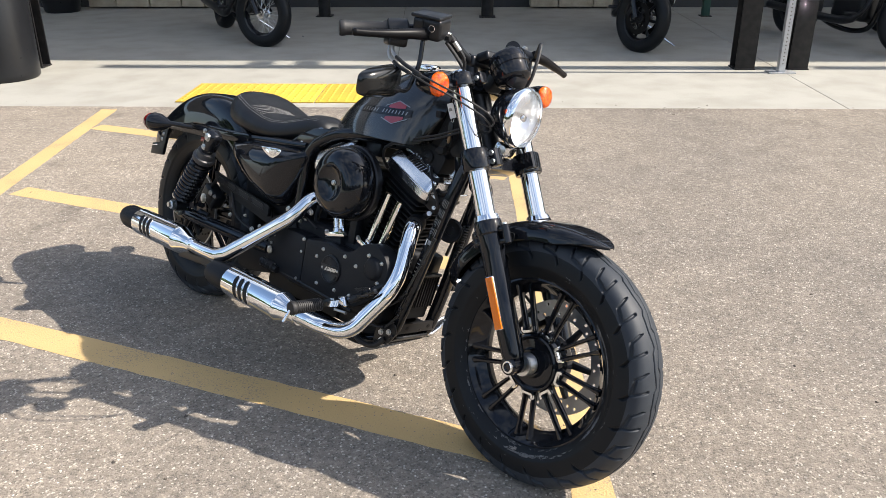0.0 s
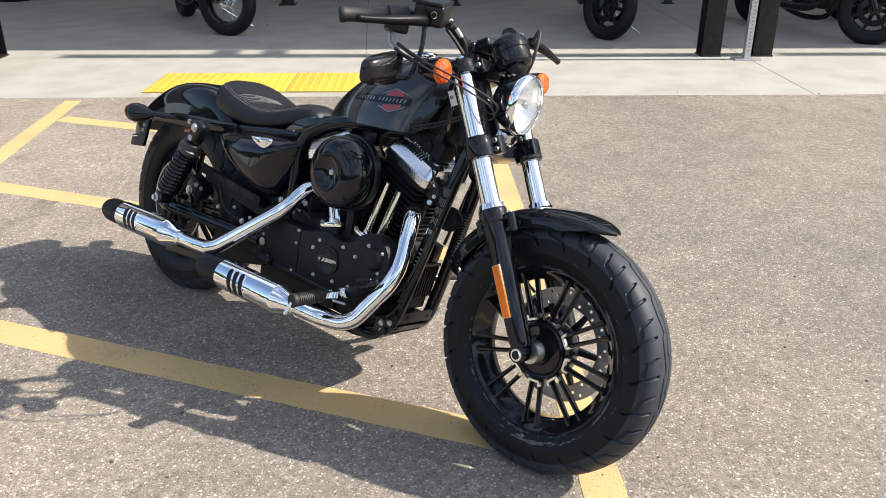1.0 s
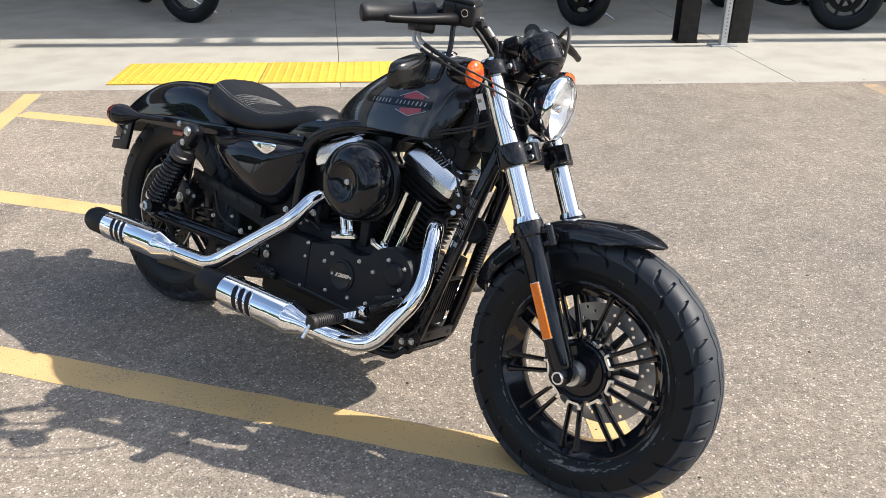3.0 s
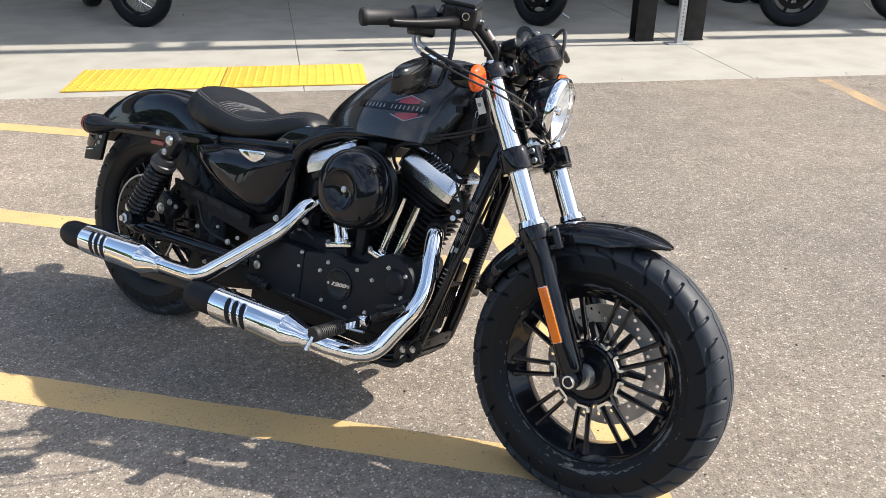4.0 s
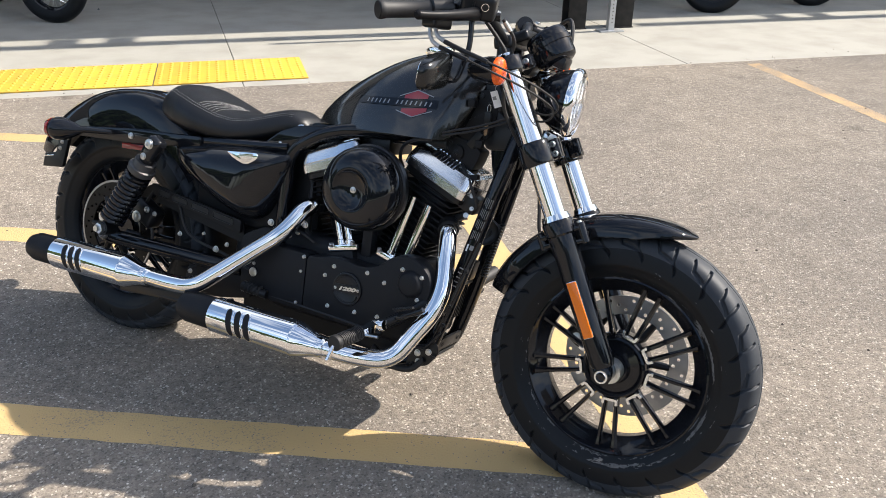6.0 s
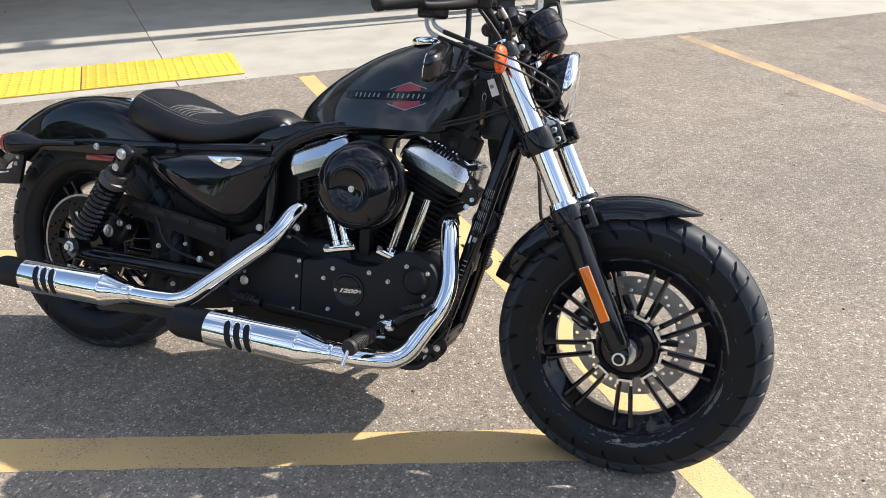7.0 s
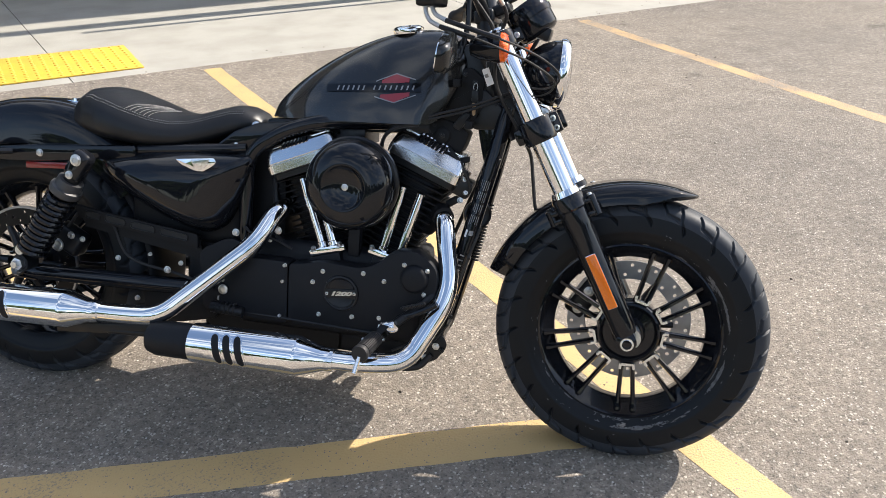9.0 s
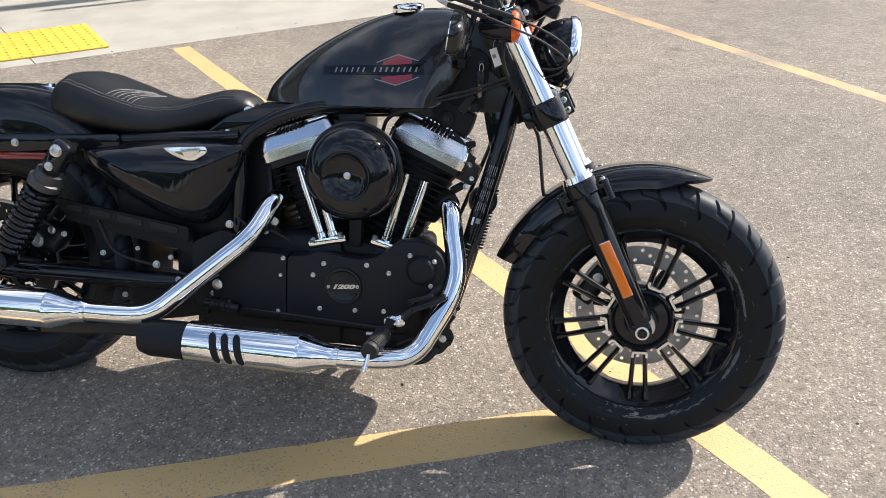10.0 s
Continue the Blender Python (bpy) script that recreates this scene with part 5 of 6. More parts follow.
part("key_head", plate(rounded([(1.093, 0.826), (1.109, 0.824), (1.109, 0.797), (1.094, 0.797)], 0.006), -0.058, 0.006, 0.001), SATIN_BLACK, key)
part("key_sleeve", plate(rounded([(1.0935, 0.800), (1.1078, 0.799), (1.1078, 0.766), (1.1010, 0.760), (1.0940, 0.766)], 0.004), -0.053, 0.005, 0.001), DEEP_BLACK, key)
part("key_ring", tube([Vector((1.101 + 0.0045 * math.cos(math.tau * i / 16), -0.058, 0.832 + 0.009 * math.sin(math.tau * i / 16))) for i in range(17)], 0.0008, 6), ZINC, key)

# brackets, connectors and wiring round the steering head
neck = part("neck_bracket", plate(rounded([(0.950, 0.748), (0.966, 0.709), (0.992, 0.711), (1.018, 0.699), (1.046, 0.687), (1.0745, 0.680), (1.084, 0.700), (1.092, 0.728), (1.060, 0.748), (1.016, 0.757)], 0.006), -0.018, 0.056, 0.004), DEEP_BLACK, bike, "black coil bracket behind the steering head")
part("neck_plate", plate(rounded([(1.035, 0.86), (1.085, 0.875), (1.118, 0.85), (1.112, 0.778), (1.086, 0.744), (0.955, 0.742), (0.990, 0.775)], 0.010), -0.03, 0.02, 0.003), DEEP_BLACK, bike)
part("neck_plate", plate(rounded([(1.06, 0.80), (1.12, 0.83), (1.165, 0.785), (1.15, 0.74), (1.10, 0.735)], 0.010), -0.012, 0.05, 0.004), SATIN_BLACK, bike)
# block added to darken the gap between tank nose and steering head
part("neck_filler", block((0.075, 0.055, 0.13), (1.105, 0.0, 0.868), Euler((0, -0.3, 0)), 0.012), SATIN_BLACK, bike)
part("coil_boss", lathe([(0, 0.0185), (0.005, 0.0185), (0.007, 0.016), (0.007, 0.003)], (1.030, -0.046, 0.718), (0, -1, 0), 24), DEEP_BLACK, neck)
bolt(neck, (1.030, -0.053, 0.718), (0, -1, 0), 0.006, 0.003, SATIN_BLACK)
part("coil_strap", plate(rounded([(1.052, 0.742), (1.079, 0.778), (1.094, 0.770), (1.070, 0.731)], 0.004), -0.046, 0.012, 0.002), SATIN_BLACK, neck)
rng = random.Random(21)
for q in ((1.060, 0.838), (1.094, 0.748), (1.087, 0.667)):
    part("wire_connector", block((rng.uniform(0.016, 0.030), 0.018, rng.uniform(0.012, 0.020)), (q[0], -0.052 - rng.uniform(0, 0.018), q[1]), Euler((0, rng.uniform(-0.9, 0.9), 0)), 0.003), DEEP_BLACK, bike)
for q in ((1.072, 0.858), (1.096, 0.842), (0.998, 0.724), (1.010, 0.740)):
    bolt(bike, (q[0], -0.042, q[1]), (0, -1, 0), 0.005, 0.004, SATIN_BLACK, "bracket_bolt")
part("gusset", plate(rounded([(1.100, 0.800), (1.165, 0.800), (1.180, 0.72), (1.160, 0.640), (1.130, 0.655), (1.120, 0.690), (1.111, 0.728), (1.104, 0.762)], 0.012), -0.028, 0.006, 0.002), GLOSS_BLACK, bike, "gloss black frame gusset")
part("gusset", plate(rounded([(1.100, 0.800), (1.165, 0.800), (1.180, 0.72), (1.160, 0.640), (1.130, 0.655), (1.120, 0.690), (1.111, 0.728), (1.104, 0.762)], 0.012), 0.028, 0.006, 0.002), GLOSS_BLACK, bike)
for dz in (0.0, 0.008):
    cable([(1.200, -0.075, 0.826 + dz), (1.150, -0.085, 0.804 + dz), (1.088, -0.085, 0.779 + dz), (1.032, -0.088, 0.762 + dz), (0.973, -0.092, 0.747 + 0.3 * dz), (0.90, -0.085, 0.738), (0.86, -0.075, 0.736)], 0.0030, RUBBER_SOFT, bike, "wire")
cable([(0.985, -0.10, 0.742), (0.945, -0.105, 0.735), (0.912, -0.10, 0.715), (0.898, -0.085, 0.685), (0.895, -0.06, 0.66)], 0.0045, RUBBER_SOFT, bike, "spark_plug_lead")
cable([(1.05, -0.05, 0.69), (1.085, -0.07, 0.655), (1.105, -0.055, 0.60), (1.075, -0.045, 0.575)], 0.0042, RUBBER_SOFT, bike, "spark_plug_lead")
part("spark_plug_cap", tube([(1.075, -0.045, 0.575), (1.052, -0.04, 0.560)], 0.009, 12), RUBBER_SOFT, bike)
for q in ((1.088, -0.055, 0.622), (1.092, -0.055, 0.592), (1.084, -0.062, 0.575)):
    bolt(bike, q, (0.5, -0.8, 0.2), 0.0055, 0.008, None, "engine_mount_bolt")
part("engine_mount", block((0.05, 0.05, 0.045), (1.082, -0.035, 0.605), Euler((0, 0.4, 0)), 0.008), SATIN_BLACK, bike)

# printed labels on the right down tube: rows of bars laid on its round face
DT0, DT1 = Vector((1.150, -0.05, 0.66)), Vector((1.080, -0.068, 0.36))
dt_way = (DT1 - DT0).normalized()
dt_out = Vector((0.0, -1.0, 0.0))
dt_out = (dt_out - dt_way * dt_out.dot(dt_way)).normalized()
dt_side = dt_way.cross(dt_out)


def tube_label(s0, across, long_, wide, mat):
    c = DT0 + dt_way * s0
    rings = []
    for t in (0, long_):
        ring = []
        for k in range(5):
            a = across + wide * (k / 4 - 0.5)
            d = dt_out * math.cos(a) + dt_side * math.sin(a)
            ring.append(c + dt_way * t + d * 0.0188)
        for k in range(4, -1, -1):
            a = across + wide * (k / 4 - 0.5)
            d = dt_out * math.cos(a) + dt_side * math.sin(a)
            ring.append(c + dt_way * t + d * 0.0193)
        rings.append(ring)
    return part("label_line", skin(rings), mat, bike)


rng = random.Random(5)
for i in range(5):
    for j in range(4):
        tube_label(0.035 + 0.028 * j, -0.55 + 0.24 * i, rng.uniform(0.016, 0.024), 0.055, GREY_PRINT)
tube_label(0.155, -0.25, 0.012, 0.5, GREY_PRINT)
tube_label(0.155, 0.35, 0.018, 0.25, WHITE_PRINT)
for j in range(5):
    tube_label(0.215 + 0.012 * j, -0.05, 0.003, 0.55, GREY_PRINT)

# printed plate on the gusset
sticker = part("printed_plate", plate(rounded([(1.150, 0.690), (1.166, 0.692), (1.162, 0.645), (1.148, 0.645)], 0.003), -0.0325, 0.0012), material("dull_grey_plate", (0.07, 0.07, 0.07), 0.5), bike, "grey printed plate")
for k in range(6):
    part("print_line", plate([(1.1515, 0.686 - 0.0065 * k), (1.1625 - 0.0006 * k, 0.6865 - 0.0065 * k), (1.1625 - 0.0006 * k, 0.6838 - 0.0065 * k), (1.1515, 0.6833 - 0.0065 * k)], -0.0336, 0.0006), GREY_PRINT, sticker)

# horn, regulator, lower bracket, side stand, left foot peg
horn = part("horn", lathe([(-0.02, 0.022), (-0.012, 0.030), (0.0, 0.034), (0.008, 0.034), (0.010, 0.030), (0.006, 0.024), (0.006, 0.014), (0.010, 0.012), (0.010, 0.002)], (1.116, 0.0, 0.536), (0.45, -0.89, 0.05), 32), SATIN_BLACK, bike, "round black horn")
reg = part("voltage_regulator", block((0.022, 0.112, 0.150), (1.042, -0.010, 0.330), Euler((0, 0.16, 0)), 0.006), DEEP_BLACK, bike, "black finned voltage regulator")
for i in range(11):
    part("regulator_fin", block((0.018, 0.0032, 0.10), (1.058, -0.0600 + 0.0102 * i, 0.345), Euler((0, 0.16, 0)), 0), DEEP_BLACK, reg, flat=True)
part("regulator_bracket", plate(rounded([(1.045, 0.392), (1.085, 0.400), (1.087, 0.392), (1.05, 0.384)], 0.003), -0.01, 0.09), SATIN_BLACK, reg)
coil = [Vector((1.140, 0.035, 0.555)).lerp(Vector((1.112, 0.04, 0.415)), i / 144) + 0.0085 * Vector((math.cos(math.tau * i / 8), math.sin(math.tau * i / 8), 0)) for i in range(145)]
part("hose_spring", tube(coil, 0.0024, 5), SATIN_BLACK, bike, "black coiled hose guard")
br = part("lower_bracket", plate(rounded([(1.01, 0.235), (1.075, 0.262), (1.088, 0.235), (1.06, 0.195), (1.0, 0.18)], 0.012), -0.105, 0.006, 0.002), SATIN_BLACK, bike, "black bracket at the foot of the frame")
for q in ((1.03, 0.222), (1.06, 0.232), (1.035, 0.200)):
    bolt(br, (q[0], -0.108, q[1]), (0, -1, 0), 0.007, 0.005)
part("cross_bracket", block((0.04, 0.13, 0.010), (1.032, 0, 0.194), Euler((0, -0.6, 0)), 0.004), SATIN_BLACK, bike)
tie = part("tie_plate", block((0.008, 0.150, 0.034), (1.058, 0, 0.236), Euler((0, 0.25, 0)), 0.003), SATIN_BLACK, bike, "black plate across the foot of the frame")
for yy in (-0.040, 0.045):
    part("tie_hole", lathe([(0, 0.0065), (0.0010, 0.0060), (0.0012, 0.001)], (1.0625, yy, 0.236), (1, 0, -0.25), 14), DEEP_BLACK, tie)
stand = part("side_stand", tube(bevelled_path([(0.82, 0.09, 0.180), (0.836, 0.20, 0.140), (0.836, 0.300, 0.112)], 0.04), [0.013] * 8 + [0.011], 12), SATIN_BLACK, bike, "black side stand")
foot_turn = Matrix.Translation((0.815, 0.368, 0.112)) @ Euler((radians(LEAN) + 0.02, 0, 0.31)).to_matrix().to_4x4()
part("stand_foot", moved(tube([Vector((0.014 * math.cos(a), 0.062 * math.sin(a), 0)) for a in [math.tau * k / 24 for k in range(25)]], 0.0055, 8), foot_turn), POLISHED, stand, "worn looped steel foot")
part("stand_web", moved(block((0.020, 0.10, 0.004), (0, 0, -0.002), None, 0.0015), foot_turn), SATIN_BLACK, stand)
pl_ = part("left_foot_peg", lathe([(0.0, 0.010), (0.0, 0.0165), (0.006, 0.018), (0.012, 0.0165), (0.018, 0.018), (0.024, 0.0165), (0.030, 0.018), (0.036, 0.0165), (0.085, 0.016), (0.088, 0.006)], (1.052, 0.262, 0.378), (-0.1, -1, -0.22), 20), RUBBER_SOFT, bike, "black rubber left foot peg")
part("peg_arm", tube([(1.043, 0.180, 0.360), (1.03, 0.09, 0.335)], 0.010, 12), POLISHED, pl_)

part("shift_lever_pad", tube([(1.046, 0.185, 0.338), (1.048, 0.125, 0.344)], 0.0125, 14), RUBBER_SOFT, bike, "black rubber gear lever end")
part("shift_lever", tube(smooth_path([(1.048, 0.130, 0.344), (1.02, 0.118, 0.335), (0.95, 0.112, 0.30)]), 0.006, 10), SATIN_BLACK, bike)

# front brake caliper behind the left slider
cal = part("front_caliper", block((0.10, 0.045, 0.055), (1.385, 0.078, 0.345), Euler((0, -1.0, 0)), 0.014, segs=3), SATIN_BLACK, bike, "black front brake caliper")
for k in (-0.025, 0.02):
    bolt(cal, (1.385 + k * 0.5, 0.054, 0.345 + k), (0, -1, 0), 0.010, 0.004)

# badge on the tank: red diamond behind a dark band, letters as plain bars
def tank_side(x, z):
    zb, zt, w = lerp(TB, x), eased(TT, x), eased(TW, x)
    zc = zb + (zt - zb) * TC
    u = min(1.0, max(0.0, (z - zc) / (zt - zc)))
    return w * max(0.0, 1 - u ** TP) ** TQ - tank_nose(x, z)


def decal(name, corners, mat, lift, sgn=-1, nx=10, nz=6, label=""):
    """A quad of four (x, z) corners laid on the tank's flank."""
    a, b, c, d = [Vector((*q, 0)) for q in corners]
    bmx = bmesh.new()
    g = [[None] * (nz + 1) for _ in range(nx + 1)]
    for i in range(nx + 1):
        for j in range(nz + 1):
            u, v = i / nx, j / nz
            q = a * (1 - u) * (1 - v) + b * u * (1 - v) + c * u * v + d * (1 - u) * v
            g[i][j] = bmx.verts.new((q.x, sgn * (tank_side(q.x, q.y) + lift), q.y))
    for i in range(nx):
        for j in range(nz):
            bmx.faces.new((g[i][j], g[i + 1][j], g[i + 1][j + 1], g[i][j + 1]))
    return part(name, bmx, mat, tank, label)


for sgn in (-1, 1):
    k = 0.0
    for x0, x1, base, rise, sgz in ((0.8945, 0.9565, 0.8285, 0.0095, 1), (0.8945, 0.9605, 0.8065, 0.0085, -1)):
        mid, tilt = (x0 + x1) / 2, 0.0045
        for xa, xb, e0, e1 in ((x0, mid, 0.0, 1.0), (mid, x1, 1.0, 0.0)):
            za, zb_ = base + tilt * (xa - mid) / 0.031, base + tilt * (xb - mid) / 0.031
            low, high = [(xa, za), (xb, zb_)], [(xb, zb_ + sgz * (rise + 0.0105 * e1)), (xa, za + sgz * (rise + 0.0105 * e0))]
            decal("badge", low + high, RED_PRINT, 0.0014, sgn, 6, 4, "red tank badge")
            # silver line over the slope, running out past the corner
            out = -0.014 if e0 == 0.0 else 0.014
            pa, pb = (xa + (out if e0 == 0.0 else 0), za + sgz * (rise + 0.0105 * e0 - (0.0045 if e0 == 0.0 else 0))), (xb + (out if e1 == 0.0 else 0), zb_ + sgz * (rise + 0.0105 * e1 - (0.0045 if e1 == 0.0 else 0)))
            decal("badge_edge", [pa, pb, (pb[0], pb[1] + sgz * 0.0024), (pa[0], pa[1] + sgz * 0.0024)], SILVER_PRINT, 0.0016, sgn, 6, 1)
    decal("badge_band", [(0.760, 0.7995), (0.985, 0.8130), (0.983, 0.8330), (0.758, 0.8165)], GLOSS_BLACK, 0.0019, sgn, 24)
    for i in range(15):
        if i != 6:
            x0 = 0.787 + 0.0127 * i
            z0 = 0.8040 + 0.064 * (x0 - 0.787)
            decal("letter_bar", [(x0, z0 + 0.001), (x0 + 0.0036, z0 + 0.001), (x0 + 0.0060, z0 + 0.0110), (x0 + 0.0024, z0 + 0.0110)], SILVER_PRINT, 0.0025, sgn, 1, 2)

# ---- engine details, rear end ----
for x, z in ((0.794, 0.395), (0.891, 0.401), (0.941, 0.388), (0.770, 0.367), (0.787, 0.291), (0.868, 0.295), (0.933, 0.300), (0.986, 0.432), (1.040, 0.424), (1.035, 0.368), (1.001, 0.327)):
    bolt(cover, (x, -0.1595, z), (0, -1, 0), 0.0045, 0.0045)
bolt(cover, (0.695, -0.1575, 0.359), (0, -1, 0), 0.0045, 0.004)
ring_ = part("timer_cover", lathe([(0, 0.043), (0.0, 0.0425), (0.005, 0.0415), (0.006, 0.038), (0.004, 0.0355), (0.004, 0.002)], (0.840, -0.1595, 0.348), (0, -1, 0), 48), SATIN_BLACK, cover, "round satin black timer cover")
for x, z in ((0.807, 0.345), (0.873, 0.351)):
    bolt(ring_, (x, -0.1648, z), (0, -1, 0), 0.0032, 0.002)
part("name_band", block((0.072, 0.003, 0.021), (0.840, -0.1640, 0.348), Euler((0, -0.09, 0)), 0.001), SATIN_BLACK, ring_)
for zz in (0.0265, -0.0265):
    part("recess_rim", tube([(0.840 + 0.0345 * math.cos(a_ * math.pi / 12 + (0 if zz > 0 else math.pi)) * 0.86, -0.1640, 0.348 + (0.012 if zz > 0 else -0.012) + 0.0215 * math.sin(a_ * math.pi / 12 + (0 if zz > 0 else math.pi))) for a_ in range(13)], 0.0012, 6), SATIN_BLACK, ring_)
part("nose_boss", lathe([(0, 0.0335), (0.004, 0.0325), (0.012, 0.0265), (0.0135, 0.023), (0.0135, 0.002)], (1.012, -0.1595, 0.402), (0, -1, 0), 40), MATT_BLACK, cover)
txt = bpy.data.curves.new("numerals", "FONT")
txt.body, txt.size, txt.extrude, txt.align_x, txt.align_y, txt.shear = "1200", 0.0128, 0.0006, "CENTER", "CENTER", 0.32
num = new("numerals", txt)
num.parent = cover
num.matrix_basis = Matrix.Translation((0.840, -0.1658, 0.348)) @ Euler((radians(90), 0, 0)).to_matrix().to_4x4() @ Euler((0, 0, 0.09)).to_matrix().to_4x4() @ Matrix.Diagonal((1.95, 1, 1, 1))
txt.offset = 0.0007
txt.materials.append(ZINC)
tagged(num, "silver raised numerals")

# exhaust slots, clamps and brackets
def slots(can_a, can_b, at, parent):
    """Three dark slots across the can, each with a raised bright lip, on its outer side."""
    a, b = Vector(can_a), Vector(can_b)
    way = (b - a).normalized()
    out = Vector((0, -1, 0))
    out = (out - way * out.dot(way)).normalized()
    up = way.cross(out)
    for k in range(3):
        s = at + 0.0265 * k
        c = a + way * s
        for nm, hw, span, lift, mat in (("slot_lip", 0.0115, 0.86, 0.0016, CHROME), ("slot", 0.0082, 0.76, 0.0023, MATT_BLACK)):
            rings = []
            m = 18
            for i in range(m + 1):
                ang = -span + 2 * span * i / m + 0.16
                edge = math.sqrt(max(0.02, 1 - abs(2 * i / m - 1) ** 6))
                d = out * math.cos(ang) + up * math.sin(ang)
                sk = 0.011 * math.sin(ang)
                rings.append([c + way * (hw * edge * q + sk) + d * (0.0450 + l) for q, l in ((-1, 0.0), (-1, lift), (1, lift), (1, 0.0))])
            part(nm, skin(rings), mat, parent)


cans = [o for o in bike.children if o.name.startswith("muffler")]
slots((0.865, -0.262, 0.224), (0.425, -0.272, 0.222), 0.206, cans[0])
slots((0.292, -0.268, 0.264), (-0.165, -0.268, 0.249), 0.228, cans[1])
for c, w in (((0.862, -0.262, 0.224), (1, 0, 0)), ((0.290, -0.268, 0.264), (1, 0, 0))):
    part("pipe_clamp", lathe([(-0.004, 0.0225), (-0.004, 0.0262), (0.004, 0.0262), (0.004, 0.0225)], c, w, 32), CHROME, bike, "chrome pipe clamp")
part("exhaust_port", tube(smooth_path([(1.0, -0.03, 0.50), (1.035, -0.050, 0.538), (1.052, -0.078, 0.533)]), 0.0250, 18), DEEP_BLACK, bike)
part("muffler_bracket", block((0.30, 0.012, 0.025), (0.30, -0.235, 0.215), Euler((0, -0.10, 0)), 0.004), SATIN_BLACK, bike, "black muffler bracket")
part("muffler_bracket", tube(smooth_path([(0.55, -0.24, 0.255), (0.40, -0.235, 0.215), (0.15, -0.23, 0.205)]), 0.009, 10), SATIN_BLACK, bike)

# right foot peg and brake pedal
peg = part("foot_peg", lathe([(0.0, 0.012), (0.0, 0.0168)] + [(0.002 + 0.0058 * (i // 4) + (0, 0.0034, 0.0038, 0.0056)[i % 4], (0.0174, 0.0174, 0.0158, 0.0158)[i % 4]) for i in range(52)] + [(0.080, 0.0180), (0.088, 0.0185), (0.092, 0.0165), (0.092, 0.004)], (0.962, -0.284, 0.295), (-0.06, -1, -0.06), 24), RUBBER_SOFT, bike, "ribbed black rubber foot peg")
part("peg_clevis", skin([[Vector((0.967 + a * w_, y_, 0.298 + b * h_)) for a, b in ((-1, -1), (1, -1), (1, 1), (-1, 1))] for y_, w_, h_ in ((-0.290, 0.007, 0.007), (-0.262, 0.0075, 0.008), (-0.240, 0.011, 0.0095), (-0.216, 0.011, 0.0095))]), CHROME, peg, "chrome foot peg clevis")
part("peg_yoke", lathe([(-0.017, 0.004), (-0.017, 0.012), (-0.014, 0.0145), (0.014, 0.0145), (0.017, 0.012), (0.017, 0.004)], (0.972, -0.212, 0.301), (1, -0.15, 0.25), 20), CHROME, peg)
bolt(peg, (0.955, -0.2100, 0.297), (-1, 0.15, -0.25), 0.0075, 0.006)
part("feeler_pin", tube([(0.956, -0.374, 0.284), (0.951, -0.386, 0.252)], [0.0045, 0.0055], 10), CHROME, peg, "chrome feeler pin")
part("peg_mount", tube(smooth_path([(0.975, -0.205, 0.300), (1.02, -0.175, 0.335), (1.055, -0.15, 0.37)]), 0.010, 12), SATIN_BLACK, bike)
pedal = part("brake_pedal", tube(smooth_path([(0.985, -0.185, 0.315), (1.02, -0.195, 0.330), (1.06, -0.200, 0.352), (1.075, -0.20, 0.362)]), [0.007] * 22, 10), GLOSS_BLACK, bike, "black brake pedal")
part("pedal_pad", plate(rounded([(0.990, 0.343), (1.045, 0.363), (1.05, 0.357), (1.0, 0.337)], 0.003), -0.195, 0.008, 0.002), SATIN_BLACK, pedal)
part("brake_rod", tube([(0.95, -0.16, 0.262), (0.56, -0.155, 0.272)], 0.0042, 8), SATIN_BLACK, bike)
mc = part("master_cylinder", tube([(0.52, -0.165, 0.278), (0.60, -0.165, 0.272)], [0.0145, 0.011], 16), SATIN_BLACK, bike, "rear brake master cylinder")
for i in range(5):
    part("boot_ring", lathe([(-0.003, 0.011), (0, 0.0165), (0.003, 0.011)], (0.535 + 0.011 * i, -0.165, 0.2765), (1, 0, 0), 16, closed=True), RUBBER_SOFT, mc)
part("pedal_link", tube([(0.90, -0.175, 0.250), (0.955, -0.18, 0.258)], 0.004, 8), ZINC, bike)
part("pivot_bolt", lathe([(0, 0.012), (0.003, 0.012), (0.004, 0.009), (0.004, 0.003)], (0.548, -0.164, 0.323), (0, -1, 0), 20), ZINC, bike, "large bright pivot bolt")

# black boxes and plates that fill the middle of the frame
part("oil_tank", block((0.30, 0.19, 0.24), (0.41, 0, 0.53), None, 0.03, segs=3), DEEP_BLACK, bike, "black oil tank under the seat")
part("gearbox", block((0.20, 0.20, 0.20), (0.50, 0.02, 0.34), None, 0.03, segs=3), MATT_BLACK, bike)
part("primary_cover", block((0.46, 0.07, 0.19), (0.71, 0.145, 0.315), None, 0.06, segs=4), SATIN_BLACK, bike, "satin black primary cover")
part("inner_fender", arch(-0.015, HUB, [(-10, 0.336), (80, 0.345)], 0.082, 0.02, -10, 62, 20), DEEP_BLACK, bike, "black inner fender")
guard = part("belt_guard", plate(rounded([(0.128, 0.482), (0.20, 0.470), (0.462, 0.440), (0.462, 0.403), (0.30, 0.428), (0.140, 0.448)], 0.008), -0.124, 0.010, 0.002), DEEP_BLACK, bike, "black slotted guard plate")
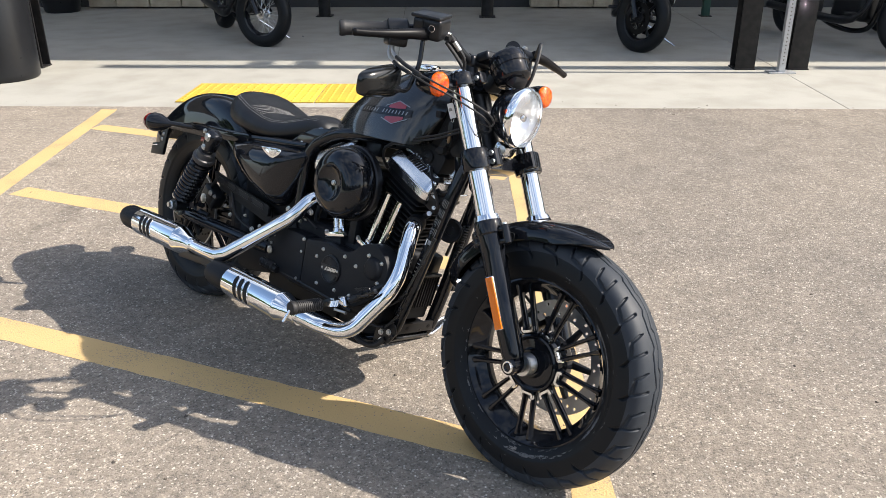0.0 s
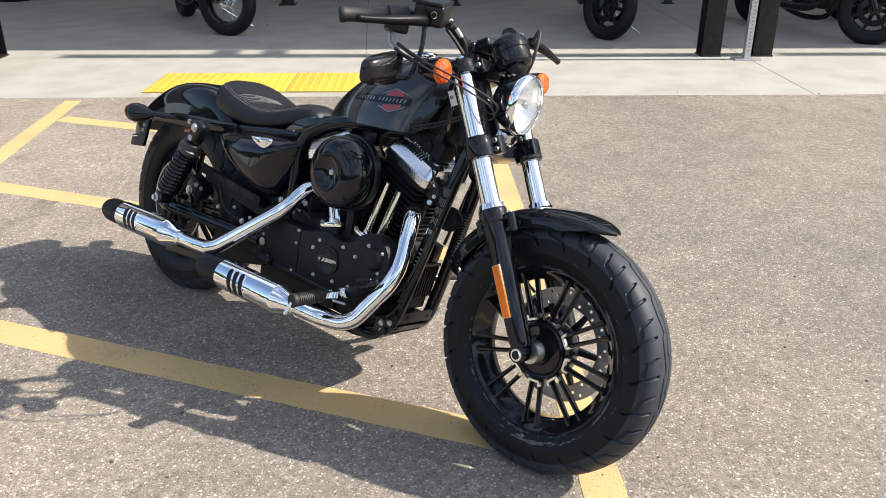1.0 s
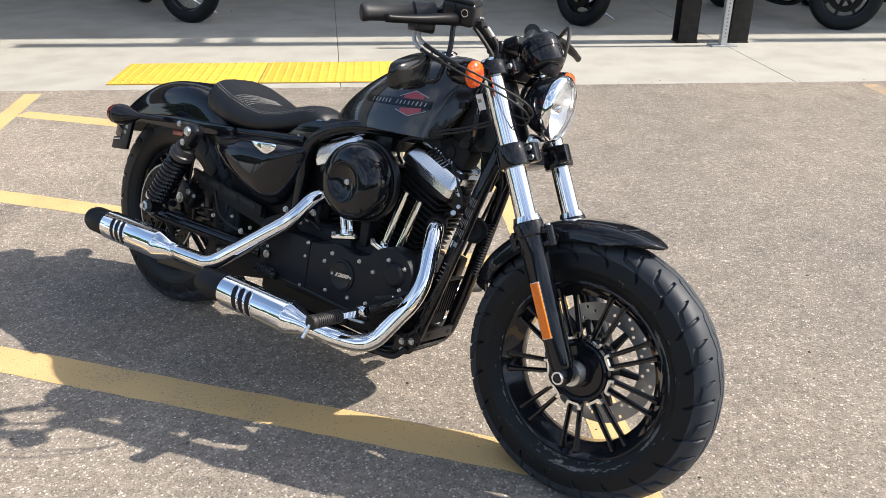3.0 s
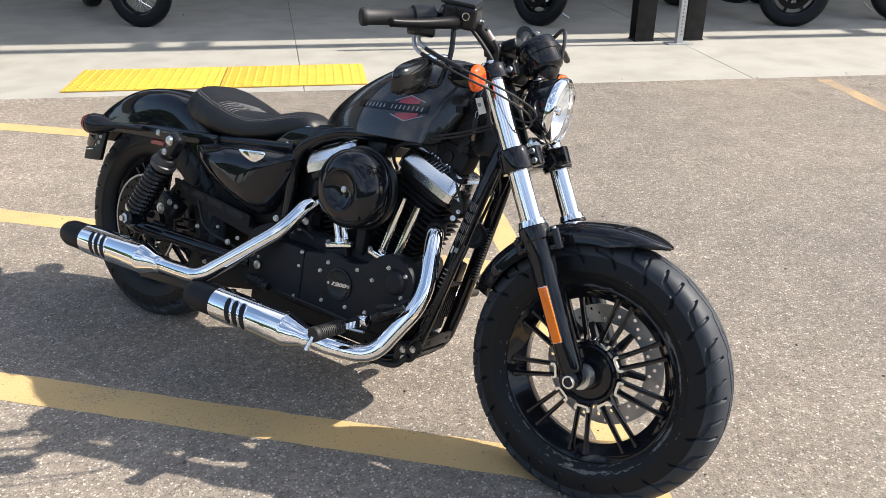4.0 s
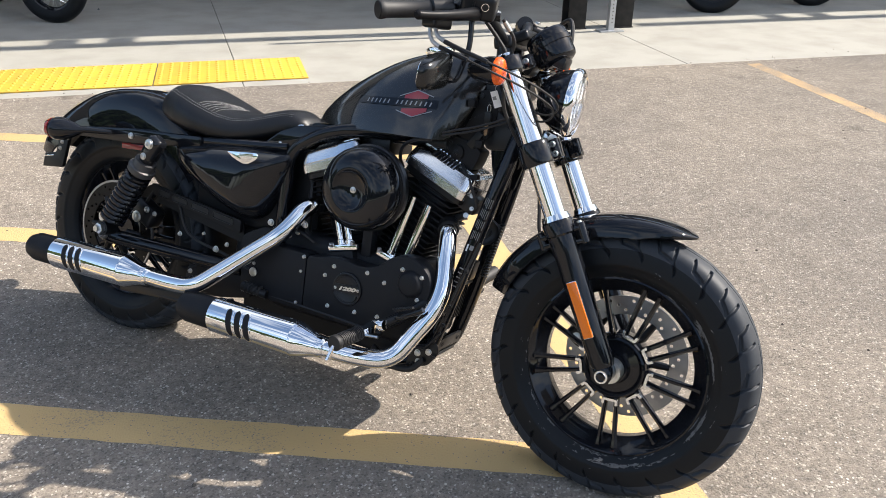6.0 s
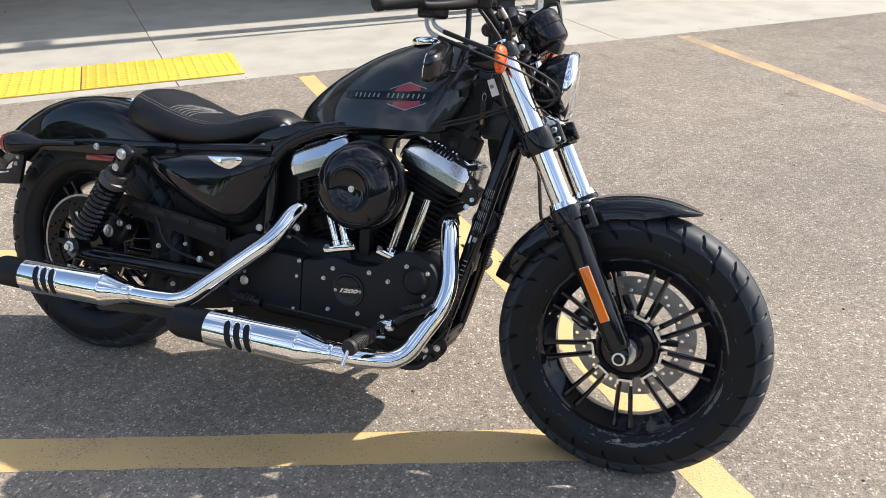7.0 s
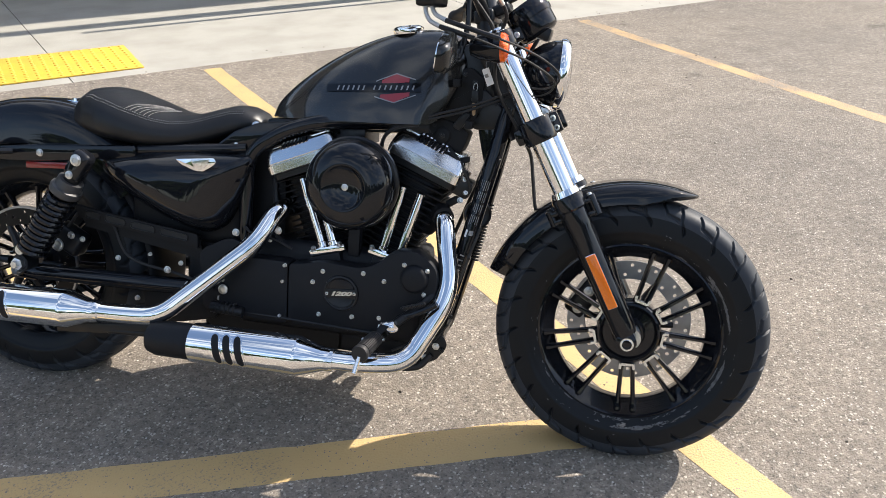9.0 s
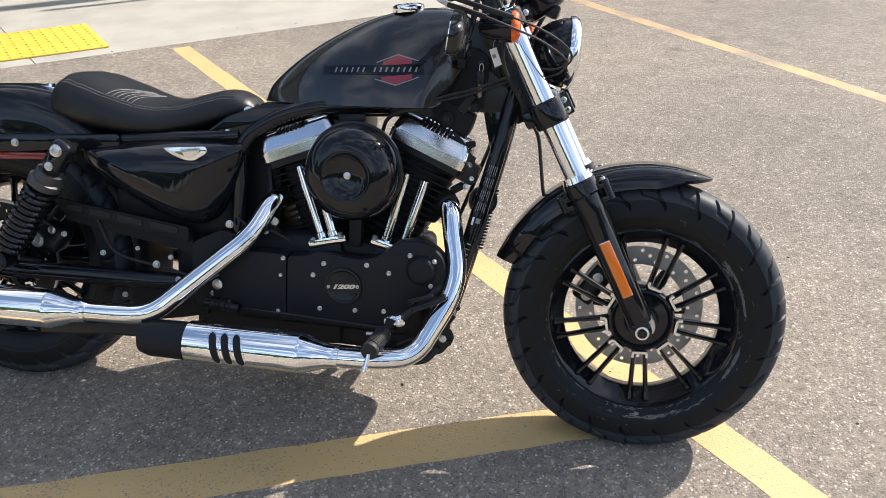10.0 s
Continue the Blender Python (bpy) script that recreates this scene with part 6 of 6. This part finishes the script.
for x0, x1 in ((0.160, 0.200), (0.214, 0.268), (0.284, 0.348), (0.364, 0.436)):
    zz0, zz1 = 0.463 - 0.115 * (x0 - 0.16), 0.463 - 0.115 * (x1 - 0.16)
    o = rounded([(x0, zz0 + 0.006), (x1, zz1 + 0.006), (x1, zz1 - 0.010), (x0, zz0 - 0.010)], 0.007, 4)
    sl = part("slot", plate(o, -0.1292, 0.0008), BELT_BLACK, guard)
    part("slot_rim", tube([(a, -0.1296, b) for a, b in o + o[:1]], 0.0016, 6), SATIN_BLACK, sl)
part("guard_back", plate([(0.13, 0.475), (0.46, 0.432), (0.47, 0.375), (0.15, 0.425)], -0.112, 0.006), DEEP_BLACK, guard)
part("belt", tube(smooth_path([(-0.015, 0.10, HUB + 0.128), (0.25, 0.10, 0.41), (0.55, 0.10, 0.36)]), 0.006, 8), BELT_BLACK, bike)
# dark plate added so sunlit ground doesn't show below the pivot
part("lower_filler", plate(rounded([(0.300, 0.285), (0.500, 0.285), (0.500, 0.228), (0.440, 0.214), (0.372, 0.200), (0.310, 0.202)], 0.010), -0.095, 0.030, 0.004), DEEP_BLACK, bike, "black plate filling the gap below the swing arm pivot")
part("lower_tray", block((0.36, 0.19, 0.085), (0.64, 0, 0.222), None, 0.02), DEEP_BLACK, bike)
part("battery_tray", block((0.10, 0.14, 0.24), (0.605, 0.02, 0.53), None, 0.02), DEEP_BLACK, bike)
# inner brake parts and hoses
rc = part("rear_caliper", block((0.085, 0.05, 0.06), (0.095, -0.10, 0.385), Euler((0, 0.5, 0)), 0.014, segs=3), SATIN_BLACK, bike, "black rear brake caliper")
bolt(rc, (0.075, -0.126, 0.372), (0, -1, 0), 0.014, 0.004)
bolt(rc, (0.115, -0.126, 0.40), (0, -1, 0), 0.008, 0.004)
part("rear_axle_nut", lathe([(0, 0.016), (0.012, 0.016), (0.013, 0.01), (0.02, 0.009)], (-0.015, -0.155, HUB), (0, -1, 0), 6), ZINC, bike, flat=True)
part("axle_plate", block((0.07, 0.012, 0.05), (0.0, -0.150, 0.305), None, 0.006), GLOSS_BLACK, bike)
for pts in ([(0.10, -0.115, 0.42), (0.15, -0.12, 0.47), (0.22, -0.118, 0.45), (0.27, -0.115, 0.36), (0.40, -0.11, 0.33), (0.50, -0.12, 0.31)],
            [(0.625, -0.05, 0.58), (0.64, -0.07, 0.49), (0.66, -0.09, 0.44), (0.73, -0.10, 0.425)]):
    cable(pts, 0.0085 if pts[0][0] > 0.3 else 0.0042, RUBBER_SOFT, bike, "hose")
for i, q in enumerate(((0.375, -0.118, 0.340), (0.30, -0.13, 0.262), (0.56, -0.125, 0.455), (0.43, -0.12, 0.31), (0.665, -0.12, 0.47))):
    bolt(bike, q, (0, -1, 0), 0.0075 if i % 2 == 0 else 0.0055, 0.006, None, "frame_bolt")
part("engine_plate", plate(rounded([(0.47, 0.25), (0.46, 0.40), (0.54, 0.44), (0.60, 0.42), (0.60, 0.25)], 0.02), -0.112, 0.01, 0.002), MATT_BLACK, bike)
part("carburettor", block((0.10, 0.09, 0.08), (0.845, -0.03, 0.61), None, 0.02), SATIN_BLACK, bike)
part("air_bracket", block((0.03, 0.03, 0.10), (0.85, -0.10, 0.475), None, 0.008), MATT_BLACK, bike)
part("engine_valley", block((0.16, 0.13, 0.14), (0.84, 0.02, 0.50), None, 0.02), DEEP_BLACK, bike)
part("tank_rail", block((0.40, 0.10, 0.03), (0.80, 0, 0.722), Euler((0, -0.06, 0)), 0.01), SATIN_BLACK, bike)
part("tank_mount", block((0.064, 0.12, 0.045), (0.818, 0, 0.702), None, 0.006), SATIN_BLACK, bike)

# frame joint below the tank with a bolt, seat bolt
for sgn in (-1, 1):
    bend = part("frame_bend", tube(smooth_path([(0.90, 0.050 * sgn, 0.738), (0.84, 0.072 * sgn, 0.735), (0.78, 0.088 * sgn, 0.732), (0.728, 0.094 * sgn, 0.723), (0.676, 0.097 * sgn, 0.705), (0.636, 0.098 * sgn, 0.684), (0.602, 0.098 * sgn, 0.660), (0.581, 0.098 * sgn, 0.628), (0.575, 0.097 * sgn, 0.58), (0.572, 0.095 * sgn, 0.50), (0.570, 0.093 * sgn, 0.40)], 8), 0.0175, 18), GLOSS_BLACK, bike, "gloss black frame tube bent down behind the tank")
    tri = part("frame_gusset", plate(rounded([(0.490, 0.652), (0.545, 0.694), (0.600, 0.716), (0.690, 0.727), (0.680, 0.706), (0.636, 0.684), (0.596, 0.652), (0.585, 0.622), (0.520, 0.624)], 0.008), 0.094 * sgn, 0.022, 0.005), GLOSS_BLACK, bend)
    bolt(tri, (0.548, 0.100 * sgn, 0.660), (0, sgn, 0), 0.0068, 0.005)
bolt(seat, (0.578, -0.060, 0.706), (0, -1, 0.2), 0.008, 0.008, CHROME)
part("seat_bracket", block((0.06, 0.028, 0.004), (0.062, 0.0, 0.722), Euler((0, 0.08, 0)), 0.001), CHROME, rear_fender)
bolt(rear_fender, (0.050, 0.0, 0.724), (-0.1, 0, 1), 0.011, 0.007, CHROME)

# seat: stitched seam on each flank and pleats across the dip
def seat_top(x, y):
    zb, zt, w = lerp(SB, x), lerp(ST, x), lerp(SW, x)
    zm = zb + (zt - zb) * 0.45
    lo_, hi_ = 0.0, 1.0
    for _ in range(30):
        mid = (lo_ + hi_) / 2
        if w * (1 - mid * mid) ** 0.30 * (1 - 0.16 * mid) > abs(y):
            lo_ = mid
        else:
            hi_ = mid
    return zm + (zt - zm) * lo_ ** 0.75


SEAM = [(0.085, 0.62), (0.12, 0.72), (0.18, 0.80), (0.25, 0.82), (0.33, 0.82), (0.42, 0.82), (0.50, 0.80), (0.545, 0.76)]
for sgn in (-1, 1):
    for row in (0.0, 0.006):
        bmx = bmesh.new()
        for i in range(84):
            x0 = 0.090 + 0.0054 * i
            q = []
            for x in (x0, x0 + 0.0032):
                y = lerp(SW, x) * lerp(SEAM, x) + row
                q.append((x, sgn * y, seat_top(x, y) + 0.0008))
            tube(q, 0.0007, 4, bm=bmx)
        tagged(part("seam", bmx, THREAD, seat, "double row of grey stitching"), kind="stuff")
    bmx = bmesh.new()
for i in range(6):
    pts = []
    for k in range(33):
        y = -0.118 + 0.122 * k / 32
        x = 0.238 + 0.0125 * i + (0.078 - 0.007 * i) * (k / 32) ** 0.8 + 0.016 * (1 - k / 32) ** 6
        w = lerp(SW, x) * lerp(SEAM, x) - 0.004
        y = max(y, -w)
        pts.append((x, y, seat_top(x, y) + 0.0003))
    part("pleat_seam", tube(pts, 0.0010, 5), LEATHER, seat)
    # pale line painted along each pleat for its sunlit ridge
    part("pleat_lit_ridge", tube([(q[0] + 0.0024, q[1], seat_top(q[0] + 0.0024, q[1]) + 0.0004) for q in pts], 0.0006, 5), THREAD, seat)

# winged badge on the side cover
def wing(sc_, y):
    c = (0.478, 0.614)
    o = [(0.422, 0.622), (0.520, 0.632), (0.527, 0.624), (0.522, 0.616), (0.508, 0.607), (0.494, 0.599), (0.478, 0.598), (0.462, 0.602), (0.44, 0.610)]
    return plate(rounded([(c[0] + (a - c[0]) * sc_, c[1] + (b - c[1]) * sc_) for a, b in o], 0.004), y, 0.004, 0.0012)


bd = part("badge", wing(1.0, -0.1600), CHROME, side, "chrome winged badge")
bd.rotation_euler = (0.0, 0.0, 0.0)
part("badge_shield", plate(rounded([(0.462, 0.625), (0.512, 0.630), (0.500, 0.608), (0.488, 0.602), (0.474, 0.606)], 0.006), -0.1628, 0.003, 0.001), POLISHED, bd)

# ragged chalky scuffs along the tyre bead
SP = sorted((r, y) for y, r in side_profile(0.312, 0.062, 0.205))
bmx = bmesh.new()
NA, NR = 1500, 36
for i in range(NA):
    a = math.tau * i / NA
    ca, sa = math.cos(a), math.sin(a)
    big = noise.noise(Vector((ca * 2.6, sa * 2.6, 3.0)))
    for j in range(NR):
        r0 = 0.2085 + 0.00110 * j
        smear = noise.noise(Vector((a * 5.0, j * 0.16, 1.0))) + 0.55 * noise.noise(Vector((a * 19.0, j * 0.42, 5.0))) + 0.35 * noise.noise(Vector((a * 60.0, j * 0.9, 9.0)))
        foot = math.exp(-((a - 5.05) / 0.42) ** 2) * math.exp(-((j - 15) / 9.0) ** 2)
        cheek = math.exp(-((a - 5.95) / 0.30) ** 2) * math.exp(-((j - 7) / 6.0) ** 2)
        crest = math.exp(-((a - 0.55) / 0.45) ** 2) * math.exp(-((j - 8) / 6.0) ** 2)
        bead = 0.30 * math.exp(-(j / 2.2) ** 2)
        if 0.62 * foot + 0.52 * cheek + 0.48 * crest + bead + 0.15 * big + 0.55 * smear > 0.45:
            q = []
            for aa, rr in ((a, r0), (a + math.tau / NA, r0), (a + math.tau / NA, r0 + 0.00110), (a, r0 + 0.00110)):
                q.append(bmx.verts.new((FRONT + rr * math.cos(aa), -lerp(SP, rr) - 0.0007, HUB + rr * math.sin(aa))))
            bmx.faces.new(q)
tagged(part("scuff", bmx, SCUFF, front_wheel), kind="stuff")

# small hardware: fasteners, clips and wires that crowd the engine bay
rng = random.Random(33)
for x, z in ((0.556, 0.372), (0.575, 0.285), (0.690, 0.275), (0.545, 0.345), (0.700, 0.398)):
    bolt(bike, (x, -0.1585, z), (0, -1, 0), 0.0045, 0.004, None, "cover_bolt")
for x, y, z in ((0.18, -0.128, 0.30), (0.26, -0.126, 0.30), (0.395, -0.118, 0.30), (0.33, -0.12, 0.375), (0.41, -0.115, 0.36), (0.15, -0.13, 0.395), (0.24, -0.118, 0.355), (0.50, -0.118, 0.36), (0.515, -0.118, 0.285), (0.62, -0.12, 0.432), (0.645, -0.12, 0.445), (0.595, -0.12, 0.44)):
    bolt(bike, (x, y, z), (0, -1, 0), rng.uniform(0.0035, 0.006), 0.005, None, "frame_bolt")
for pts in (
            [(0.58, -0.12, 0.47), (0.61, -0.13, 0.455), (0.655, -0.125, 0.45), (0.70, -0.12, 0.43)],
            [(1.02, -0.14, 0.255), (1.05, -0.13, 0.30), (1.085, -0.11, 0.34), (1.11, -0.095, 0.42), (1.14, -0.08, 0.52)],
            [(0.96, -0.13, 0.215), (1.0, -0.125, 0.235), (1.05, -0.12, 0.245), (1.085, -0.11, 0.29)]):
    cable(pts, 0.0034, RUBBER_SOFT, bike, "wire")
for x, y, z in ((0.64, -0.128, 0.452), (1.085, -0.112, 0.34), (1.12, -0.09, 0.45), (1.05, -0.122, 0.245)):
    part("wire_clip", lathe([(-0.003, 0.004), (-0.003, 0.0065), (0.003, 0.0065), (0.003, 0.004)], (x, y, z), (1, 0, 0.2), 10), SATIN_BLACK, bike)
for x, z in ((1.045, 0.205), (1.075, 0.225), (1.02, 0.190), (1.07, 0.265), (1.09, 0.31), (1.10, 0.36)):
    bolt(bike, (x, -0.112, z), (0.3, -1, 0), 0.005, 0.005, SATIN_BLACK, "frame_bolt")
part("sensor_box", block((0.035, 0.03, 0.05), (1.095, -0.02, 0.44), Euler((0, 0.2, 0)), 0.005), SATIN_BLACK, bike)
part("drain_hose", tube(smooth_path([(0.90, -0.10, 0.20), (0.96, -0.12, 0.175), (1.02, -0.12, 0.18), (1.05, -0.11, 0.21)]), 0.008, 10), RUBBER_SOFT, bike)
# ---- parked motorcycles under the roof ----
def parked_bike(m, label, spoked, disc, stand_side, tint, steer=38):
    """A motorcycle seen from its front: wheels, fork, engine, tank, seat, stand; x forward from the rear wheel."""
    k = root("parked_motorcycle", m, label, "motorcycle", "parked motorcycles")
    hub = 0.32
    for nm, x, half in (("front_wheel", 1.5, 0.062), ("rear_wheel", 0.0, 0.078)):
        w = part(nm, lathe([(-0.035, 0.20), (-0.04, 0.215), (0.04, 0.215), (0.035, 0.20), (0.01, 0.185), (-0.01, 0.185)], (x, 0, hub), (0, 1, 0), 48, closed=True), SATIN_BLACK if not spoked else GLOSS_BLACK, k)
        prof = []
        for i in range(15):
            a = math.pi * i / 14
            prof.append((-half * math.cos(a), 0.255 + 0.065 * math.sin(a) ** 0.7))
        prof += [(half * 0.7, 0.212), (-half * 0.7, 0.212)]
        part("tyre", lathe(prof, (x, 0, hub), (0, 1, 0), 64, closed=True), RUBBER, w, "black tyre")
        part("hub", lathe([(-0.068, 0.012), (-0.066, 0.026), (-0.055, 0.030), (-0.052, 0.050), (-0.040, 0.052), (-0.034, 0.036), (0.034, 0.036), (0.040, 0.052), (0.052, 0.050), (0.055, 0.030), (0.066, 0.026), (0.068, 0.012)], (x, 0, hub), (0, 1, 0), 24), POLISHED if spoked else SATIN_BLACK, w)
        if spoked:
            for i in range(36):
                a, s = math.tau * i / 36, (1 if i % 2 else -1)
                b = a + (0.32 if i % 4 < 2 else -0.32)
                part("spoke", tube([(x + 0.042 * math.cos(a), 0.05 * s, hub + 0.042 * math.sin(a)), (x + 0.195 * math.cos(b), 0.0, hub + 0.195 * math.sin(b))], 0.0017, 5), ZINC, w)
        else:
            for i in range(7):
                a = math.tau * i / 7
                part("spoke", tube([(x + 0.03 * math.cos(a), 0, hub + 0.03 * math.sin(a)), (x + 0.2 * math.cos(a), 0, hub + 0.2 * math.sin(a))], [0.020, 0.013], 8), SATIN_BLACK, w)
        if disc:
            for s in (-1, 1):
                d = part("brake_disc", lathe([(-0.003, 0.10), (-0.003, 0.15), (0.003, 0.15), (0.003, 0.10)], (x, 0.07 * s, hub), (0, 1, 0), 40, closed=True), DISC_STEEL, w)
    for s in (-1, 1):
        part("fork_leg", tube([(1.5, 0.10 * s, hub), (1.33, 0.10 * s, 0.62), (1.17, 0.10 * s, 0.95)], [0.03, 0.03, 0.026], 14), GLOSS_BLACK, k)
        part("caliper", block((0.09, 0.04, 0.05), (1.40, 0.075 * s, 0.36), Euler((0, -1.0, 0)), 0.01), SATIN_BLACK, k)
    part("front_fender", arch(1.5, hub, [(50, 0.345), (150, 0.345)], 0.075, 0.04, 55, 150, 20), tint, k)
    part("rear_fender", arch(0.0, hub, [(30, 0.37), (160, 0.39)], 0.095, 0.06, 35, 160, 20), tint, k)
    part("engine", block((0.42, 0.26, 0.34), (0.80, 0, 0.42), None, 0.06, segs=3), SATIN_BLACK, k, "black engine")
    for a, b in (((0.74, 0, 0.5), (0.66, 0, 0.68)), ((0.88, 0, 0.5), (0.97, 0, 0.68))):
        part("cylinder", tube([a, b], 0.07, 16), SATIN_BLACK, k)
    part("fuel_tank", skin([[(x, w * math.cos(math.tau * i / 20), 0.86 + h * math.sin(math.tau * i / 20)) for i in range(20)] for x, w, h in ((0.55, 0.03, 0.03), (0.65, 0.11, 0.07), (0.85, 0.15, 0.10), (1.02, 0.13, 0.10), (1.10, 0.06, 0.05))]), tint, k)
    part("seat", skin([[(x, w * math.cos(math.tau * i / 16), z + h * math.sin(math.tau * i / 16)) for i in range(16)] for x, w, z, h in ((-0.1, 0.06, 0.76, 0.03), (0.1, 0.13, 0.77, 0.05), (0.35, 0.13, 0.74, 0.05), (0.55, 0.07, 0.78, 0.04))]), LEATHER, k)
    part("frame", tube(smooth_path([(1.15, 0, 0.88), (1.08, 0, 0.5), (1.0, 0, 0.2), (0.6, 0, 0.17), (0.1, 0, 0.33)]), 0.025, 12), GLOSS_BLACK, k)
    part("exhaust", tube(smooth_path([(1.0, -0.08, 0.6), (1.08, -0.16, 0.4), (0.9, -0.2, 0.25), (0.3, -0.2, 0.26), (-0.2, -0.2, 0.28)]), [0.022] * 14 + [0.04] * 19, 14), SATIN_BLACK, k)
    part("handlebar", tube(smooth_path([(0.98, -0.38, 1.08), (1.08, -0.2, 1.1), (1.14, 0, 1.0), (1.08, 0.2, 1.1), (0.98, 0.38, 1.08)]), 0.0127, 10), SATIN_BLACK, k)
    part("headlight", lathe([(-0.10, 0.02), (-0.06, 0.07), (0, 0.085), (0.02, 0.08), (0.025, 0.01)], (1.28, 0, 0.90), (1, 0, 0), 28), GLOSS_BLACK, k)
    part("side_stand", tube(smooth_path([(1.00, 0.12 * stand_side, 0.22), (1.05, 0.36 * stand_side, 0.10), (1.08, 0.54 * stand_side, 0.035), (1.09, 0.60 * stand_side, 0.09)]), 0.009, 8), POLISHED, k, "bright side stand")
    part("foot_peg", tube([(0.95, -0.14, 0.32), (0.94, -0.28, 0.31)], 0.017, 12), RUBBER_SOFT, k)
    part("foot_peg", tube([(0.95, 0.14, 0.32), (0.94, 0.28, 0.31)], 0.017, 12), RUBBER_SOFT, k)
    # steering locked over to its left
    turn = Matrix.Translation((1.42, 0, 0)) @ Matrix.Rotation(radians(steer), 4, "Z") @ Matrix.Translation((-1.42, 0, 0))
    for o in k.children:
        if o.name.split(".")[0] in ("front_wheel", "fork_leg", "caliper", "front_fender", "handlebar", "headlight"):
            o.matrix_basis = turn
    return k


def stood(x, y, yaw, lean):
    """Front wheel's foot at (x, y)."""
    m = Matrix.Translation((x, y, TOP)) @ Matrix.Rotation(radians(yaw), 4, "Z") @ Matrix.Rotation(radians(-lean), 4, "X")
    return m @ Matrix.Translation((-1.5, 0, 0))


parked_bike(stood(-2.09, 8.34, -62, 8), "black parked motorcycle with wire-spoked wheels and bright hubs", True, False, 1, GLOSS_BLACK)
second = parked_bike(stood(1.565, 8.10, -100, 9), "black parked motorcycle with cast wheels on its side stand", False, True, 1, GLOSS_BLACK, 44)
bag = part("saddlebag", block((0.42, 0.16, 0.34), (0.85, 0.26, 0.62), Euler((0, 0.3, 0)), 0.05, segs=4), GLOSS_BLACK, second, "black saddlebag with a pale edge")
part("edge_strip", tube(smooth_path([(1.07, 0.335, 0.72), (1.05, 0.345, 0.56), (0.96, 0.335, 0.45)]), 0.008, 8), WHITE_PRINT, bag)
parked_bike(stood(3.99, 7.75, -70, 8), "black parked touring motorcycle with wide cast wheels", False, True, 1, GLOSS_BLACK, 44)
parked_bike(stood(5.31, 7.95, -58, 8), "dark parked motorcycle with cast wheels and bright spokes", False, True, 1, TANK_PAINT)

# line of trees far behind, across the car park
def tree(x, y, h, seedv):
    rng = random.Random(seedv)
    t = root("tree", pose(x, y, 0), "broad leafy tree at the far edge of the car park", "tree", "far trees")
    part("trunk", tube(smooth_path([(0, 0, 0), (0.1, 0.05, h * 0.25), (-0.05, 0.1, h * 0.5), (0.05, 0, h * 0.75)]), [0.28, 0.24, 0.2, 0.16, 0.12, 0.08], 8), material("bark", (0.09, 0.07, 0.05), 0.9) if seedv == 0 else bpy.data.materials["bark"], t)
    verts, faces = [], []
    for i in range(1500):
        a, r = rng.uniform(0, math.tau), rng.random() ** 0.5
        z = h * (0.28 + 0.72 * rng.random())
        rr = h * 0.36 * r * math.sin(math.pi * min(1, max(0.08, (z / h - 0.2) / 0.85))) ** 0.6 * (0.75 + 0.35 * math.sin(3 * a + seedv) * math.sin(z))
        c = Vector((rr * math.cos(a), rr * math.sin(a), z))
        s = rng.uniform(0.3, 0.65)
        u = Vector((rng.gauss(0, 1), rng.gauss(0, 1), rng.gauss(0, 1))).normalized()
        v = u.orthogonal().normalized() * s
        w = u.cross(v)
        n0 = len(verts)
        verts += [c + v, c + w, c - v, c - w]
        faces.append((n0, n0 + 1, n0 + 2, n0 + 3))
    me = bpy.data.meshes.new("crown")
    me.from_pydata(verts, [], faces)
    me.materials.append(LEAF)
    o = new("crown", me)
    o.parent = t
    tagged(o, kind="stuff")


for i in range(26):
    rng = random.Random(40 + i)
    a = math.radians(172 + i * 5.6)
    d = rng.uniform(34, 42)
    tree(d * math.cos(a), d * math.sin(a), rng.uniform(6.5, 10.5), i)
